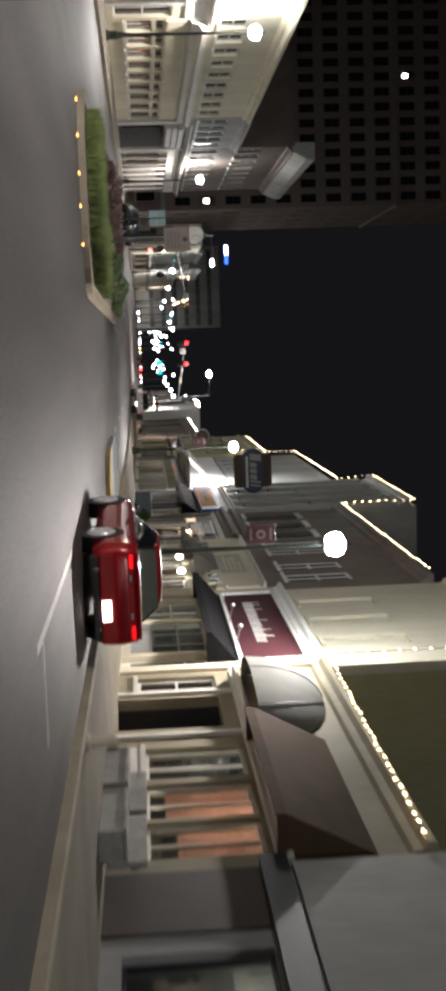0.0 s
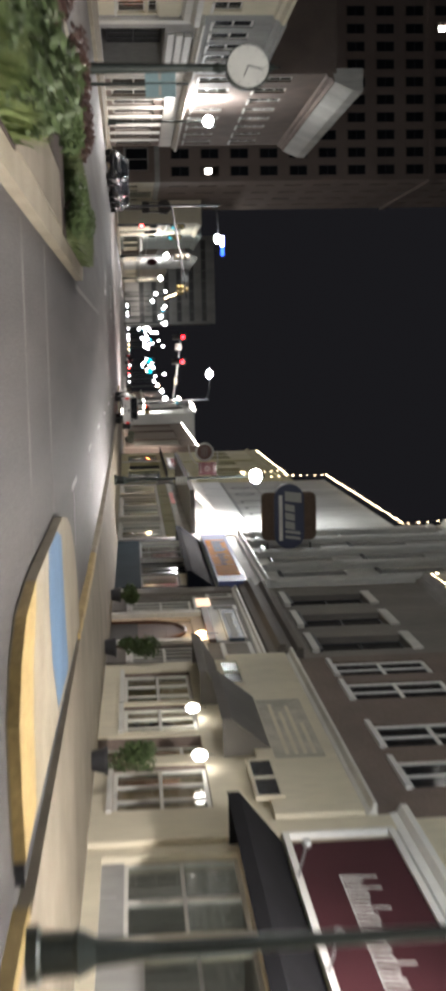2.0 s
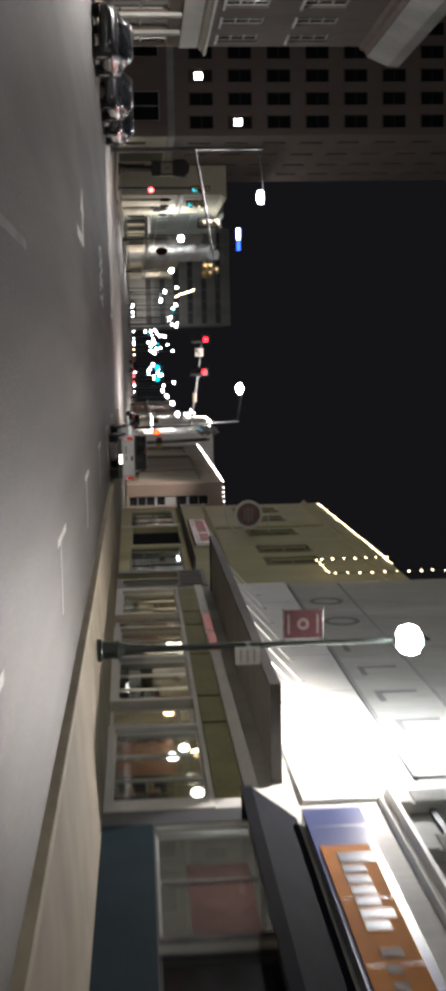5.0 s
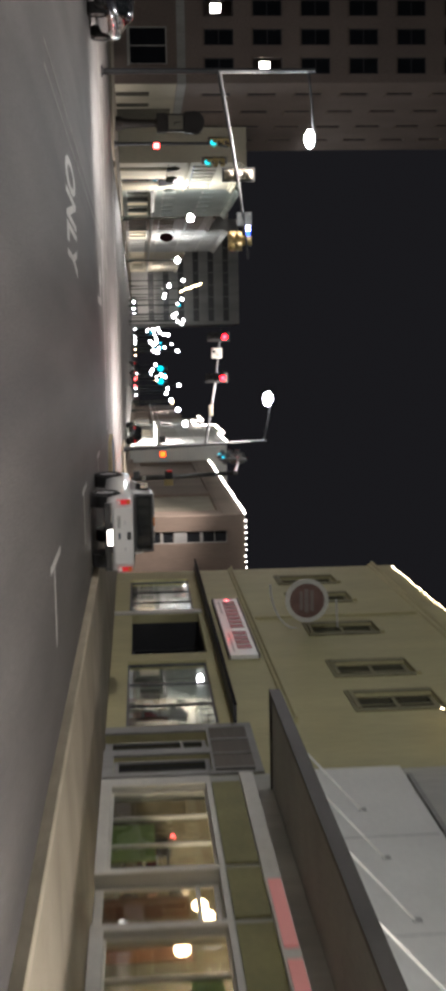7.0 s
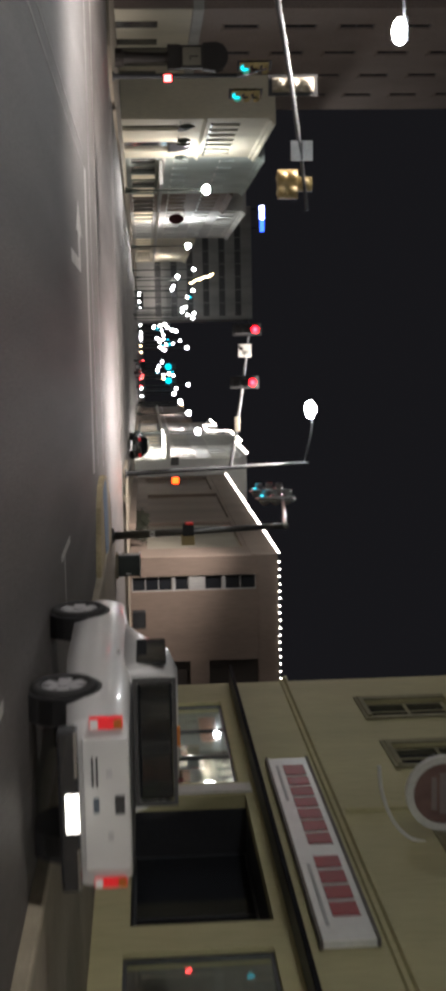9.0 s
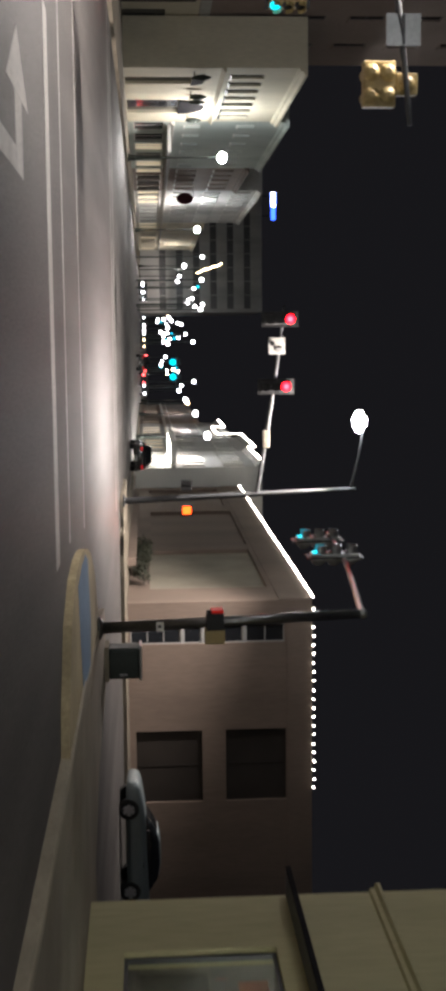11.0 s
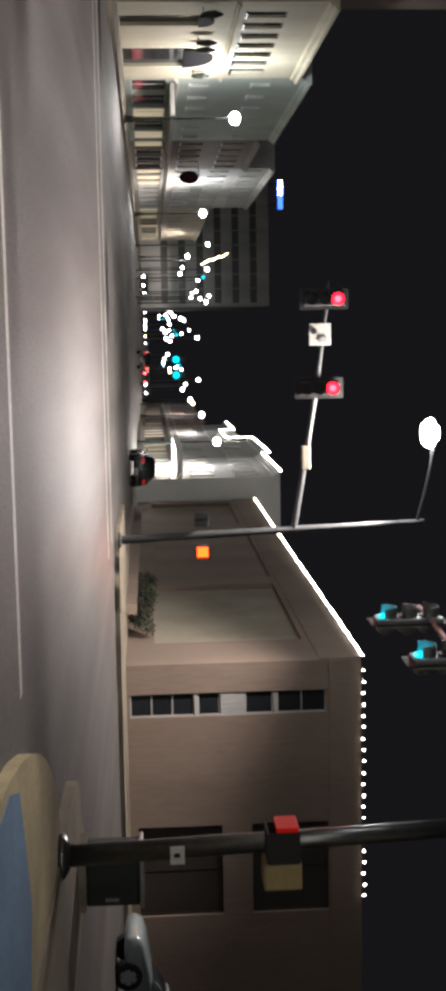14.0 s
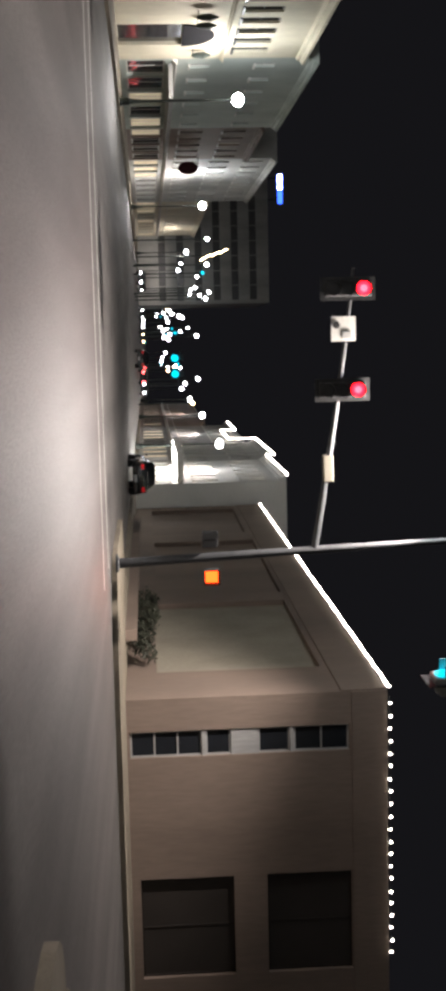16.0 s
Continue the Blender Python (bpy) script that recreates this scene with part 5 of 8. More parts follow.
part("end_fascia", FR.boxes((106.0, 106.1, -2.1, -0.01, 3.93, 4.17)), CANOPY, c)
for u in (84.9, 87.2, 89.6, 92.0, 94.4, 97.0, 99.5, 102.0, 104.4):
    bm = bmesh.new()
    tube(bm, FR.p(u, -1.8, 4.08), FR.p(u, -0.06, 5.63), 0.022, n=8)
    part("tie_rod", bm, SIGNWHITE, c, "white tie rod")
    part("anchor_plate", FR.boxes((u - 0.07, u + 0.07, -0.1, -0.0805, 5.56, 5.72)), GREY, c)
# Emission lifts these pale pink panels under the canopy; they are no lamps.
for u in (95.9, 98.8):
    part("pink_panel", FR.boxes((u, u + 2.5, -0.11, -0.0805, 3.36, 3.6)), G_PINKPANEL, h, "pale pink panel with faint glow added")

# Olive corner store.
h = house("shop_building", FR, 107.0, 133.0, "olive-cream painted corner store with flat canopy")
up = [(111.6, 113.1, 6.95, 9.15), (115.0, 116.5, 6.95, 9.15), (120.3, 121.8, 6.95, 9.15), (125.6, 127.1, 6.95, 9.15), (129.3, 130.8, 6.95, 9.15)]
low = [(107.3, 108.5, 0.5, 2.75), (108.9, 110.2, 0.16, 2.75), (110.9, 117.5, 0.75, 3.15), (118.4, 124.2, 0.85, 3.25), (125.0, 131.2, 0.75, 3.15)]
part("wall", pierced(FR, 107.0, 133.0, 0.0, 12.1, up + low), OLIVE, h)
for a, b, z0, z1 in up:
    window(FR, h, a, b, z0, z1, 2, 2, OLIVEDULL, DARKGLASS, 0.1, 0.12)
    part("surround", pierced(FR, a - 0.22, b + 0.22, z0 - 0.2, z1 + 0.001, [(a, b, z0, z1 - 0.001)], 0.05, -0.052), OLIVEDULL, h, "dull olive window surround")
    part("hood", FR.boxes((a - 0.15, b + 0.15, -0.1, -0.003, z1 + 0.002, z1 + 0.16)), OLIVE, h)
window(FR, h, 110.9, 117.5, 0.75, 3.15, 3, 1, STEEL, GLASS, 0.1, 0.06, False, "shop_window")
window(FR, h, 125.0, 131.2, 0.75, 3.15, 3, 1, STEEL, GLASS, 0.1, 0.06, False, "shop_window")
window(FR, h, 107.3, 108.5, 0.5, 2.75, 1, 1, GREY, DARKGLASS, 0.1, 0.12, False, "shop_window")
shop_door(FR, h, 108.9, 110.2, 2.75, 0.2, GREY, DARKGLASS, label="grey glazed side door")
part("transom_box", FR.boxes((107.2, 110.3, -0.09, -0.056, 2.82, 3.72)), TAUPEDARK, h, "dark transom panel over the side door")
for u in (107.2, 108.2, 109.25, 110.22):
    part("transom_bar", FR.boxes((u, u + 0.08, -0.11, -0.091, 2.82, 3.72)), GREY, h)
part("grey_surround", pierced(FR, 107.02, 110.7, 0.15, 3.9, low[:2], 0.05, -0.054), GREY, h, "grey painted door surround")
window(FR, h, 118.4, 124.2, 0.85, 3.25, 2, 1, STEEL, DARKGLASS, 1.3, 0.05, False, "shop_window")
# Charcoal on all four linings puts the recess's darkness into the colour.
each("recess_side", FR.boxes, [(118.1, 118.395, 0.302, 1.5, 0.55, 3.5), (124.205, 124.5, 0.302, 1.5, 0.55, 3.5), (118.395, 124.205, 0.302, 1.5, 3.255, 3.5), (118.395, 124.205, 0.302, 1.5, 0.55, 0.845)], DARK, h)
part("corner_post", FR.boxes((124.3, 124.75, -0.06, -0.003, 0.16, 3.4)), TRIM, h, "pale post between the windows")
room(FR, h, 110.7, 117.9, 3.2, 4.0, ROOM)
room(FR, h, 124.7, 132.0, 3.2, 4.0, ROOM)
shelves(FR, 112.0, 113.8, 0.8, 2.2, 81)
shelves(FR, 114.6, 116.6, 0.9, 1.9, 82)
shelves(FR, 126.0, 127.8, 0.8, 2.0, 83)
shelves(FR, 128.6, 130.4, 0.9, 2.2, 84)
for u, z in ((113.0, 2.6), (128.2, 2.7), (130.2, 2.3), (126.4, 1.9)):
    pendant(FR.p(u, 1.2, z), G_WHITE, "small white lamp inside the corner store", 0.4, 0.085)
point_lamp("corner_store_light", FR.p(128.0, 1.6, 2.9), 24, (1.0, 0.95, 0.85), 0.15)
point_lamp("corner_store_light", FR.p(114.0, 1.6, 2.9), 18, (1.0, 0.95, 0.85), 0.15)
part("side_wall", FR.boxes((132.75, 133.0, 0.3, 18, 0, 12.1)), OLIVE, h)
part("side_wall", FR.boxes((107.0, 107.25, 0.3, 18, 0, 12.1)), OLIVE, h)
part("rear_wall", FR.boxes((107.25, 132.75, 17.75, 18, 0, 12.1)), OLIVE, h)
part("roof", FR.boxes((107.25, 132.75, 0.3, 17.75, 11.5, 11.75)), ROOF, h)
cornice(FR, h, 110.7, 133.0, 4.95, 0.2, 0.16, OLIVE, "string_course")
cornice(FR, h, 107.0, 133.0, 11.1, 0.25, 0.2, OLIVE, "string_course")
part("downpipe", FR.boxes((122.9, 123.0, -0.1, -0.004, 5.2, 11.0)), OLIVE, h)
for u0, u1, z0, z1, m, lab in ((126.6, 127.6, 1.9, 2.5, PAPER, "white notice in the corner store window"), (128.6, 130.6, 2.5, 2.95, POSTER, "pale pink notice in the corner store window")):
    t = thing("poster", FR.p((u0 + u1) / 2, 0.25, z0), lab, "poster", group="window posters")
    part("sheet", FR.boxes((u0, u1, 0.24, 0.252, z0, z1)), m, t)
c = thing("canopy", FR.p(121.8, -0.5, 3.4), "thin dark flat canopy over the corner store windows", "canopy")
part("deck", FR.boxes((110.8, 132.9, -0.5, -0.01, 3.5, 3.58)), DARK, c)
part("front_fascia", FR.boxes((110.75, 132.95, -0.55, -0.501, 3.5, 3.585)), BLACKAWN, c)
s = thing("shop_sign", FR.p(121.6, -0.1, 3.9), "white fascia sign with red block letters and small grey lines", "sign", group="shop signs")
part("board", FR.boxes((117.3, 126.0, -0.14, -0.012, 3.92, 4.78)), SIGNWHITE, s)
part("rim", FR.boxes((117.25, 126.05, -0.16, -0.02, 3.86, 3.916), (117.25, 126.05, -0.16, -0.02, 4.784, 4.84)), TAUPEDARK, s, "thin dark rim")
u = 125.5
for k in range(12):
    if k == 7:
        u -= 0.45
        continue
    w = 0.62 if k == 0 else 0.5
    part("letter_block", FR.boxes((u - w, u, -0.155, -0.141, 4.2, 4.66)), SIGNRED, s, "solid red block")
    u -= w + 0.13
each("bar", FR.boxes, [(123.4, 125.5, -0.15, -0.141, 4.04, 4.1), (117.8, 120.2, -0.15, -0.141, 4.04, 4.1)], LETTERGREY, s)


def round_sign():
    t = thing("round_sign", (8.6, 121.35, 6.9), "round white-rimmed sign with red face on a curved bracket", "sign", group="shop signs")
    c = Vector((7.75, 121.35, 6.85))

    def disc(r0, r1, ya, yb, n=32):
        bm = bmesh.new()
        rings = [[bm.verts.new(c + Vector((r * math.cos(k * math.tau / n), y, r * math.sin(k * math.tau / n)))) for k in range(n)] for r, y in ((r0, ya), (r1, ya), (r1, yb), (r0, yb))]
        for a, b in zip(rings, rings[1:] + rings[:1]):
            for k in range(n):
                bm.faces.new((a[k], a[(k + 1) % n], b[(k + 1) % n], b[k]))
        return bm

    bm = bmesh.new()
    tube(bm, c + Vector((0, -0.05, 0)), c + Vector((0, 0.05, 0)), 0.598, n=32)
    part("face", bm, mat("faded_red_enamel", (0.2, 0.12, 0.105), 0.6, spec=0.2, stain=0.2, stain_scale=3.0), t, "faded red face")
    part("rim", disc(0.6, 0.74, -0.07, 0.07), TRIM, t, "white rim")
    each("bar", boxes, [(c.x - 0.36, c.x + 0.36, c.y - 0.065, c.y - 0.051, 6.96, 7.08), (c.x - 0.4, c.x + 0.4, c.y - 0.065, c.y - 0.051, 6.76, 6.9), (c.x - 0.32, c.x + 0.32, c.y - 0.065, c.y - 0.051, 6.6, 6.7)], BANNERPALE, t)
    bm = bmesh.new()
    rings = []
    for k in range(13):
        a = radians(90 * k / 12)
        p = Vector((7.17 + 1.55 * math.sin(a), 121.35, 5.6 + 0.9 * (1 - math.cos(a))))
        n = Vector((-0.9 * math.sin(a), 0, 1.55 * math.cos(a))).normalized()
        rings.append([bm.verts.new(p + n * 0.035 * math.cos(m * math.tau / 8) + Vector((0, 0.035 * math.sin(m * math.tau / 8), 0))) for m in range(8)])
    for a, b in zip(rings, rings[1:]):
        for m in range(8):
            bm.faces.new((a[m], a[(m + 1) % 8], b[(m + 1) % 8], b[m]))
    bm.faces.new(rings[0][::-1])
    bm.faces.new(rings[-1])
    part("bracket", bm, TRIM, t)
    bm = bmesh.new()
    tube(bm, (8.72, 121.35, 7.9), (7.75, 121.35, 7.86), 0.03, n=8)
    part("stay", bm, TRIM, t)


round_sign()

# ---- roofline lights ----
X = RX - 0.36
light_string([(X, 21.7, 6.06), (X, 35.2, 6.3)], "warm white bulbs along the low shop's parapet")
light_string([(X, 35.35, 6.3), (X, 35.35, 13.0)], "warm white bulbs up the cream shop's corner")
light_string([(X, 48.0, 12.38), (X, 69.9, 12.38)], "warm white bulbs along the brown and grey shops' roofline")
light_string([(X, 69.95, 12.4), (X, 69.95, 16.7), (X - 0.15, 83.0, 16.7), (X, 83.05, 14.3)], "warm white bulbs round the drug store's parapet")
light_string([(X, 83.1, 14.28), (X, 107.0, 14.28), (X, 107.05, 8.8), (X, 110.4, 8.75), (X, 110.5, 12.1)], "warm white bulbs along the white store's roofline")
light_string([(RX - 0.02, 110.6, 12.13), (RX - 0.02, 132.9, 12.13)], "warm white bulbs along the corner store's roofline")

# ---- corner building across the side street ----
CX, CY = 11.0, 168.3
FW, FS = Face("right", CX), Face("south", CY)
h = thing("corner_building", (16, 180, 0), "pinkish brown stucco two-storey building on the far corner", "building", group="street buildings")
west = [(171.5, 182.8, 1.2, 6.95), (184.6, 199.5, 1.3, 7.0), (202.5, 213.0, 1.2, 6.8)]
south = [(12.1, 12.98, 0.25, 7.45), (17.15, 20.62, 0.45, 3.55), (17.15, 20.62, 4.66, 7.5)]
part("wall", pierced(FW, CY, 214.5, 0.0, 8.7, west), PINKBRICK, h)
part("wall", pierced(FS, CX + 0.3, 34.0, 0.0, 8.7, south), PINKBRICK, h)
part("wall", boxes((33.7, 34.0, CY + 0.3, 214.5, 0, 8.7), (CX + 0.3, 33.7, 214.2, 214.5, 0, 8.7)), PINKBRICK, h)
part("roof", boxes((CX + 0.3, 33.7, CY + 0.3, 214.2, 7.9, 8.2)), ROOF, h)
for a, b, z0, z1 in west:
    part("infill_panel", FW.boxes((a, b, 0.25, 0.3, z0, z1)), INFILL if a < 180 else PINKBRICK, h, "recessed plain panel")
part("parapet_band", FS.boxes((CX, 34.0, -0.06, -0.003, 7.55, 8.72)), PINKBRICK, h)
part("parapet_band", FW.boxes((CY, 214.5, -0.06, -0.003, 7.2, 8.72)), PINKBRICK, h)
for z0, z1, n in ((0.25, 2.6, 3), (2.72, 3.55, 1), (4.45, 5.5, 1), (5.62, 7.45, 2)):
    window(FS, h, 12.1, 12.98, z0, z1, 1, n, GREY, DARKGLASS, 0.1, 0.06, False)
part("spandrel", FS.boxes((12.1, 12.98, 0.05, 0.2, 3.56, 4.44)), GREY, h, "pale grey panel between the window strips")
for z in (2.602, 5.502):
    part("transom_bar", FS.boxes((12.1, 12.98, 0.04, 0.19, z, z + 0.116)), GREY, h)
for z0, z1 in ((0.45, 3.55), (4.66, 7.5)):
    window(FS, h, 17.15, 20.62, z0, z1, 2, 1, BROWNSTEEL, HAZEDGLASS, 0.16, 0.06, False)
part("planter_wall", FW.boxes((171.4, 200, -1.6, -1.2, 0.15, 0.55)), PINKBRICK, h, "low stucco planter wall")
for k in range(4):
    shrub((CX - 0.8, 172.6 + k * 2.3, 0.15), 0.8, 1.2, LEAFSHADED, "shrub by the corner building with shade in its leaf colour", 60 + k, n=600, leaf=0.08)
light_string([(CX - 0.1, CY, 8.78), (CX - 0.1, 214.4, 8.78)], "continuous white light line along the corner building's roof", G_LED, 0.16, 0.045)
light_string([(CX + 0.2, CY - 0.1, 8.78), (20.3, CY - 0.1, 8.78)], "spaced white bulbs along the corner building's parapet", G_LED, 0.42, 0.05)

# ---- further buildings on the right ----
def plain_house(F, u0, u1, z1, depth, material, cols, rows, label, shop=3.2, win=(1.1, 1.8), lit=0.0, seed=1, casing=TRIM):
    """A further building with storeys of windows over a shop floor."""
    rnd = random.Random(seed)
    t = house("street_building", F, u0, u1, label)
    step = (u1 - u0) / cols
    holes = []
    for r in range(rows):
        z = shop + 1.1 + r * (z1 - shop - 0.8) / rows
        for k in range(cols):
            u = u0 + (k + 0.5) * step
            holes.append((u - win[0] / 2, u + win[0] / 2, z, min(z + win[1], z1 - 0.6)))
    n = max(2, int((u1 - u0) / 4))
    fronts = [(u0 + (u1 - u0) * k / n + 0.35, u0 + (u1 - u0) * (k + 1) / n - 0.35, 0.5, shop - 0.4) for k in range(n)]
    part("wall", pierced(F, u0, u1, 0.0, z1, holes + fronts), material, t)
    for a, b, z0, zz in holes:
        window(F, t, a, b, z0, zz, 1, 2, casing, G_DIM if rnd.random() < lit else DARKGLASS, 0.14, 0.08)
    for a, b, z0, zz in fronts:
        window(F, t, a, b, z0, zz, 2, 1, casing, DARKGLASS if rnd.random() > lit * 1.5 else G_DIM, 0.14, 0.09, False, "shop_window")
    cornice(F, t, u0, u1, z1 - 0.5, 0.5, 0.35, material)
    cornice(F, t, u0, u1, shop, 0.3, 0.3, casing)
    shell(F, t, u0, u1, depth, z1, material)
    return t


F95 = Face("right", 9.5)
plain_house(F95, 216.0, 232.0, 10.9, 16, WHITE, 5, 2, "white two-storey building with lit shop front", lit=0.25, seed=3)
plain_house(F95, 232.0, 250.0, 11.6, 16, STONE, 5, 2, "pale stone building further along the street", lit=0.2, seed=4)
plain_house(F95, 250.0, 276.0, 10.5, 16, GREY, 7, 2, "grey building far along the street", lit=0.2, seed=5)
plain_house(F95, 276.0, 330.0, 8.0, 16, BROWN, 9, 1, "low brown building far along the street", lit=0.2, seed=6)
light_string([(9.1, 216.0, 11.0), (9.1, 232.0, 11.0), (9.1, 232.1, 11.7), (9.1, 250, 11.7), (9.1, 250.1, 9.0), (9.1, 262, 9.0), (9.1, 262.1, 10.6), (9.1, 276, 10.6)],
             "white light lines along the far rooflines", G_LED, 0.2, 0.07)
p = thing("canopy", (8.6, 222, 3.0), "white lit canopy over the far pavement", "canopy")
part("deck", F95.boxes((217.0, 230.0, -2.2, -0.01, 3.1, 3.6)), WHITE, p)
part("light_strip", F95.boxes((217.2, 229.8, -2.0, -0.3, 3.06, 3.095)), G_WHITE, p)

# ---- brick tower on the left ----
TX, TN, TF, TH = -19.85, 170.0, 199.0, 50.0
FT = Face("left", TX)
FTS = Face("south", TN)
t = thing("brick_tower", (-34, 184, 0), "tall dark brown brick hotel tower with rows of windows", "building", group="street buildings")
cols = [TX - 1.2 - 2.0 * k for k in range(14)]
floors = [6.55 + 3.47 * k for k in range(12)]
east = [174.0, 180.5, 187.0, 193.5]
ground = (-22.5, -28.0, -33.5, -39.0, -44.5)
holes = [(c - 0.57, c + 0.57, z, z + 2.1) for c in cols for z in floors]
holes += [(c - 1.3, c + 1.3, 1.2, 3.9) for c in ground]
part("wall", pierced(FTS, -50.0, TX - 0.3, 0.0, TH, holes, 0.3), TOWERBRICK, t)
eholes = [(u - 0.57, u + 0.57, z, z + 2.1) for u in east for z in floors]
part("wall", pierced(FT, TN, TF, 0.0, TH, eholes, 0.3), TOWERBRICK, t)
part("wall", boxes((-50, -49.7, TN + 0.3, TF, 0, TH)), TOWERBRICK, t)
part("wall", boxes((-49.7, TX - 0.3, TF - 0.3, TF, 0, TH)), TOWERBRICK, t)
part("roof", boxes((-49.7, TX - 0.3, TN + 0.3, TF - 0.3, TH - 0.8, TH - 0.5)), ROOF, t)
part("ground_floor_band", FTS.boxes((-50.0, TX - 0.002, -0.08, -0.003, 4.6, 5.2)), STONE, t)
part("ground_floor_band", FT.boxes((TN - 0.08, TF, -0.08, -0.003, 4.6, 5.2)), STONE, t)
part("cornice_band", FTS.boxes((-50.0, TX - 0.002, -0.3, -0.003, 37.0, 37.6)), TOWERBRICK, t)
part("cornice_band", FT.boxes((TN - 0.3, TF, -0.3, -0.003, 37.0, 37.6)), TOWERBRICK, t)
part("base_facing", FT.boxes((TN, TF, -0.05, -0.003, 0.15, 4.55)), CREAM, t, "cream painted ground floor")


def tower_window():
    """One sash window, its middle at the origin, for sharing."""
    bm = boxes((-0.57, -0.49, 0.12, 0.2, 0, 2.1), (0.49, 0.57, 0.12, 0.2, 0, 2.1), (-0.49, 0.49, 0.12, 0.2, 0, 0.08), (-0.49, 0.49, 0.12, 0.2, 2.02, 2.1), (-0.49, 0.49, 0.13, 0.19, 1.02, 1.09))
    frame_mesh = bpy.data.meshes.new("window")
    bm.to_mesh(frame_mesh)
    bm.free()
    frame_mesh.materials.append(DARK)
    bm = boxes((-0.53, 0.53, 0.15, 0.16, 0.03, 2.07))
    pane_mesh = bpy.data.meshes.new("pane")
    bm.to_mesh(pane_mesh)
    bm.free()
    pane_mesh.materials.append(DARKGLASS)
    bm = boxes((-0.66, 0.66, -0.07, 0.11, -0.12, -0.003))
    sill_mesh = bpy.data.meshes.new("sill")
    bm.to_mesh(sill_mesh)
    bm.free()
    sill_mesh.materials.append(PINKBRICK)
    return frame_mesh, pane_mesh, sill_mesh


wm, pm, sm = tower_window()
LITS = {(1, 0), (0, 2), (9, 8)}
bm = boxes((-0.3, 0.3, 0.13, 0.16, 0.5, 1.2))
lit_pane = bpy.data.meshes.new("pane")
bm.to_mesh(lit_pane)
bm.free()
lit_pane.materials.append(G_WHITE)
spots = [((c, TN), 0, i) for i, c in enumerate(cols)] + [((TX, u), 90, 99) for u in east]
for (x, y), turn, i in spots:
    for j, z in enumerate(floors):
        w = new("window", wm)
        w.parent = t
        w.matrix_local = Matrix.Translation(Vector((x, y, z)) - ORIGIN[t.name]) @ Matrix.Rotation(radians(turn), 4, "Z")
        for name, me in (("pane", lit_pane if (j, i) in LITS else pm), ("sill", sm)):
            q = new(name, me)
            q.parent = w
for c in ground:
    window(FTS, t, c - 1.3, c + 1.3, 1.2, 3.9, 2, 1, TRIM, DARKGLASS, 0.14, 0.08)
for u in (172.5, 176.5, 185.0, 190.5):
    part("doorway", FT.boxes((u, u + 1.3, -0.075, -0.052, 0.16, 2.6)), DARKGLASS, t, "dark glazed doorway")

part("entrance", FT.boxes((178.6, 183.4, -0.09, -0.052, 0.16, 4.3)), DARKGLASS, t, "dark glazed hotel entrance")

# ---- block on the left, before the side street ----
def left_shop(u0, u1, z1, material, label, upper_rows, seed):
    h = house("shop_building", FL, u0, u1, label)
    n = int((u1 - u0) / 3.1)
    step = (u1 - u0) / n
    fronts = [(u0 + step * k + 0.3, u0 + step * (k + 1) - 0.3, 0.5, 3.3) for k in range(n)]
    ups = [(u0 + step * (k + 0.5) - 0.75, u0 + step * (k + 0.5) + 0.75, z, z + 2.1) for k in range(n) for z in upper_rows]
    part("wall", pierced(FL, u0, u1, 0.0, z1, fronts + ups), material, h)
    for k, (a, b, z0, zz) in enumerate(fronts):
        window(FL, h, a, b, z0, zz, 2, 2, TRIM, DARKGLASS, 0.12, 0.09, False, "shop_window")
        part("column", FL.boxes((a - 0.5, a - 0.1, -0.18, -0.003, 0.15, 3.9)), TRIM, h)
    for a, b, z0, zz in ups:
        window(FL, h, a, b, z0, zz, 2, 3, TRIM, DARKGLASS, 0.12, 0.08)
    part("sign_band", FL.boxes((u0 + 0.1, u1 - 0.1, -0.1, -0.004, 3.95, 4.9)), TRIM, h, "pale fascia band")
    cornice(FL, h, u0, u1, 4.95, 0.4, 0.5, TRIM)
    cornice(FL, h, u0, u1, z1 - 0.6, 0.6, 0.5, material)
    room(FL, h, u0 + 0.3, u1 - 0.3, 3.5, 4.0, ROOMWARM)
    shell(FL, h, u0, u1, 14, z1, material)
    return h


left_shop(18.0, 40.0, 9.0, GREY, "grey two-storey shop across the street", (5.9,), 1)
left_shop(40.0, 62.0, 9.4, CREAM, "cream two-storey shop across the street", (5.9,), 2)
# Cream shop with a row of low dark windows under a deep fascia.
h = house("shop_building", FL, 62.0, 87.5, "cream two-storey shop with a long row of dark windows")
step = 25.5 / 9
low = [(62.3 + step * k, 62.3 + step * k + 2.2, 1.05, 2.42) for k in range(9)]
over = [(a, b, 2.54, 3.0) for a, b, z0, zz in low]
ups = [(a + 0.25, b - 0.35, 5.75, 7.15) for a, b, z0, zz in low]
part("wall", pierced(FL, 62.0, 87.5, 0.0, 9.4, low + over + ups), CREAM, h)
for a, b, z0, zz in low:
    window(FL, h, a, b, z0, zz, 2, 1, TRIM, DARKGLASS, 0.14, 0.08, True, "shop_window")
for a, b, z0, zz in over:
    window(FL, h, a, b, z0, zz, 2, 1, TRIM, DARKGLASS, 0.14, 0.06, False, "transom_window")
for a, b, z0, zz in ups:
    window(FL, h, a, b, z0, zz, 1, 2, TRIM, DARKGLASS, 0.12, 0.08)
part("sign_band", FL.boxes((62.1, 87.4, -0.1, -0.004, 3.1, 4.1)), CREAM, h, "deep cream fascia band")
cornice(FL, h, 62.0, 87.5, 4.2, 0.9, 0.6, TRIM)
cornice(FL, h, 62.0, 87.5, 8.8, 0.6, 0.5, CREAM)
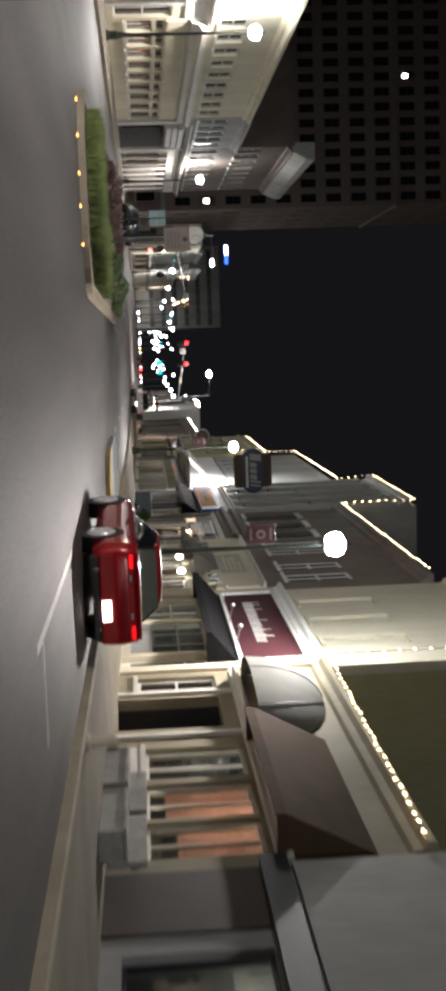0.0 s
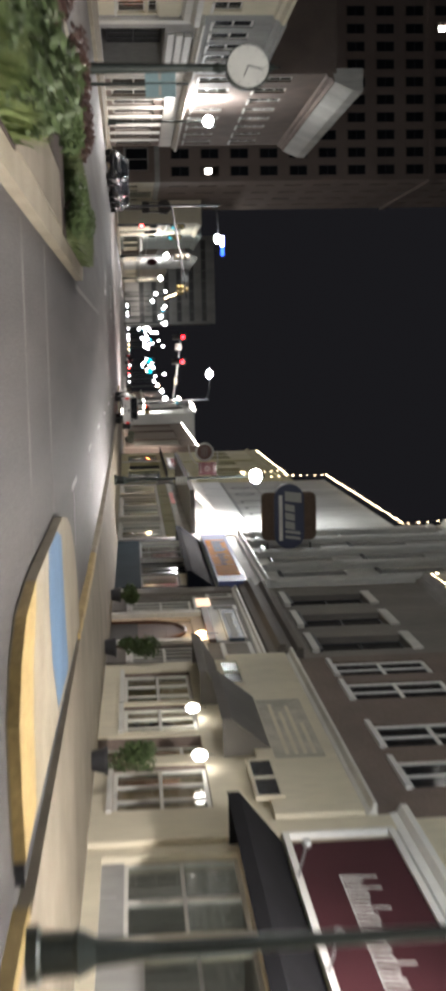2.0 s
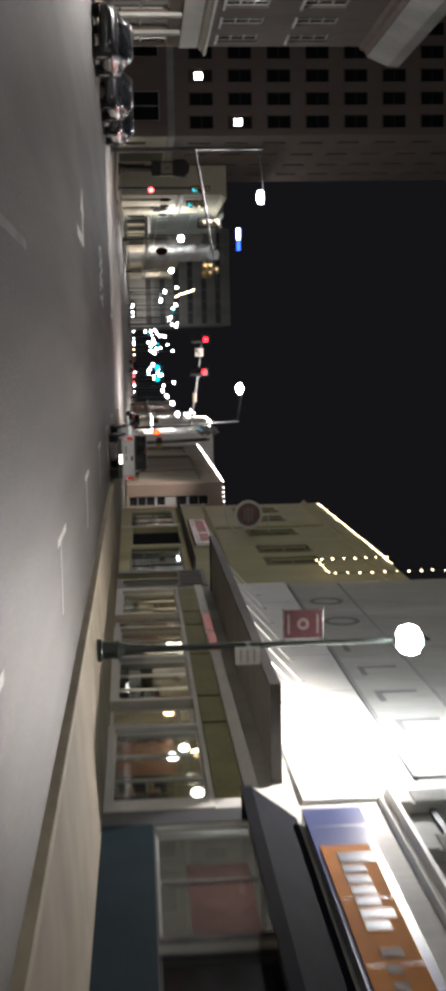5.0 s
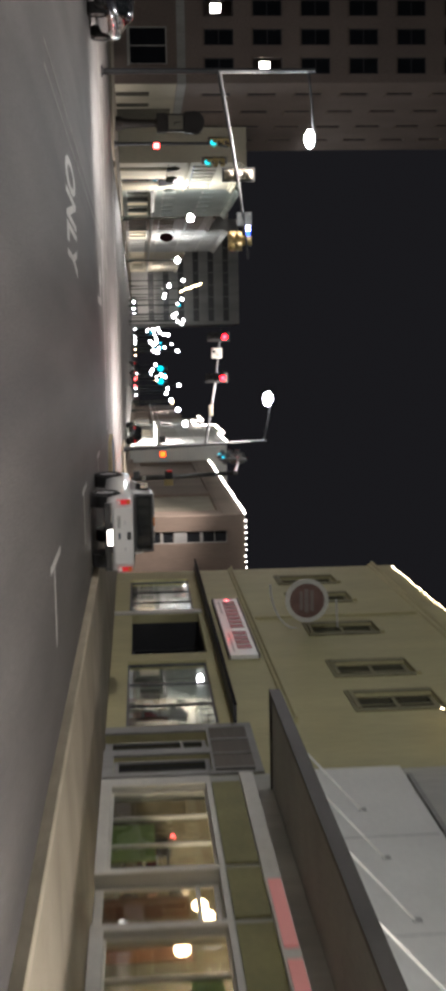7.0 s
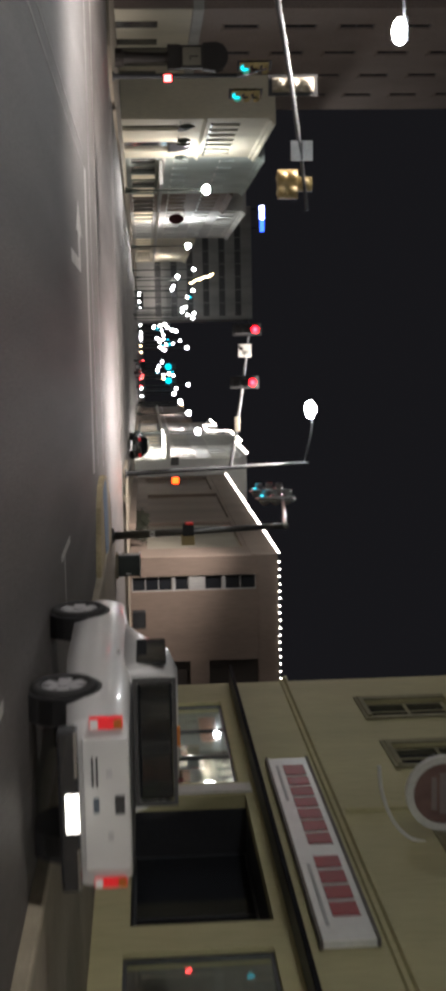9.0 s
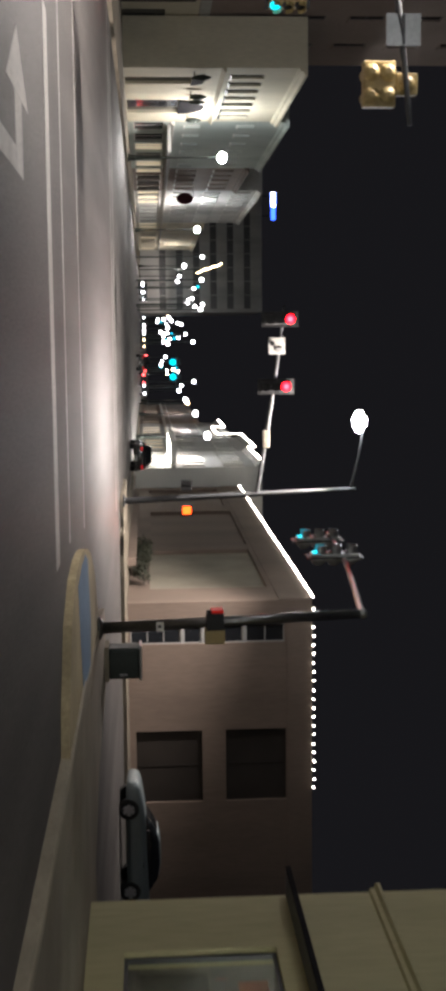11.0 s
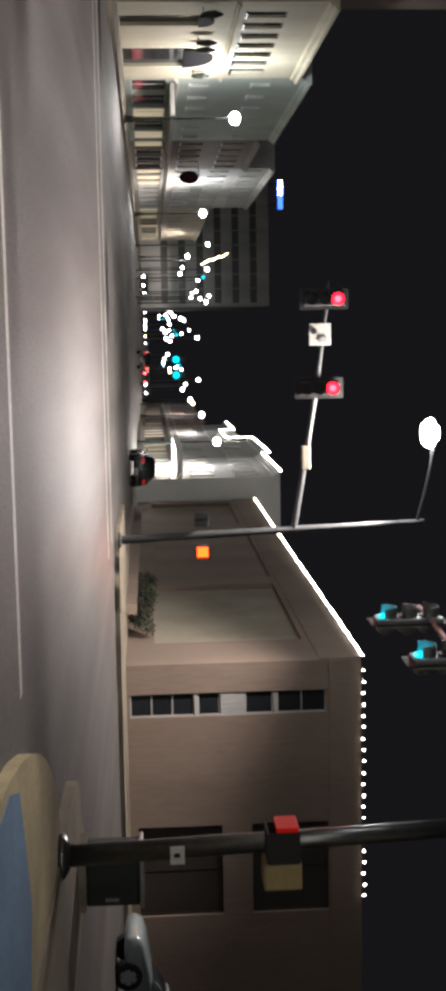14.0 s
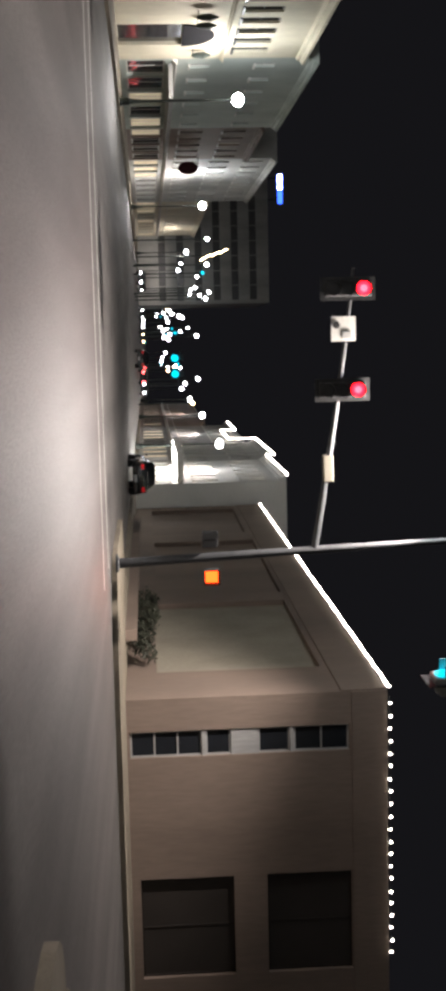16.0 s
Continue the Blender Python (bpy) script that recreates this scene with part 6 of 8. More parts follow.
shell(FL, h, 62.0, 87.5, 14, 9.4, CREAM)

# Grey shop with a wide dark recessed front and white sign strips.
h = house("shop_building", FL, 87.5, 100.5, "grey two-storey shop with a wide dark recessed front")
front = (89.9, 99.0, 0.16, 3.5)
ups = [(88.6 + 2.4 * k, 90.0 + 2.4 * k, 5.9, 8.0) for k in range(5)]
part("wall", pierced(FL, 87.5, 100.5, 0.0, 9.5, [front] + ups), GREY, h)
part("recess_side", FL.boxes((89.6, 89.895, 0.302, 1.8, 0.16, 3.8)), GREY, h)
part("recess_side", FL.boxes((99.005, 99.3, 0.302, 1.8, 0.16, 3.8)), GREY, h)
part("recess_ceiling", FL.boxes((89.9, 99.0, 0.302, 1.5, 3.52, 3.8)), GREY, h)
for k in range(4):
    window(FL, h, 89.9 + 2.275 * k, 92.17 + 2.275 * k, 0.3, 3.5, 2 if k != 2 else 1, 2, DARK, DARKGLASS, 1.5, 0.09, False, "shop_window")
for k, z in enumerate((3.66, 4.1, 4.54)):
    part("sign_strip", FL.boxes((90.8, 98.7, -0.12 - 0.06 * k, -0.004, z, z + 0.36)), WHITE, h, "white sign strip")
for u in (88.2, 99.7):
    part("pier", FL.boxes((u - 0.35, u + 0.35, -0.16, -0.003, 0.15, 4.9)), TRIM, h, "pale pier beside the shop front")
for a, b, z0, zz in ups:
    window(FL, h, a, b, z0, zz, 1, 2, WHITE, DARKGLASS, 0.08, 0.12)
cornice(FL, h, 87.5, 100.5, 5.05, 0.35, 0.5, TRIM)
cornice(FL, h, 87.5, 100.5, 8.9, 0.6, 0.5, GREY)
shell(FL, h, 87.5, 100.5, 14, 9.5, GREY)
hl = left_shop(100.5, 126.0, 14.2, BROWN, "brown three-storey building with heavy pale cornice", (5.9, 9.6), 5)
part("roof_cornice", FL.profile([(0.0, 14.0), (-0.5, 14.1), (-1.0, 15.2), (-1.05, 15.8), (0.3, 15.8), (0.3, 14.21), (0.0, 14.21)], 100.4, 126.2), STONE, hl, "heavy pale grey roof cornice")
for u, z in ((103.0, 1.9), (109.5, 2.2), (116.0, 1.8), (121.0, 2.3)):
    pendant(FL.p(u, 1.0, z), G_WHITE, "small white lamp in a shop across the street", 0.5, 0.13)

# ---- further buildings on the left ----
h = house("street_building", FL, 186.0, 203.0, "cream stone building with arched entrances")
arch = [(188.4, 190.4, 0.16, 4.2), (195.2, 199.6, 0.16, 3.6)]
ups = [(187.8 + 2.1 * k, 188.9 + 2.1 * k, 6.6, 8.6) for k in range(7)]
part("wall", pierced(FL, 186.0, 203.0, 0.0, 10.9, arch + ups), CREAM, h)
for a, b, z0, z1 in ups:
    window(FL, h, a, b, z0, z1, 1, 2, DARK, DARKGLASS, 0.14, 0.08)
for a, b, z0, z1 in arch:
    part("door_pane", FL.boxes((a, b, 0.2, 0.24, z0, z1)), DARKGLASS, h)
    bm = bmesh.new()
    c, r = (a + b) / 2, (b - a) / 2
    pts = [(c + r * math.cos(radians(v)), z1 + r * 0.8 * math.sin(radians(v))) for v in range(0, 181, 15)]
    lo, hi = [bm.verts.new(FL.p(u, -0.02, z)) for u, z in pts], [bm.verts.new(FL.p(u, -0.1, z)) for u, z in pts]
    for k in range(len(pts)):
        bm.faces.new((lo[k], lo[(k + 1) % len(pts)], hi[(k + 1) % len(pts)], hi[k]))
    bm.faces.new(lo)
    bm.faces.new(hi[::-1])
    part("arch_hood", bm, BLACKAWN, h, "dark round-headed canopy")
for u in (186.9, 192.6, 194.2, 200.6):
    bm = bmesh.new()
    lathe(bm, FL.p(u, -0.35, 4.2), [(0.06, 0), (0.16, 0.25), (0.2, 0.7), (0.1, 0.95), (0.04, 1.1)], 10)
    tube(bm, FL.p(u, 0.0, 4.3), FL.p(u, -0.35, 4.3), 0.03, n=6)
    part("wall_lantern", bm, DARKMETAL, h)
cornice(FL, h, 186.0, 203.0, 10.4, 0.5, 0.4, CREAM)
cornice(FL, h, 186.0, 203.0, 5.9, 0.25, 0.25, CREAM)
shell(FL, h, 186.0, 203.0, 2.9, 10.9, CREAM)
plain_house(FL, 203.0, 226.0, 11.8, 16, GREENGREY, 6, 2, "pale green-grey building with a canopy", seed=8, lit=0.08, win=(1.0, 1.2))
plain_house(FL, 226.0, 242.0, 10.8, 16, BROWN, 5, 2, "brown brick building further along", seed=9, lit=0.1)
plain_house(FL, 242.0, 275.0, 13.5, 16, STONE, 9, 3, "pale stone building further along", seed=10, lit=0.1)
plain_house(FL, 275.0, 320.0, 9.0, 16, CREAM, 10, 1, "low cream building far along the street", seed=11, lit=0.3)
p = thing("canopy", (-15.8, 214, 3.0), "flat pale canopy over the far pavement", "canopy")
part("deck", FL.boxes((204.0, 225.0, -2.0, -0.01, 3.0, 3.25)), GREY, p)

s = thing("oval_sign", (-16.8, 238.8, 5.3), "dark red oval sign on a bracket over the far pavement", "sign", group="shop signs")
bm = bmesh.new()
prism(bm, [(-15.6 + 0.55 * math.cos(radians(a)), 5.3 + 0.85 * math.sin(radians(a))) for a in range(0, 360, 15)], 1, 238.75, 238.87)
part("face", bm, MAROON, s)
bm = bmesh.new()
tube(bm, (-16.8, 238.8, 6.2), (-15.6, 238.8, 6.2), 0.04, n=6)
part("bracket", bm, DARKMETAL, s)

# Street clock on a thick dark post before the hotel.
t = thing("street_clock", (-16.8, 168.3, 0.15), "dark street clock with pale square face on a thick post", "street clock")
bm = bmesh.new()
lathe(bm, (-16.8, 168.3, 0.15), [(0.5, 0), (0.5, 0.35), (0.36, 0.5), (0.3, 0.9), (0.26, 2.7), (0.34, 2.85), (0.34, 3.0)], 14)
part("post", bm, BROWNSTEEL, t)
part("plinth", boxes((-17.45, -16.15, 168.0, 168.6, 3.005, 3.75, 0.06)), BROWNSTEEL, t)
part("case", boxes((-17.4, -16.2, 168.02, 168.58, 3.755, 4.95, 0.03)), BROWNSTEEL, t)
f = part("face", boxes((-17.28, -16.32, 168.0, 168.018, 3.85, 4.85)), INFILL, t, "pale square clock face")
part("clock_hand", boxes((-16.83, -16.77, 167.985, 167.998, 4.3, 4.7), (-16.83, -16.6, 167.985, 167.998, 4.24, 4.298)), BROWNSTEEL, f)
bm = bmesh.new()
prism(bm, [(-17.5, 4.955), (-16.1, 4.955), (-16.05, 5.6)] + [(-16.8 + 0.75 * math.cos(radians(a)), 5.6 + 0.75 * math.sin(radians(a))) for a in range(15, 180, 15)] + [(-17.55, 5.6)], 1, 167.95, 168.65)
part("crown", bm, BROWNSTEEL, t, "dark round-topped crown")
for x in (-17.5, -16.1):
    bm = bmesh.new()
    lathe(bm, (x, 168.3, 5.6), [(0.1, 0), (0.14, 0.1), (0.05, 0.3), (0.02, 0.5)], 8)
    part("finial", bm, BROWNSTEEL, t)


# Slab block far down the street, with window bands.
t = thing("slab_block", (-18, 372, 0), "pale office block with bands of windows far down the street", "building", group="street buildings")
FB = Face("south", 360.0)
bands = [(-30.0, -8.2, 3.9 + 3.4 * k, 5.2 + 3.4 * k) for k in range(6)]
part("wall", pierced(FB, -31, -7.5, 0, 24.5, bands), STONE, t)
for row in ((-31, -30.7, 360.3, 385, 0, 24.5), (-7.8, -7.5, 360.3, 385, 0, 24.5), (-30.7, -7.8, 384.7, 385, 0, 24.5)):
    part("wall", boxes(row), STONE, t)
part("roof", boxes((-30.7, -7.8, 360.3, 384.7, 24.0, 24.3)), ROOF, t)
for a, b, z0, z1 in bands:
    part("window_band", FB.boxes((a, b, 0.2, 0.24, z0, z1)), BANDGLASS, t)
    for k in range(1, 8):
        u = a + (b - a) * k / 8
        part("mullion", FB.boxes((u - 0.06, u + 0.06, 0.05, 0.195, z0, z1)), STONE, t)
s = thing("roof_sign", (-28.4, 360.15, 24.5), "tall blue and white lit sign on the far block", "sign")
for x in (-30.5, -26.6):
    part("post", boxes((x, x + 0.2, 360.1, 360.2, 24.5, 27.4)), DARKMETAL, s)
part("white_panel", boxes((-31.0, -28.3, 359.95, 360.095, 26.5, 27.2)), G_FAR, s)
part("blue_panel", boxes((-28.2, -25.7, 359.95, 360.095, 26.4, 27.3)), G_BLUE, s)
part("blue_rim", boxes((-31.05, -28.25, 359.97, 360.09, 27.21, 27.42), (-31.05, -28.25, 359.97, 360.09, 26.28, 26.49)), G_BLUE, s)
s = thing("zigzag_sign", (-13.0, 310.0, 0.15), "tall lit zigzag sign on a post", "sign")
bm = bmesh.new()
pts = [(-13.9, 310, 13.4), (-13.3, 310, 12.3), (-13.5, 310, 12.2), (-12.9, 310, 11.0), (-13.1, 310, 10.9), (-12.3, 310, 9.4)]
for a, b in zip(pts, pts[1:]):
    tube(bm, a, b, 0.11, n=6)
part("neon", bm, G_BULB, s)
part("post", boxes((-13.1, -12.9, 310.2, 310.4, 0.15, 12.6)), DARKMETAL, s)

# ---- street lamps and signals ----
def post_lamp(x, y, z, label, watts=0.0, far=False, cone=172.0):
    """A post with a base, a collar and a bright luminaire on top."""
    g = pave_z(x, y) if x > 0 and y < 133 else 0.15
    t = thing("street_lamp", (x, y, g), label, "street lamp", group="street lamps")
    bm = bmesh.new()
    lathe(bm, (x, y, g), [(0.26, 0), (0.26, 0.1), (0.21, 0.14), (0.2, 0.42), (0.22, 0.46), (0.14, 0.62), (0.1, 1.1), (0.085, 1.2)], 16)
    part("base", bm, DARKMETAL, t)
    bm = bmesh.new()
    tube(bm, (x, y, 1.3), (x, y, z - 0.35), 0.085, 0.055, n=12)
    part("post", bm, DARKMETAL, t)
    bm = bmesh.new()
    lathe(bm, (x, y, z - 0.35), [(0.07, 0), (0.15, 0.08), (0.16, 0.12)], 12)
    part("collar", bm, DARKMETAL, t)
    bm = bmesh.new()
    # Globe drawn oversized, so that its shape stands in for glare.
    lathe(bm, (x, y, z - 0.22), [(0.14, -0.06), (0.3, 0.06), (0.36, 0.26), (0.3, 0.42), (0.16, 0.5)], 14)
    lens = part("luminaire", bm, G_FAR if far else G_LAMP, t, "bright white globe", True)
    lens.visible_shadow = False
    bm = bmesh.new()
    lathe(bm, (x, y, z + 0.285), [(0.17, 0), (0.18, 0.04), (0.05, 0.14), (0.02, 0.22)], 12)
    part("cap", bm, DARKMETAL, t)
    if watts:
        down_lamp("street_lamp_light", (x, y, z), watts, cone=cone)
    return t


# The lamp at y -2 is unseen, added behind to light the red car.
for x, y, z, w in ((6.3, -2.0, 7.6, 220), (5.08, 35.4, 6.6, 1350), (6.15, 86.4, 7.4, 1400)):
    post_lamp(x, y, z, "dark post lamp with bright white globe on the pavement", w)
# The lamp at y 16 is unseen, added to brighten road and shops.
for x, y, z, w, c in ((-15.2, 16.0, 7.0, 2600, 158), (-15.4, 59.3, 7.1, 1400, 172), (-15.4, 107.9, 6.8, 1000, 172)):
    post_lamp(x, y, z, "dark post lamp with bright white globe across the street", w, cone=c)
for x, y, z in ((-13.6, 198.5, 6.6), (-13.6, 250.3, 7.0)):
    post_lamp(x, y, z, "dark post lamp with bright white globe far along the street", 800)
for x, y, z in ((-13.4, 308.0, 7.3), (-13.4, 352.0, 7.3), (7.4, 224.0, 6.6), (7.4, 262.0, 7.0), (7.4, 300.0, 7.0), (7.4, 340.0, 7.0)):
    post_lamp(x, y, z, "post lamp far down the street", 700 if y < 300 else 500, far=True)


def signal_head(parent, at, turn, lit=None, lens_on=0, shell_mat=SIGNALYELLOW, horizontal=False):
    """Three lenses in a housing with hoods; turn 0 faces back along the street."""
    m = Matrix.Translation(at) @ Matrix.Rotation(radians(turn), 4, "Z")
    if horizontal:
        m = m @ Matrix.Rotation(radians(90), 4, "Y")

    def put(bm):
        bmesh.ops.transform(bm, matrix=m, verts=bm.verts[:])
        return bm

    hd = part("signal_head", put(boxes((-0.21, 0.21, -0.1, 0.12, -0.64, 0.64, 0.03))), shell_mat, parent)
    part("back_plate", put(boxes((-0.32, 0.32, 0.0, 0.02, -0.76, -0.642), (-0.32, 0.32, 0.0, 0.02, 0.642, 0.76), (-0.32, -0.212, 0.0, 0.02, -0.64, 0.64), (0.212, 0.32, 0.0, 0.02, -0.64, 0.64))), SIGNALBLACK, hd)
    for k in range(3):
        z = 0.42 - 0.42 * k
        bm = bmesh.new()
        tube(bm, (0, -0.1, z), (0, -0.125, z), 0.19, 0.185, n=16)
        part("lens", put(bm), lit if (lit and k == lens_on) else SIGNALBLACK, hd)
        # Pinkish disc paints the overbright centre; the lens is oversized for bloom.
        if lit is G_RED and k == lens_on:
            bm = bmesh.new()
            tube(bm, (0, -0.126, z), (0, -0.14, z), 0.1, 0.08, n=16)
            part("glare_core", put(bm), G_REDCORE, hd)
        bm = bmesh.new()
        n = 14
        for r in (0,):
            a = [[Vector((q * math.cos(radians(-20 + 220 * i / n)), yy, z + q * math.sin(radians(-20 + 220 * i / n)))) for i in range(n + 1)] for q, yy in ((0.205, -0.101), (0.205, -0.3), (0.194, -0.3), (0.194, -0.101))]
            vs = [[bm.verts.new(p) for p in ring] for ring in a]
            for s, e in zip(vs, vs[1:] + vs[:1]):
                for i in range(n):
                    bm.faces.new((s[i], s[i + 1], e[i + 1], e[i]))
        part("hood", put(bm), shell_mat, hd)
        bm = bmesh.new()
        tube(bm, (0, 0.121, z), (0, 0.2, z), 0.19, 0.17, n=16)
        tube(bm, (0, 0.2, z), (0, 0.27, z), 0.165, 0.07, n=16)
        part("lens_housing", put(bm), shell_mat, hd)
    return hd


def cluster_head(parent, at):
    """Five lenses, one over two pairs, in a housing seen from behind."""
    x, y, z = at
    hd = part("signal_head", boxes((x - 0.44, x + 0.44, y - 0.1, y + 0.12, z - 0.62, z + 0.02, 0.03)), SIGNALYELLOW, parent, "five-lens cluster signal seen from behind")
    part("top_section", boxes((x - 0.21, x + 0.21, y - 0.1, y + 0.12, z + 0.024, z + 0.46, 0.03)), SIGNALYELLOW, hd)
    for dx, dz in ((-0.22, -0.46), (0.22, -0.46), (-0.22, -0.14), (0.22, -0.14), (0.0, 0.24)):
        bm = bmesh.new()
        tube(bm, (x + dx, y - 0.101, z + dz), (x + dx, y - 0.17, z + dz), 0.17, 0.15, n=16)
        tube(bm, (x + dx, y - 0.17, z + dz), (x + dx, y - 0.23, z + dz), 0.145, 0.06, n=16)
        part("lens_housing", bm, SIGNALYELLOW, hd)
        bm = bmesh.new()
        tube(bm, (x + dx, y + 0.121, z + dz), (x + dx, y + 0.32, z + dz), 0.17, 0.165, n=16)
        part("hood", bm, SIGNALYELLOW, hd)
    return hd


def ped_signal(parent, at, turn, lit, shell_mat=SIGNALBLACK):
    m = Matrix.Translation(at) @ Matrix.Rotation(radians(turn), 4, "Z")
    bm = boxes((-0.2, 0.2, -0.12, 0.12, -0.22, 0.22, 0.02))
    bmesh.ops.transform(bm, matrix=m, verts=bm.verts[:])
    hd = part("walk_signal", bm, shell_mat, parent, "pedestrian signal showing an orange symbol")
    bm = boxes((-0.16, 0.16, -0.132, -0.121, -0.17, 0.17))
    bmesh.ops.transform(bm, matrix=m, verts=bm.verts[:])
    part("lens", bm, lit, hd)
    bm = boxes((-0.21, 0.21, -0.3, -0.121, 0.2, 0.23), (-0.21, -0.18, -0.3, -0.121, -0.2, 0.199), (0.18, 0.21, -0.3, -0.121, -0.2, 0.199))
    bmesh.ops.transform(bm, matrix=m, verts=bm.verts[:])
    part("hood", bm, SIGNALBLACK, hd)
    return hd


def bent_bar(bm, a, b, rise, r0, r1, n=10):
    """One tapered bent bar from a to b."""
    a, b = Vector(a), Vector(b)
    q = (b - a).to_track_quat("Z", "Y").to_matrix()
    rings = []
    for k in range(n + 1):
        f = k / n
        p = a.lerp(b, f) + Vector((0, 0, rise * math.sin(f * math.pi * 0.5) - rise * f))
        w = r0 + (r1 - r0) * f
        rings.append([bm.verts.new(p + q @ Vector((w * math.cos(m * math.tau / 10), w * math.sin(m * math.tau / 10), 0))) for m in range(10)])
    for s, e in zip(rings, rings[1:]):
        for m in range(10):
            bm.faces.new((s[m], s[(m + 1) % 10], e[(m + 1) % 10], e[m]))
    bm.faces.new(rings[0][::-1])
    bm.faces.new(rings[-1])


def pole(bm, x, y, z1, r=0.12, z0=0.15):
    lathe(bm, (x, y, z0), [(r * 1.9, 0), (r * 1.9, 0.06), (r * 1.15, 0.1)], 14)
    tube(bm, (x, y, z0 + 0.1), (x, y, z1), r, r * 0.7, n=14)


# Far corner: mast with two red signals, a sign and a lamp on an arm.
t = thing("traffic_signal", (5.63, 163.6, 0.15), "steel mast arm with two red traffic lights and street lamp", "traffic signal", group="traffic signals")
bm = bmesh.new()
lathe(bm, (5.63, 163.6, 0.15), [(0.26, 0), (0.26, 0.06), (0.16, 0.1)], 14)
tube(bm, (5.63, 163.6, 0.25), (5.28, 163.6, 9.95), 0.14, 0.085, n=14)
part("pole", bm, STEEL, t)
bm = bmesh.new()
bent_bar(bm, (5.45, 163.6, 5.75), (-2.4, 163.6, 6.95), 0.3, 0.1, 0.05)
part("mast_arm", bm, STEEL, t)
signal_head(t, (-1.83, 163.3, 6.74), 0, G_RED, 0, SIGNALBLACK)
signal_head(t, (0.93, 163.3, 6.56), 0, G_RED, 0, SIGNALBLACK)
signal_lamp("signal_light", (-1.83, 162.9, 7.16), 50, (1.0, 0.05, 0.06))
signal_lamp("signal_light", (0.93, 162.9, 6.98), 50, (1.0, 0.05, 0.06))
sg = part("arm_sign", boxes((-1.08, -0.4, 163.4, 163.42, 6.28, 6.96)), TRIM, t, "white square sign with dark dot")
bm = bmesh.new()
tube(bm, (-0.85, 163.398, 6.42), (-0.85, 163.385, 6.42), 0.1, n=14)
part("dot", bm, SIGNALBLACK, sg)
part("symbol_bar", boxes((-0.66, -0.48, 163.386, 163.398, 6.6, 6.84)), LETTERGREY, sg)
part("control_box", boxes((2.75, 3.5, 163.42, 163.68, 6.02, 6.3, 0.03)), INFILL, t, "pale tan box hung on the arm")
bm = bmesh.new()
bent_bar(bm, (5.29, 163.6, 9.75), (2.7, 163.05, 10.14), 0.3, 0.06, 0.04)
part("lamp_arm", bm, STEEL, t)
bm = ball(bmesh.new(), (0, 0, 0), 1.0, 1.0, 3)
bmesh.ops.transform(bm, matrix=Matrix.Translation((2.42, 163.0, 10.16)) @ Matrix.Diagonal((0.5, 0.24, 0.13, 1)), verts=bm.verts[:])
part("lamp_head", bm, STEEL, t, "", True)
# Lens swollen beyond a street lamp's own size to suggest its glare.
bm = ball(bmesh.new(), (0, 0, 0), 1.0, 1.0, 3)
bmesh.ops.transform(bm, matrix=Matrix.Translation((2.4, 163.0, 10.02)) @ Matrix.Diagonal((0.46, 0.3, 0.3, 1)), verts=bm.verts[:])
q = part("lamp_lens", bm, G_LAMP, t, "very bright white lens", True)
q.visible_shadow = False
ped_signal(t, (6.0, 163.2, 2.8), 0, G_ORANGE)
ped_signal(t, (5.12, 163.6, 2.8), -90, SIGNALBLACK)
signal_lamp("walk_light", (6.0, 162.85, 2.8), 60, (1.0, 0.16, 0.03))
down_lamp("street_lamp_light", (2.4, 163.0, 9.68), 3700, LAMP_COOL, 0.25, 150)

# Near right corner: pole with a walk signal and two heads on an arm along the crossing.
t = thing("traffic_signal", (5.16, 138.4, 0.15), "galvanised steel signal pole with walk signal at the crossing", "traffic signal", group="traffic signals")
bm = bmesh.new()
lathe(bm, (5.16, 138.4, 0.12), [(0.25, 0), (0.25, 0.06), (0.15, 0.12)], 16)
tube(bm, (5.16, 138.4, 0.24), (4.98, 138.4, 5.78), 0.125, 0.095, n=18)
part("pole", bm, POLEMETAL, t, "", True)
bm = bmesh.new()
ball(bm, (4.98, 138.4, 5.8), 0.12, 1.0, 2)
part("elbow", bm, METAL, t)
bm = bmesh.new()
bent_bar(bm, (4.98, 138.42, 5.78), (4.95, 149.6, 6.7), 0.62, 0.085, 0.05)
part("mast_arm", bm, METAL, t)
signal_head(t, (4.9, 145.2, 6.22), -88, G_CYAN, 2, METAL)
signal_head(t, (5.0, 148.6, 6.24), -88, G_CYAN, 2, METAL)
for y in (145.2, 148.6):
    part("bracket", boxes((4.95, 5.02, y - 0.04, y + 0.04, 6.5, 6.95)), METAL, t)
part("button_plate", boxes((5.0, 5.2, 138.14, 138.16, 1.36, 1.52)), SIGNWHITE, t, "small white button notice")
part("notice_mark", boxes((5.07, 5.12, 138.132, 138.139, 1.4, 1.47)), SIGNALBLACK, t)
ws = part("walk_signal", boxes((5.16, 5.46, 137.92, 138.28, 2.38, 2.8, 0.025)), SIGNALYELLOW, t, "yellow walk signal housing")
part("hood", boxes((4.8, 5.158, 137.92, 137.94, 2.42, 2.78), (4.8, 5.158, 138.26, 138.28, 2.42, 2.78), (4.8, 5.158, 137.942, 138.258, 2.76, 2.78), (4.8, 5.158, 137.942, 138.258, 2.42, 2.44)), SIGNALBLACK, ws, "black square hood")
part("lens", boxes((5.13, 5.158, 137.945, 138.255, 2.445, 2.755)), G_WALKRED, ws, "lit red symbol")
# Glowing slab stands for the lens light on the hood's inner faces.
part("visor_glow", boxes((4.74, 4.798, 137.92, 138.28, 2.52, 2.77, 0.01)), G_WALKRED, ws, "visor end with red glow added to its material")
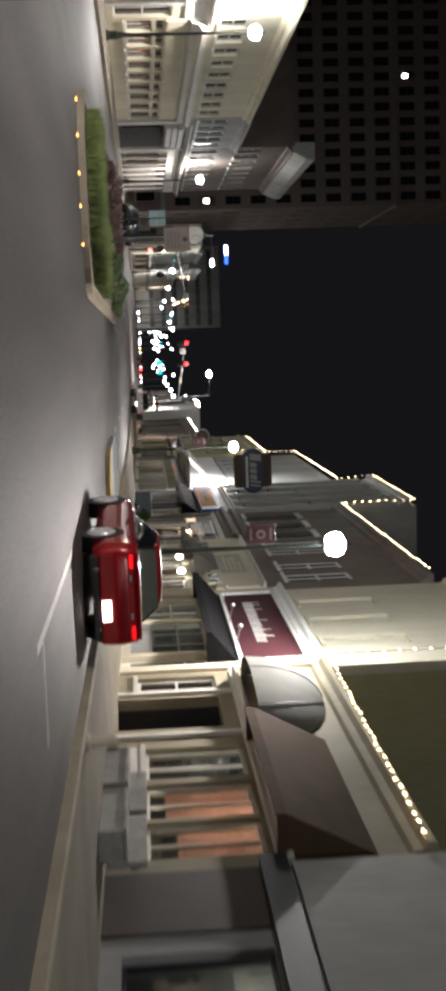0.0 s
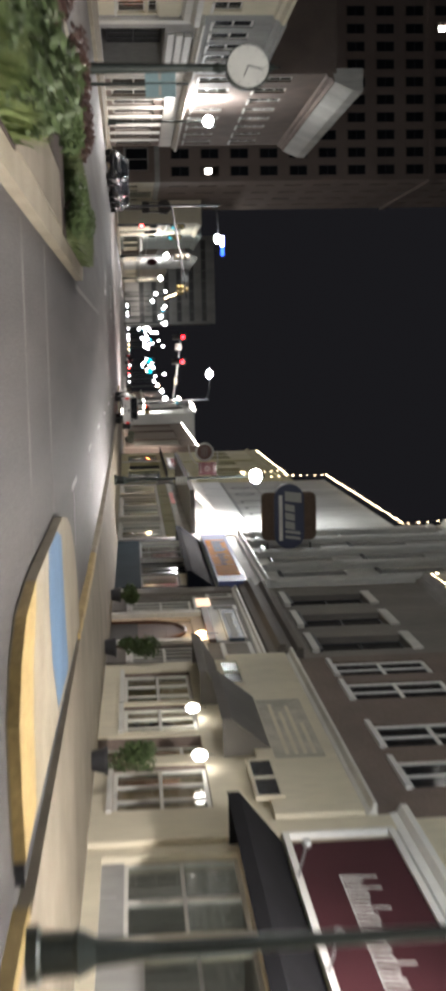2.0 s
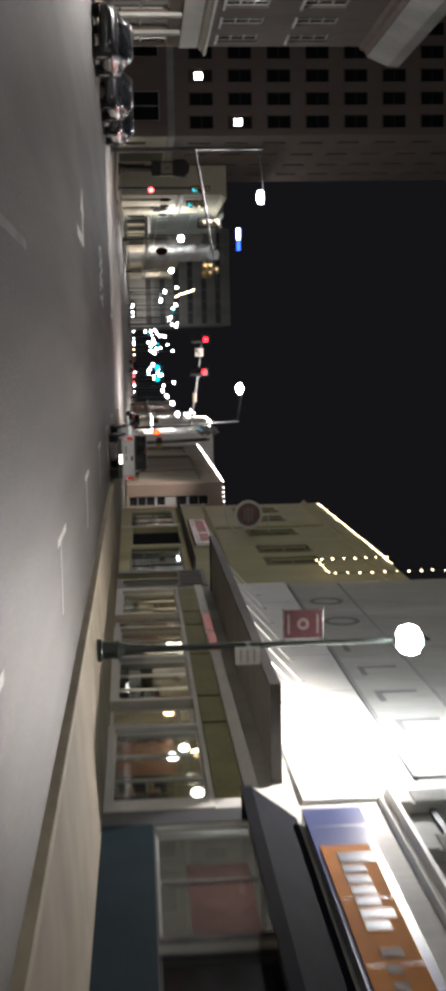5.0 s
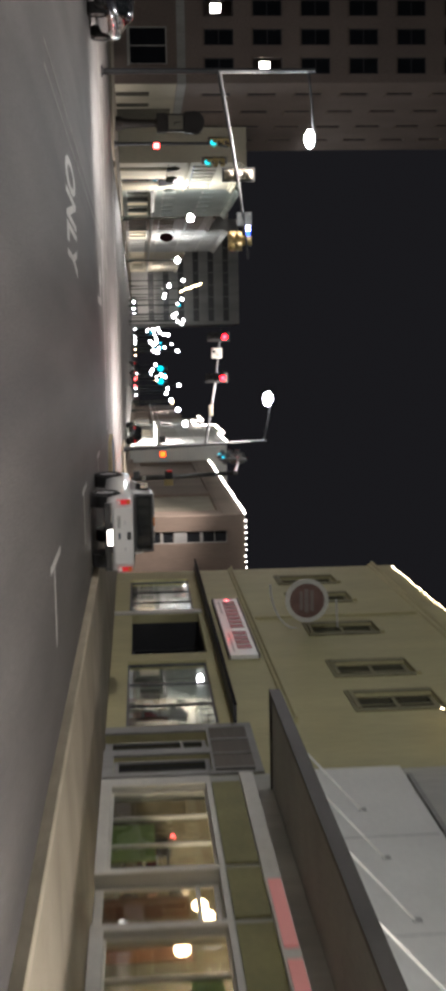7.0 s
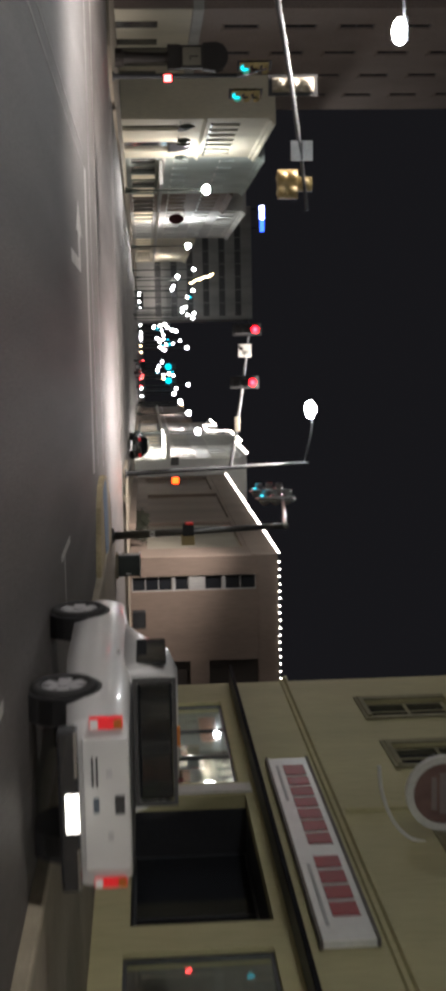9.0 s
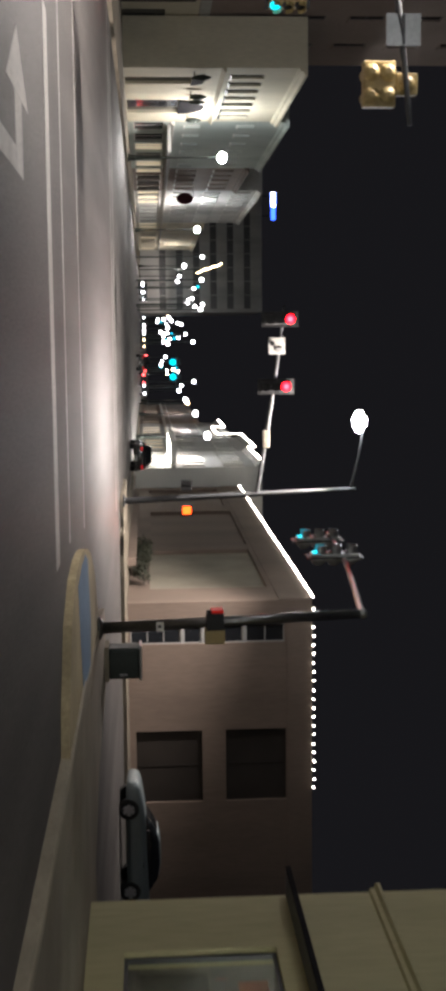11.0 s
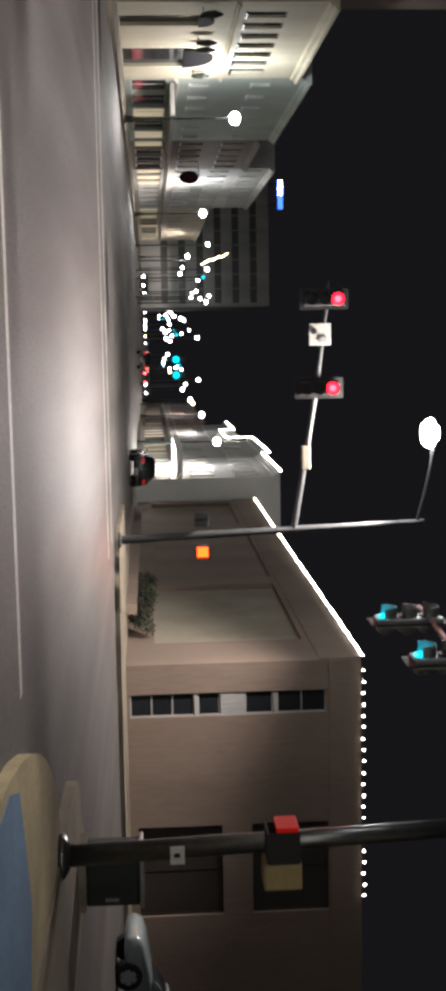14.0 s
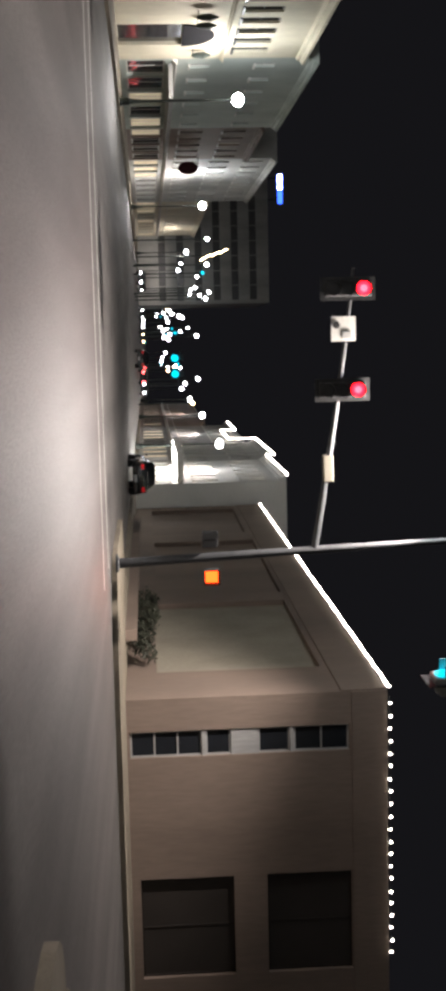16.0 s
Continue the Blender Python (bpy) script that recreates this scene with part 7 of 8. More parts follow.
part("clamp", boxes((4.92, 5.2, 138.282, 138.34, 2.5, 2.7)), METAL, ws)

# Near left corner: mast arm with heads turned away, and a lamp.
t = thing("traffic_signal", (-13.3, 137.0, 0.15), "steel mast arm with yellow signal heads seen from behind", "traffic signal", group="traffic signals")
bm = bmesh.new()
pole(bm, -13.3, 137.0, 9.6, 0.14, 0.0)
part("pole", bm, STEEL, t)
bm = bmesh.new()
bent_bar(bm, (-13.3, 137.0, 5.25), (-5.0, 137.2, 6.46), 0.4, 0.11, 0.05)
part("mast_arm", bm, STEEL, t)
cluster_head(t, (-5.83, 137.5, 6.2))
signal_head(t, (-8.8, 137.5, 6.1), 180, None, 0, INFILL)
sg = part("arm_sign", boxes((-7.08, -6.48, 137.1, 137.12, 5.97, 6.64)), METAL, t, "grey back of a sign")
part("stiffener", boxes((-7.06, -6.5, 137.07, 137.098, 6.28, 6.33)), STEEL, sg)
bm = bmesh.new()
bent_bar(bm, (-13.3, 137.0, 9.3), (-10.6, 137.2, 9.5), 0.25, 0.06, 0.04)
part("lamp_arm", bm, STEEL, t)
part("lamp_head", boxes((-10.75, -10.0, 137.05, 137.4, 9.5, 9.62, 0.03)), STEEL, t)
# This lens is enlarged for glare as well.
bm = ball(bmesh.new(), (0, 0, 0), 1.0, 1.0, 3)
bmesh.ops.transform(bm, matrix=Matrix.Translation((-10.32, 137.2, 9.36)) @ Matrix.Diagonal((0.4, 0.24, 0.22, 1)), verts=bm.verts[:])
q = part("lamp_lens", bm, G_LAMP, t, "very bright white lens", True)
q.visible_shadow = False
down_lamp("street_lamp_light", (-10.35, 137.2, 9.0), 2300, LAMP_COOL, 0.25, 130)

# Far left corner: pole with two heads for the side street.
t = thing("traffic_signal", (-12.9, 160.0, 0.15), "signal pole with yellow heads on the far corner", "traffic signal", group="traffic signals")
bm = bmesh.new()
pole(bm, -14.0, 160.0, 6.6, 0.13)
part("pole", bm, STEEL, t)
bm = bmesh.new()
bent_bar(bm, (-14.0, 160.0, 6.2), (-12.2, 150.5, 6.6), 0.2, 0.09, 0.05)
part("mast_arm", bm, STEEL, t)
signal_head(t, (-13.2, 154.4, 6.5), 60, G_CYAN, 2, SIGNALYELLOW)
signal_head(t, (-12.25, 155.6, 6.2), 60, G_CYAN, 2, SIGNALYELLOW)
ped_signal(t, (-13.8, 159.7, 2.8), 0, G_REDFAR)

# Green signals over the street far ahead.
t = thing("traffic_signal", (6.5, 330.2, 0.15), "green traffic lights over the street far ahead", "traffic signal", group="traffic signals")
bm = bmesh.new()
pole(bm, 6.5, 330.2, 6.8, 0.14)
bent_bar(bm, (6.5, 330.2, 6.2), (1.0, 330.2, 6.6), 0.2, 0.1, 0.05)
part("pole", bm, STEEL, t)
for x in (2.0, 4.6):
    bm = bmesh.new()
    ball(bm, (x, 329.7, 5.75), 0.6, 1.0, 2)
    part("lens", bm, G_CYAN, t)
    part("signal_head", boxes((x - 0.5, x + 0.5, 329.95, 330.1, 5.1, 7.2)), SIGNALBLACK, t)

# Street clock on the median.
t = thing("street_clock", (-4.85, 45.3, 0.15), "dark post clock with pale round dial on the median", "clock")
bm = bmesh.new()
lathe(bm, (-4.85, 45.3, 0.15), [(0.2, 0), (0.18, 0.35), (0.1, 0.5), (0.08, 1.4), (0.06, 2.55), (0.1, 2.65), (0.05, 2.8)], 14)
part("post", bm, DARKMETAL, t)
bm = bmesh.new()
tube(bm, (-4.85, 45.2, 3.27), (-4.85, 45.4, 3.27), 0.36, n=32)
part("case", bm, DARKMETAL, t)
bm = bmesh.new()
tube(bm, (-4.85, 45.17, 3.27), (-4.85, 45.199, 3.27), 0.335, n=32)
dial = part("dial", bm, mat("clock_dial", (0.66, 0.67, 0.62), 0.5, stain=0.1, stain_scale=3), t, "pale grey-white dial")
bm = bmesh.new()
for k in range(12):
    a = k * math.tau / 12
    tube(bm, (-4.85 + 0.27 * math.cos(a), 45.166, 3.27 + 0.27 * math.sin(a)), (-4.85 + 0.31 * math.cos(a), 45.166, 3.27 + 0.31 * math.sin(a)), 0.006, n=4)
part("hour_marks", bm, LETTERGREY, dial)
bm = bmesh.new()
tube(bm, (-4.85, 45.163, 3.27), (-4.69, 45.163, 3.2), 0.009, n=5)
tube(bm, (-4.85, 45.159, 3.27), (-4.79, 45.159, 3.52), 0.006, n=5)
part("pointers", bm, DARK, dial)
bm = bmesh.new()
lathe(bm, (-4.85, 45.3, 3.62), [(0.08, 0), (0.06, 0.06), (0.02, 0.12), (0.008, 0.2)], 10)
part("finial", bm, DARKMETAL, t)

# Square board on a post in the median's grass.
t = thing("post_sign", (-3.55, 32.4, 0.15), "square pale pinkish sign board on a thin median post", "sign")
bm = bmesh.new()
pole(bm, -3.55, 32.44, 2.5, 0.03)
part("post", bm, STEEL, t)
part("board", boxes((-3.86, -3.24, 32.37, 32.4, 1.9, 2.57, 0.012)), mat("pink_beige_board", (0.62, 0.5, 0.44), 0.4, coat=0.3, grain=0.06, scale=10, stain=0.1, stain_scale=2), t)
each("bar", boxes, [(-3.78, -3.32, 32.355, 32.368, 1.98 + 0.09 * k, 2.02 + 0.09 * k) for k in range(4)], LETTERGREY, t)
bm = bmesh.new()
tube(bm, (-3.55, 32.368, 2.44), (-3.55, 32.36, 2.44), 0.065, n=16)
part("emblem", bm, LETTERDARK, t, "small dark round emblem")

# Pale blue notice board on a post at the end of the median.
t = thing("post_sign", (-6.4, 53.8, 0.15), "two small pale blue boards on a dark median post", "sign")
bm = bmesh.new()
pole(bm, -6.4, 53.8, 2.75, 0.045)
part("post", bm, DARKMETAL, t)
each("board", lambda *q: boxes(*q), [(-6.72, -6.42, 53.7, 53.74, 1.75, 2.45, 0.01), (-6.38, -6.08, 53.7, 53.74, 1.75, 2.45, 0.01)], mat("pale_blue_enamel", (0.42, 0.62, 0.66), 0.4, coat=0.3, grain=0.05, scale=10, stain=0.12, stain_scale=2), t)
each("bar", boxes, [(-6.68, -6.46, 53.69, 53.699, 2.05, 2.12), (-6.34, -6.12, 53.69, 53.699, 2.05, 2.12)], SIGNWHITE, t)

# Banners on the lamp posts.
for x0, x1, y, z0, z1, xp in ((4.42, 4.96, 35.4, 4.05, 4.84, 5.0), (5.36, 6.02, 86.4, 4.5, 5.38, 6.07)):
    t = thing("lamp_banner", (xp, y, z0), "faded maroon banner with pale emblem on a lamp post", "banner", group="lamp banners")
    part("cloth", boxes((x0, x1, y - 0.01, y + 0.01, z0, z1)), BANNER, t)
    xm, zm = (x0 + x1) / 2, (z0 + z1) / 2
    bm = bmesh.new()
    tube(bm, (xm, y - 0.013, zm), (xm, y - 0.02, zm), 0.14, n=16)
    part("emblem", bm, BANNERPALE, t, "pale round emblem")
    bm = bmesh.new()
    tube(bm, (xm, y - 0.0205, zm), (xm, y - 0.024, zm), 0.07, n=12)
    part("emblem_heart", bm, BANNER, t)
    each("bar", boxes, [(x0 + 0.1, x1 - 0.1, y - 0.018, y - 0.011, z0 + 0.08, z0 + 0.13), (x0 + 0.1, x1 - 0.1, y - 0.018, y - 0.011, z1 - 0.13, z1 - 0.08)], BANNERPALE, t)
    for z in (z0 - 0.02, z1 + 0.02):
        bm = bmesh.new()
        tube(bm, (x0 - 0.04, y, z), (xp + 0.02, y, z), 0.014, n=6)
        part("bracket", bm, DARKMETAL, t)

# Parking sign on the lamp post.
t = thing("parking_sign", (5.95, 85.6, 3.4), "small white notice on the lamp post bracket", "sign")
part("plate", boxes((5.97, 6.37, 85.5, 85.53, 3.29, 3.85)), SIGNWHITE, t)
each("bar", boxes, [(6.03, 6.31, 85.488, 85.498, z, z + 0.04) for z in (3.4, 3.55, 3.7)], LETTERGREY, t)
part("bracket", boxes((6.0, 6.1, 85.531, 86.15, 3.58, 3.66)), DARKMETAL, t)


# ---- vehicles ----
def wheel(parent, x, y, r, side, w=0.22, dish=False):
    bm = bmesh.new()
    n = 24
    prof = [(r * 0.68, -w / 2), (r * 0.94, -w / 2), (r, -w / 2 + 0.03), (r, w / 2 - 0.03), (r * 0.94, w / 2), (r * 0.68, w / 2)]
    rings = [[bm.verts.new((x + dx, y + q * math.cos(k * math.tau / n), r + q * math.sin(k * math.tau / n))) for k in range(n)] for q, dx in prof]
    for a, b in zip(rings, rings[1:] + rings[:1]):
        for k in range(n):
            bm.faces.new((a[k], a[(k + 1) % n], b[(k + 1) % n], b[k]))
    wh = part("wheel", bm, RUBBER, parent, "", True)
    bm = bmesh.new()
    xo = x + side * (w / 2 - 0.05)
    tube(bm, (xo - side * 0.04, y, r), (xo - side * 0.02, y, r), r * 0.68, n=24)
    for k in range(6):
        a = k * math.tau / 6
        d = Vector((0, math.cos(a), math.sin(a)))
        e = Vector((0, -math.sin(a), math.cos(a)))
        c = Vector((xo, y, r))
        vs = [bm.verts.new(c + d * p + e * q + Vector((o, 0, 0))) for o in (0, side * 0.03) for p, q in ((0.04, -0.045), (r * 0.66, -0.08), (r * 0.66, 0.08), (0.04, 0.045))]
        for f in ((0, 1, 2, 3), (7, 6, 5, 4), (0, 4, 5, 1), (1, 5, 6, 2), (2, 6, 7, 3), (3, 7, 4, 0)):
            bm.faces.new([vs[i] for i in f])
    tube(bm, (xo - side * 0.01, y, r), (xo + side * 0.045, y, r), 0.07, n=12)
    if dish:
        # A full chrome wheel cover that stands a little proud of the tyre.
        bm = bmesh.new()
        for k in range(10):
            a = k * math.tau / 10
            d = Vector((0, math.cos(a), math.sin(a)))
            tube(bm, Vector((xo + side * 0.085, y, r)) + d * 0.06, Vector((xo + side * 0.078, y, r)) + d * r * 0.58, 0.018, 0.026, n=6)
        tube(bm, (xo, y, r), (xo + side * 0.085, y, r), r * 0.88, r * 0.66, n=28)
        tube(bm, (xo + side * 0.08, y, r), (xo + side * 0.12, y, r), 0.085, 0.06, n=14)
    part("rim", bm, WHEELSHINE if dish else ALLOY, wh)
    return wh


def wheel_mouth(parent, xc, side, half, y, r):
    """The dark mouth of a wheel arch, just proud of the flank."""
    bm = bmesh.new()
    tube(bm, (xc + side * (half - 0.3), y, r), (xc + side * (half + 0.004), y, r), r * 1.13, n=26)
    return part("wheel_arch", bm, PLASTIC, parent)


def loft(sections):
    """A hull through closed sections with equal numbers of points."""
    bm = bmesh.new()
    rings = [[bm.verts.new(p) for p in s] for s in sections]
    n = len(rings[0])
    for a, b in zip(rings, rings[1:]):
        for k in range(n):
            bm.faces.new((a[k], a[(k + 1) % n], b[(k + 1) % n], b[k]))
    bm.faces.new(rings[0][::-1])
    bm.faces.new(rings[-1])
    return bm


def body_ring(xc, y, half, z0, z1, tuck=0.06, crown=0.03):
    """A car's cross-section: sill, bulging flank, shoulder, crowned top."""
    pts = [(half - tuck, z0), (half, z0 + (z1 - z0) * 0.28), (half, z0 + (z1 - z0) * 0.62), (half - tuck * 0.6, z1 - 0.05), (half - tuck * 1.8, z1), (half * 0.45, z1 + crown)]
    return [(xc + x, y, z) for x, z in pts] + [(xc - x, y, z) for x, z in pts[::-1]]


def sedan(xc, y_rear, paint, label, name="parked_car", length=4.6, half=0.88, flip=False, lights=True):
    """A parked car that points along the street; flip turns it round."""
    t = thing(name, (xc, y_rear + length / 2, 0), label, "car", group="parked cars")
    L = length

    def Y(f):
        return y_rear + (L * (1 - f) if flip else L * f)

    rings = [(0.0, 0.80, 0.42, 0.86), (0.012, 0.9, 0.3, 0.95), (0.06, 0.97, 0.24, 1.0), (0.2, 1.0, 0.22, 1.0), (0.45, 1.0, 0.22, 0.97), (0.66, 1.0, 0.22, 0.95), (0.8, 0.99, 0.22, 0.9), (0.94, 0.94, 0.24, 0.78), (0.985, 0.86, 0.3, 0.7), (1.0, 0.74, 0.38, 0.6)]
    part("body", loft([body_ring(xc, Y(f), half * s, a, b) for f, s, a, b in rings]), paint, t, "", True)
    cab = [(0.13, 0.86, 0.93, 0.96), (0.25, 0.78, 0.95, 1.36), (0.36, 0.75, 0.95, 1.44), (0.52, 0.76, 0.95, 1.43), (0.62, 0.8, 0.94, 1.3), (0.74, 0.88, 0.9, 0.93)]
    def cab_ring(f, s, a, b):
        w0, w1 = half * 0.9, half * s * 0.82
        pts = [(w0, a), (w0 + (w1 - w0) * 0.5, a + (b - a) * 0.5), (w1, b - 0.03), (w1 * 0.6, b)]
        return [(xc + x, Y(f), z) for x, z in pts] + [(xc - x, Y(f), z) for x, z in pts[::-1]]
    part("cabin_glass", loft([cab_ring(*c) for c in cab]), CARGLASS, t, "dark windows", True)
    top = [(0.27, 0.74, 1.385), (0.36, 0.72, 1.452), (0.52, 0.73, 1.442), (0.6, 0.75, 1.345)]
    part("roof_panel", loft([[(xc + half * s * 0.84, Y(f), z - 0.05), (xc + half * s * 0.8, Y(f), z), (xc + half * s * 0.4, Y(f), z + 0.02), (xc - half * s * 0.4, Y(f), z + 0.02), (xc - half * s * 0.8, Y(f), z), (xc - half * s * 0.84, Y(f), z - 0.05)] for f, s, z in top]), paint, t, "", True)
    for f in (0.18, 0.8):
        for side in (-1, 1):
            wheel_mouth(t, xc, side, half, Y(f), 0.33)
            wheel(t, xc + side * (half - 0.062), Y(f), 0.33, side)
    s = 1 if not flip else -1
    yr = Y(0.0)
    for side in (-1, 1):
        x = xc + side * half * 0.7
        part("tail_light", boxes((x - 0.13, x + 0.13, yr - 0.012 * s, yr + 0.1 * s, 0.72, 0.86, 0.01)), TAILRED if lights else TAILAMBER, t)
        part("door_handle", boxes((xc + side * (half - 0.01), xc + side * (half + 0.03), Y(0.36), Y(0.36) + 0.16, 0.8, 0.83)), CHROME, t)
        mx = xc + side * (half + 0.02)
        part("wing_mirror", boxes((mx, mx + side * 0.13, Y(0.64) - 0.05, Y(0.64) + 0.05, 0.96, 1.05, 0.02)), PLASTIC, t)
        part("head_light", boxes((xc + side * half * 0.55 - 0.16, xc + side * half * 0.55 + 0.16, Y(0.985) - 0.05, Y(0.985) + 0.05, 0.55, 0.66, 0.015)), CHROME, t)
    part("bumper", boxes((xc - half * 0.84, xc + half * 0.84, yr - 0.05 * s, yr + 0.12 * s, 0.32, 0.5, 0.03)), paint, t)
    part("number_plate", boxes((xc - 0.19, xc + 0.19, yr - 0.07 * s, yr - 0.052 * s, 0.35, 0.47)), PLATE, t)
    return t


def coupe(xc, yr, paint, label, half=0.95, length=5.0):
    """A broad two-door car with a raised tail, parked nose along the street."""
    t = thing("parked_car", (xc, yr + length / 2, 0), label, "car", group="parked cars")
    L = length
    rings = [(0.0, 0.82, 0.36, 0.80), (0.008, 0.9, 0.27, 0.93), (0.03, 0.95, 0.22, 0.985), (0.07, 0.985, 0.2, 1.0), (0.16, 1.0, 0.2, 0.985), (0.3, 1.0, 0.2, 0.955), (0.5, 0.985, 0.2, 0.93), (0.66, 0.985, 0.2, 0.935), (0.8, 0.99, 0.2, 0.9), (0.94, 0.95, 0.22, 0.82), (0.985, 0.88, 0.28, 0.74), (1.0, 0.78, 0.36, 0.66)]
    part("body", loft([body_ring(xc, yr + L * f, half * s, a, b, 0.075, 0.025) for f, s, a, b in rings]), paint, t, "", True)
    cab = [(0.15, 0.8, 0.93, 0.965), (0.27, 0.76, 0.93, 1.3), (0.36, 0.74, 0.93, 1.385), (0.5, 0.75, 0.92, 1.38), (0.58, 0.78, 0.92, 1.27), (0.7, 0.86, 0.9, 0.94)]

    def cab_ring(f, s, a, b):
        w0, w1 = half * 0.86, half * s * 0.8
        pts = [(w0, a), (w0 + (w1 - w0) * 0.5, a + (b - a) * 0.5), (w1, b - 0.03), (w1 * 0.6, b)]
        return [(xc + x, yr + L * f, z) for x, z in pts] + [(xc - x, yr + L * f, z) for x, z in pts[::-1]]

    part("cabin_glass", loft([cab_ring(*c) for c in cab]), CARGLASS, t, "dark side windows", True)
    top = [(0.285, 0.73, 1.335), (0.36, 0.71, 1.4), (0.5, 0.72, 1.395), (0.565, 0.74, 1.31)]
    part("roof_panel", loft([[(xc + half * s * 0.84, yr + L * f, z - 0.06), (xc + half * s * 0.8, yr + L * f, z), (xc + half * s * 0.4, yr + L * f, z + 0.02), (xc - half * s * 0.4, yr + L * f, z + 0.02), (xc - half * s * 0.8, yr + L * f, z), (xc - half * s * 0.84, yr + L * f, z - 0.06)] for f, s, z in top]), paint, t, "", True)
    # Sloping rear window in a bright trim.
    bm = bmesh.new()
    lo, hi = (yr + L * 0.155, 1.0), (yr + L * 0.268, 1.315)
    v = [bm.verts.new(p) for p in ((xc - half * 0.7, lo[0] - 0.02, lo[1]), (xc + half * 0.7, lo[0] - 0.02, lo[1]), (xc + half * 0.56, hi[0] - 0.03, hi[1]), (xc - half * 0.56, hi[0] - 0.03, hi[1]))]
    v += [bm.verts.new(q.co + Vector((0, 0.03, -0.03))) for q in v]
    for f in ((0, 1, 2, 3), (7, 6, 5, 4), (0, 4, 5, 1), (1, 5, 6, 2), (2, 6, 7, 3), (3, 7, 4, 0)):
        bm.faces.new([v[i] for i in f])
    # The pane's colour stands for the lit shops it mirrors.
    part("rear_window", bm, REARREFLECT, t, "rear window with grey-green reflection painted in")
    for side in (-1, 1):
        bm = bmesh.new()
        tube(bm, (xc + side * half * 0.73, lo[0] - 0.03, lo[1] - 0.01), (xc + side * half * 0.58, hi[0] - 0.04, hi[1] + 0.01), 0.018, n=6)
        part("window_trim", bm, CHROME, t)
        part("tail_light", boxes((xc + side * half * 0.68 - 0.13, xc + side * half * 0.68 + 0.13, yr - 0.014, yr + 0.12, 0.835, 0.905, 0.012)), TAILBRIGHT, t, "lit red tail light")
        part("reverse_light", boxes((xc + side * half * 0.36 - 0.06, xc + side * half * 0.36 + 0.06, yr - 0.012, yr + 0.1, 0.83, 0.875, 0.01)), ALLOY, t)
        part("door_handle", boxes((xc + side * (half - 0.015), xc + side * (half + 0.02), yr + L * 0.38, yr + L * 0.38 + 0.2, 0.78, 0.815)), CHROME, t)
        mx = xc + side * (half - 0.02)
        part("wing_mirror", boxes((mx, mx + side * 0.13, yr + L * 0.6 - 0.05, yr + L * 0.6 + 0.04, 0.93, 1.02, 0.03)), PLASTIC, t)
        part("head_light", boxes((xc + side * half * 0.6 - 0.16, xc + side * half * 0.6 + 0.16, yr + L * 0.975, yr + L * 0.99, 0.6, 0.72, 0.015)), CHROME, t)
        bm = bmesh.new()
        tube(bm, (xc + side * 0.55, yr - 0.03, 0.26), (xc + side * 0.55, yr + 0.2, 0.26), 0.05, n=12)
        part("exhaust", bm, CHROME, t)
        for f in (0.205, 0.8):
            wheel_mouth(t, xc, side, half, yr + L * f, 0.355)
            wheel(t, xc + side * (half - 0.113), yr + L * f, 0.345, side, 0.25, True)
    part("light_panel", boxes((xc - half * 0.84, xc + half * 0.84, yr - 0.006, yr + 0.08, 0.8, 0.915, 0.02)), paint, t)
    part("boot_lip", boxes((xc - half * 0.82, xc + half * 0.82, yr - 0.02, yr + 0.2, 0.965, 1.005, 0.012)), paint, t)
    part("boot_seam", boxes((xc - half * 0.7, xc + half * 0.7, yr - 0.004, yr + 0.08, 0.735, 0.745)), PLASTIC, t)
    bp = part("bumper", boxes((xc - half * 0.88, xc + half * 0.88, yr - 0.05, yr + 0.14, 0.3, 0.62, 0.05)), paint, t)
    part("lower_valance", boxes((xc - half * 0.8, xc + half * 0.8, yr - 0.03, yr + 0.16, 0.18, 0.3, 0.02)), PLASTIC, bp, "black lower valance")
    # The plate is no lamp; its glow replaces retroreflection.
    part("number_plate", boxes((xc + 0.02, xc + 0.4, yr - 0.066, yr - 0.0535, 0.34, 0.5)), G_PLATE, bp, "white number plate with its returned light as glow")
    return t


red = coupe(3.36, 21.4, REDPAINT, "glossy red two-door car parked at the kerb with chrome wheels")
red.rotation_euler = (0, 0, radians(4.5))
sedan(-12.2, 113.0, DARKCAR, "black car parked at the far kerb", flip=True, lights=False)
sedan(-12.2, 119.5, DARKCAR, "black car parked at the far kerb", flip=True, lights=False)
sedan(-12.2, 104.0, DARKCAR, "black car parked at the far kerb", flip=True, lights=False)
sedan(6.6, 194.0, DARKCAR, "dark car far ahead in the street", lights=True)
sedan(1.0, 252.0, DARKCAR, "dark car far ahead in the street", lights=True)

side_car = sedan(0.0, 0.0, TEALCAR, "pale blue-grey car in the side street", length=5.0, lights=False)
side_car.matrix_world = pose(17.3, 156.1, 0, 0, 0, 90)


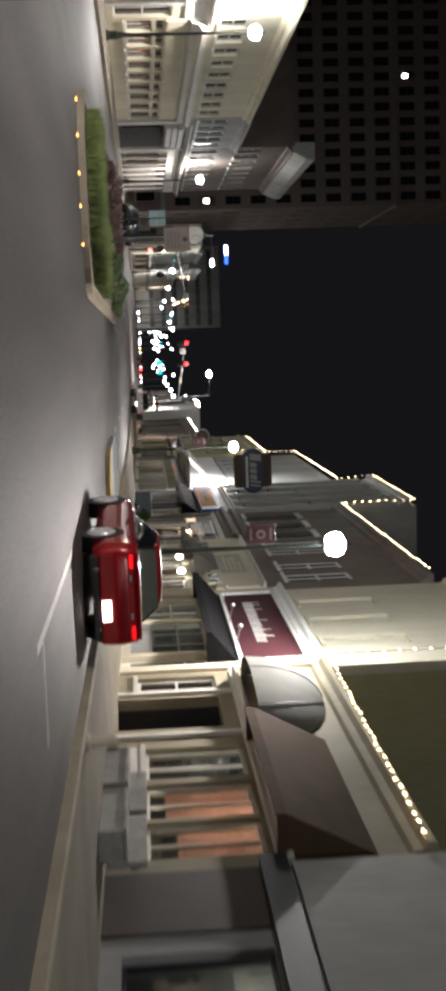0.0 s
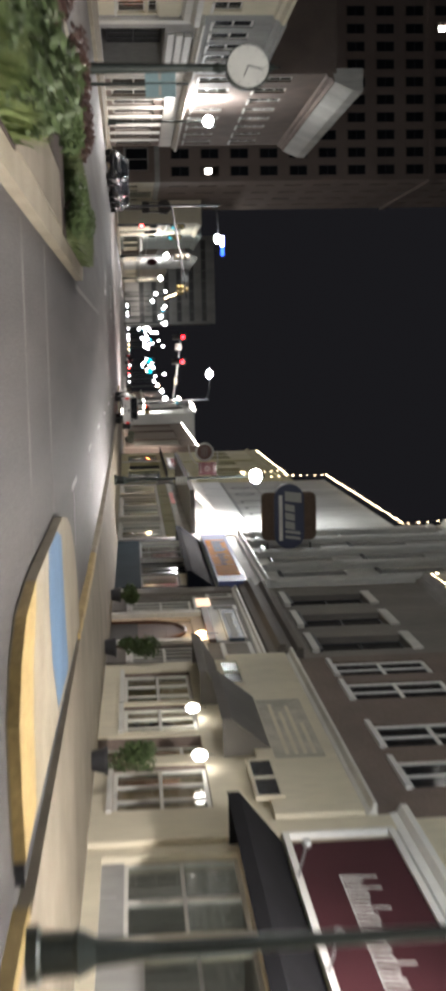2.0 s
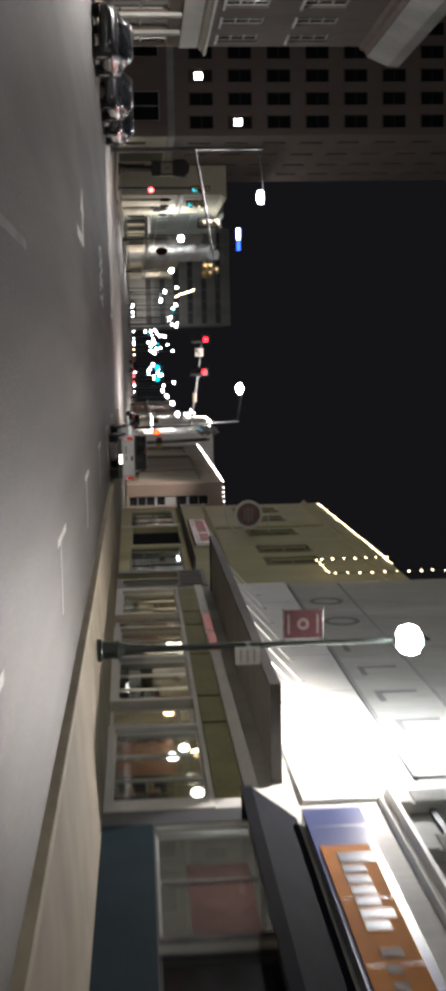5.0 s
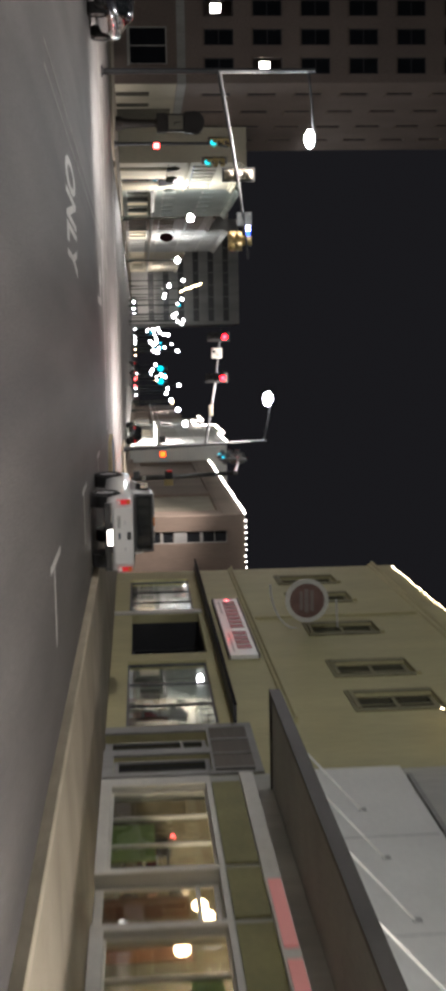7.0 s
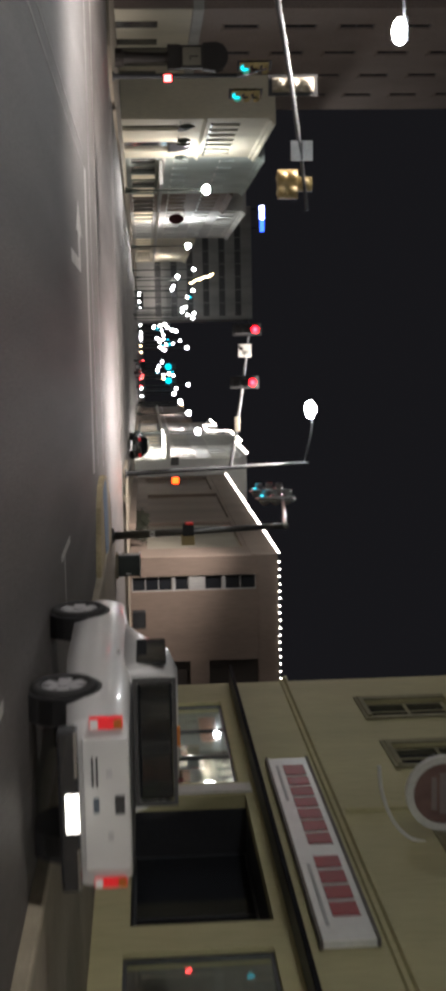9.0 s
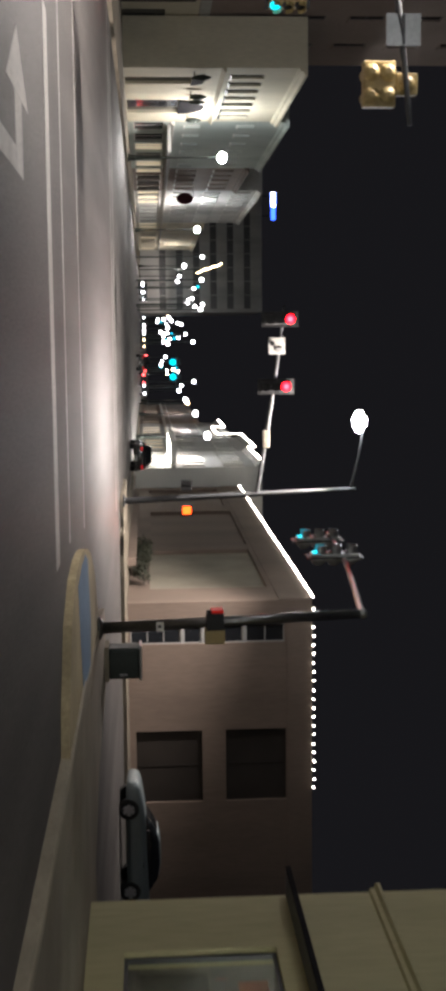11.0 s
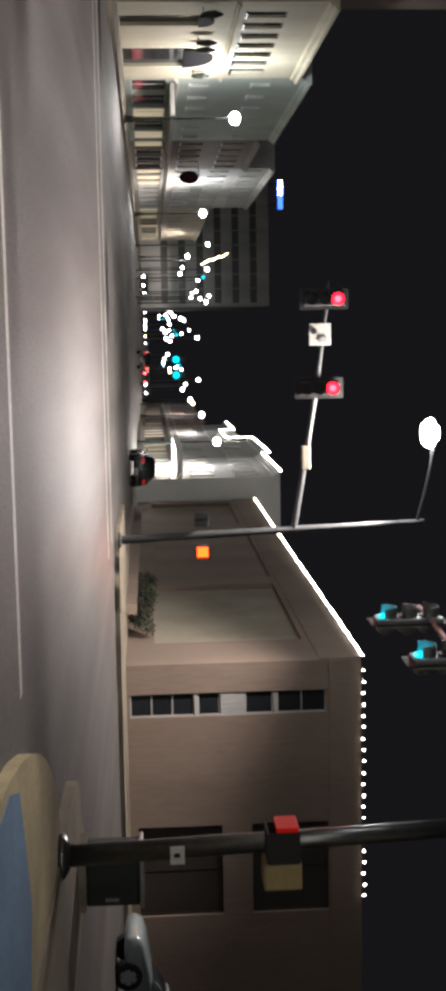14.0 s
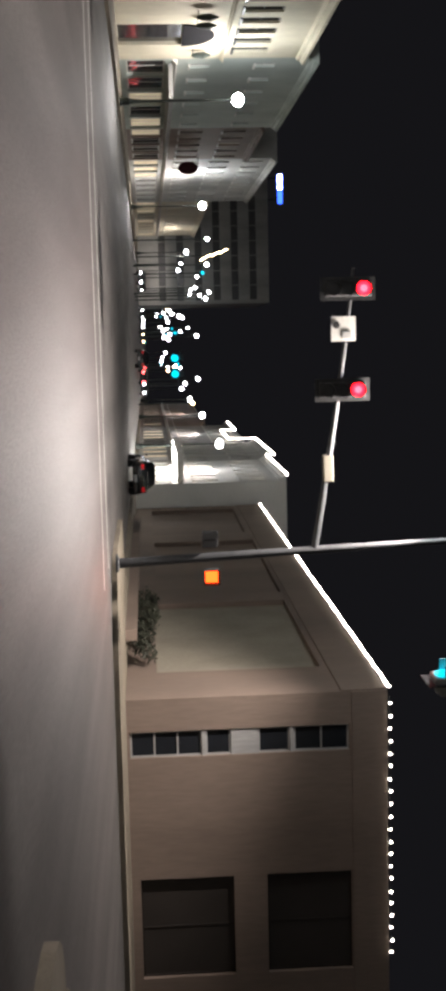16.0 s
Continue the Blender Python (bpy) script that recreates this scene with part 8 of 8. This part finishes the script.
def pickup(xc, yr):
    """A white pickup truck parked at the kerb, seen from behind."""
    t = thing("pickup_truck", (xc, yr + 2.5, 0), "white pickup truck parked at the kerb", "pickup truck", group="parked cars")
    hw, L = 0.92, 5.1
    rings = [(0.0, 0.97, 0.5, 1.06), (0.02, 1.0, 0.45, 1.08), (0.3, 1.0, 0.36, 1.08), (0.42, 1.0, 0.33, 1.06), (0.7, 1.0, 0.33, 1.05), (0.76, 1.0, 0.33, 1.03), (0.93, 0.97, 0.36, 0.98), (0.985, 0.9, 0.42, 0.9), (1.0, 0.8, 0.5, 0.8)]
    part("body", loft([body_ring(xc, yr + L * f, hw * s, a, b, 0.05, 0.0 if f < 0.4 else 0.03) for f, s, a, b in rings]), WHITECAR, t, "", True)
    part("bed_floor", boxes((xc - hw * 0.8, xc + hw * 0.8, yr + 0.12, yr + 1.6, 1.086, 1.1)), PLASTIC, t, "dark truck bed cover")
    cab = [(1.66, 0.9, 1.0, 1.04), (1.74, 0.9, 1.0, 1.54), (1.95, 0.86, 1.0, 1.62), (2.6, 0.86, 1.0, 1.64), (3.0, 0.86, 1.0, 1.59), (3.55, 0.9, 1.0, 1.08)]

    def cab_ring(dy, s, a, b):
        w0, w1 = hw * 0.97, hw * s * 0.9
        pts = [(w0, a), (w0 + (w1 - w0) * 0.4, a + (b - a) * 0.5), (w1, b - 0.06), (w1 * 0.8, b)]
        return [(xc + x, yr + dy, z) for x, z in pts] + [(xc - x, yr + dy, z) for x, z in pts[::-1]]

    part("cab", loft([cab_ring(*c) for c in cab]), WHITECAR, t, "", True)
    part("rear_window", boxes((xc - 0.72, xc + 0.72, yr + 1.64, yr + 1.72, 1.15, 1.55, 0.035)), CARGLASS, t, "dark rear window")
    part("stop_lamp", boxes((xc - 0.12, xc + 0.12, yr + 1.78, yr + 1.84, 1.6, 1.64)), TAILAMBER, t)
    part("window_rubber", pierced(Face("south", yr + 1.62), xc - 0.78, xc + 0.78, 1.1, 1.6, [(xc - 0.72, xc + 0.72, 1.15, 1.55)], 0.03), PLASTIC, t)
    for side in (-1, 1):
        part("side_window", boxes((xc + side * 0.82, xc + side * 0.875, yr + 1.98, yr + 2.9, 1.14, 1.5, 0.02)), CARGLASS, t)
        x = xc + side * (hw - 0.06)
        tl = part("tail_light", boxes((x - 0.06, x + 0.06, yr - 0.015, yr + 0.08, 0.68, 1.02, 0.012)), TAILRED, t)
        part("reverse_lens", boxes((x - 0.05, x + 0.05, yr - 0.022, yr - 0.0155, 0.69, 0.77)), PLATE, tl, "white reversing lens")
        part("amber_lens", boxes((x - 0.05, x + 0.05, yr - 0.022, yr - 0.0155, 0.93, 1.01)), TAILAMBER, tl, "amber lens")
        part("wing_mirror", boxes((xc + side * (hw + 0.02), xc + side * (hw + 0.24), yr + 3.1, yr + 3.22, 1.1, 1.27, 0.02)), PLASTIC, t)
        part("door_handle", boxes((xc + side * hw, xc + side * (hw + 0.03), yr + 2.1, yr + 2.26, 0.92, 0.96)), CHROME, t)
        for y in (1.0, 4.15):
            wheel_mouth(t, xc, side, hw, yr + y, 0.37)
            wheel(t, xc + side * (hw - 0.075), yr + y, 0.37, side, 0.25)
    tg = part("tailgate", boxes((xc - 0.72, xc + 0.72, yr - 0.03, yr + 0.03, 0.6, 1.07, 0.015)), WHITECAR, t)
    part("latch", boxes((xc - 0.1, xc + 0.1, yr - 0.045, yr - 0.031, 0.92, 1.02)), PLASTIC, tg, "black latch handle")
    part("emblem", boxes((xc - 0.08, xc + 0.08, yr - 0.042, yr - 0.031, 0.7, 0.76)), SIGNSLATE, tg)
    each("bar", boxes, [(xc - 0.52, xc - 0.2, yr - 0.04, yr - 0.031, 0.69, 0.71), (xc - 0.52, xc - 0.2, yr - 0.04, yr - 0.031, 0.735, 0.755)], PLASTIC, tg)
    # Chrome bumper given black paint: the dark ground it mirrors is in the colour.
    bp = part("bumper", boxes((xc - 0.86, xc + 0.86, yr - 0.2, yr + 0.02, 0.36, 0.57, 0.03)), DARKCAR, t, "chrome step bumper with dark reflection painted in")
    for x in (-0.62, 0.62):
        part("chrome_edge", boxes((xc + x - 0.24, xc + x + 0.24, yr - 0.215, yr - 0.2035, 0.53, 0.56)), CHROME, bp)
    for dx in (-0.34, 0.34):
        part("gate_dent", boxes((xc + dx - 0.05, xc + dx + 0.05, yr - 0.036, yr - 0.031, 0.84, 0.9, 0.002)), ALLOY, tg)
    part("number_plate", boxes((xc - 0.2, xc + 0.2, yr - 0.215, yr - 0.2035, 0.43, 0.565)), G_PLATE, bp, "white number plate with glow added")
    return t


truck = pickup(3.7, 111.2)
truck.rotation_euler = (0, 0, radians(3.2))

# ---- pavement things on the right ----

def planter(x, y, r, h, shrub_h, label, seed):
    g = pave_z(x, y) - 0.004
    t = thing("planter", (x, y, g), label, "planter", group="pavement planters")
    bm = bmesh.new()
    lathe(bm, (x, y, g), [(r * 0.7, 0), (r * 0.75, 0.03), (r, h - 0.06), (r * 1.08, h - 0.05), (r * 1.08, h), (r * 0.9, h), (r * 0.85, h - 0.05)], 18)
    part("pot", bm, DARK, t)
    shrub((x, y, g + h - 0.06), r * 1.35, shrub_h, LEAF, "leafy green shrub in a pavement planter", seed, n=1100, leaf=0.06)


planter(8.1, 49.4, 0.27, 0.34, 1.1, "round charcoal planter by the shop front", 41)
planter(8.15, 59.4, 0.27, 0.34, 1.3, "round charcoal planter by the shop front", 42)
planter(8.2, 67.2, 0.26, 0.34, 0.7, "round charcoal planter by the arched door", 43)
for y0, y1 in ((19.9, 21.9), (22.2, 24.3)):
    t = thing("bench", (7.5, (y0 + y1) / 2, 0.15), "pale painted box bench on the pavement", "bench", group="pavement benches")
    part("seat", boxes((7.15, 7.72, y0, y1, 0.56, 0.63, 0.012)), BENCHPAINT, t)
    part("backrest", boxes((7.725, 7.82, y0, y1, 0.3, 0.95, 0.015)), BENCHPAINT, t)
    part("front_panel", boxes((7.2, 7.24, y0 + 0.11, y1 - 0.11, 0.16, 0.555)), BENCHPAINT, t)
    for y in (y0 + 0.02, y1 - 0.1):
        part("end_panel", boxes((7.18, 7.72, y, y + 0.08, 0.15, 0.556)), BENCHPAINT, t)
t = thing("bollard", (5.05, 18.1, 0.15), "short cream painted bollard by the kerb", "bollard")
bm = bmesh.new()
lathe(bm, (5.05, 18.1, 0.15), [(0.13, 0), (0.13, 0.04), (0.09, 0.07), (0.085, 0.38)], 14)
part("post", bm, CREAM, t)
bm = bmesh.new()
lathe(bm, (5.05, 18.1, 0.531), [(0.1, 0), (0.1, 0.04), (0.06, 0.08), (0.02, 0.1)], 14)
part("cap", bm, CREAM, t)
t = thing("signal_cabinet", (6.6, 141.2, 0.15), "dark green steel signal cabinet at the corner", "cabinet")
part("body", boxes((6.25, 6.98, 140.9, 141.5, 0.25, 0.96, 0.03)), DARKMETAL, t)
# Paler metal on the top paints in the cabinet's upper highlight.
part("top", boxes((6.21, 7.02, 140.86, 141.54, 0.961, 1.02, 0.02)), METAL, t, "cabinet top in paler steel that paints in its highlight")
part("plinth", boxes((6.2, 7.03, 140.85, 141.55, 0.15, 0.249)), KERB, t)
part("door", boxes((6.3, 6.93, 140.88, 140.898, 0.32, 0.9)), DARKMETAL, t)
part("handle", boxes((6.85, 6.89, 140.85, 140.879, 0.5, 0.68)), METAL, t)

# ---- lights far down the street ----
rnd = random.Random(12)
for k in range(115):
    y = rnd.uniform(260, 620)
    x = rnd.choice((-11, -8.5, -5.5, -2.5, 4.0, 6.0)) + rnd.uniform(-1.2, 1.2)
    low_light = rnd.random() < 0.4
    z = rnd.uniform(0.6, 1.1) if low_light else rnd.uniform(5.0, 9.5)
    r = y * rnd.uniform(0.75, 1.2) * (0.0008 if low_light else 0.0009)
    col = G_REDFAR if (x > 0 and low_light and rnd.random() < 0.5) else (rnd.choice((G_WARM, G_WARM, G_CYAN, G_REDFAR)) if rnd.random() < 0.35 else G_FAR)
    if low_light:
        t = thing("distant_car", (x, y, 0), "distant car with its lights on", "car", group="distant traffic")
        part("wheels", boxes(*[(x + a, x + a + 0.2, y + b, y + b + 0.6, 0.0, 0.6, 0.08) for a in (-0.84, 0.64) for b in (0.5, 3.0)]), RUBBER, t)
        part("body", boxes((x - 0.85, x + 0.85, y, y + 4.2, 0.25, 0.9, 0.1), (x - 0.7, x + 0.7, y + 0.8, y + 3.2, 0.9, 1.4, 0.12)), DARKCAR, t)
        for dx in (-0.6, 0.6):
            bm = bmesh.new()
            ball(bm, (x + dx, y - 0.02, 0.7), r * 0.75, 1.0, 1)
            part("lamp", bm, col, t)
    else:
        t = thing("distant_lamp", (x, y, 0), "distant street lamp with white globe", "street lamp", group="distant lamps")
        bm = bmesh.new()
        tube(bm, (x, y, 0.0), (x, y, z), 0.09, 0.06, n=6)
        part("post", bm, DARKMETAL, t)
        bm = bmesh.new()
        ball(bm, (x, y, z), r, 1.0, 1)
        part("globe", bm, col, t)
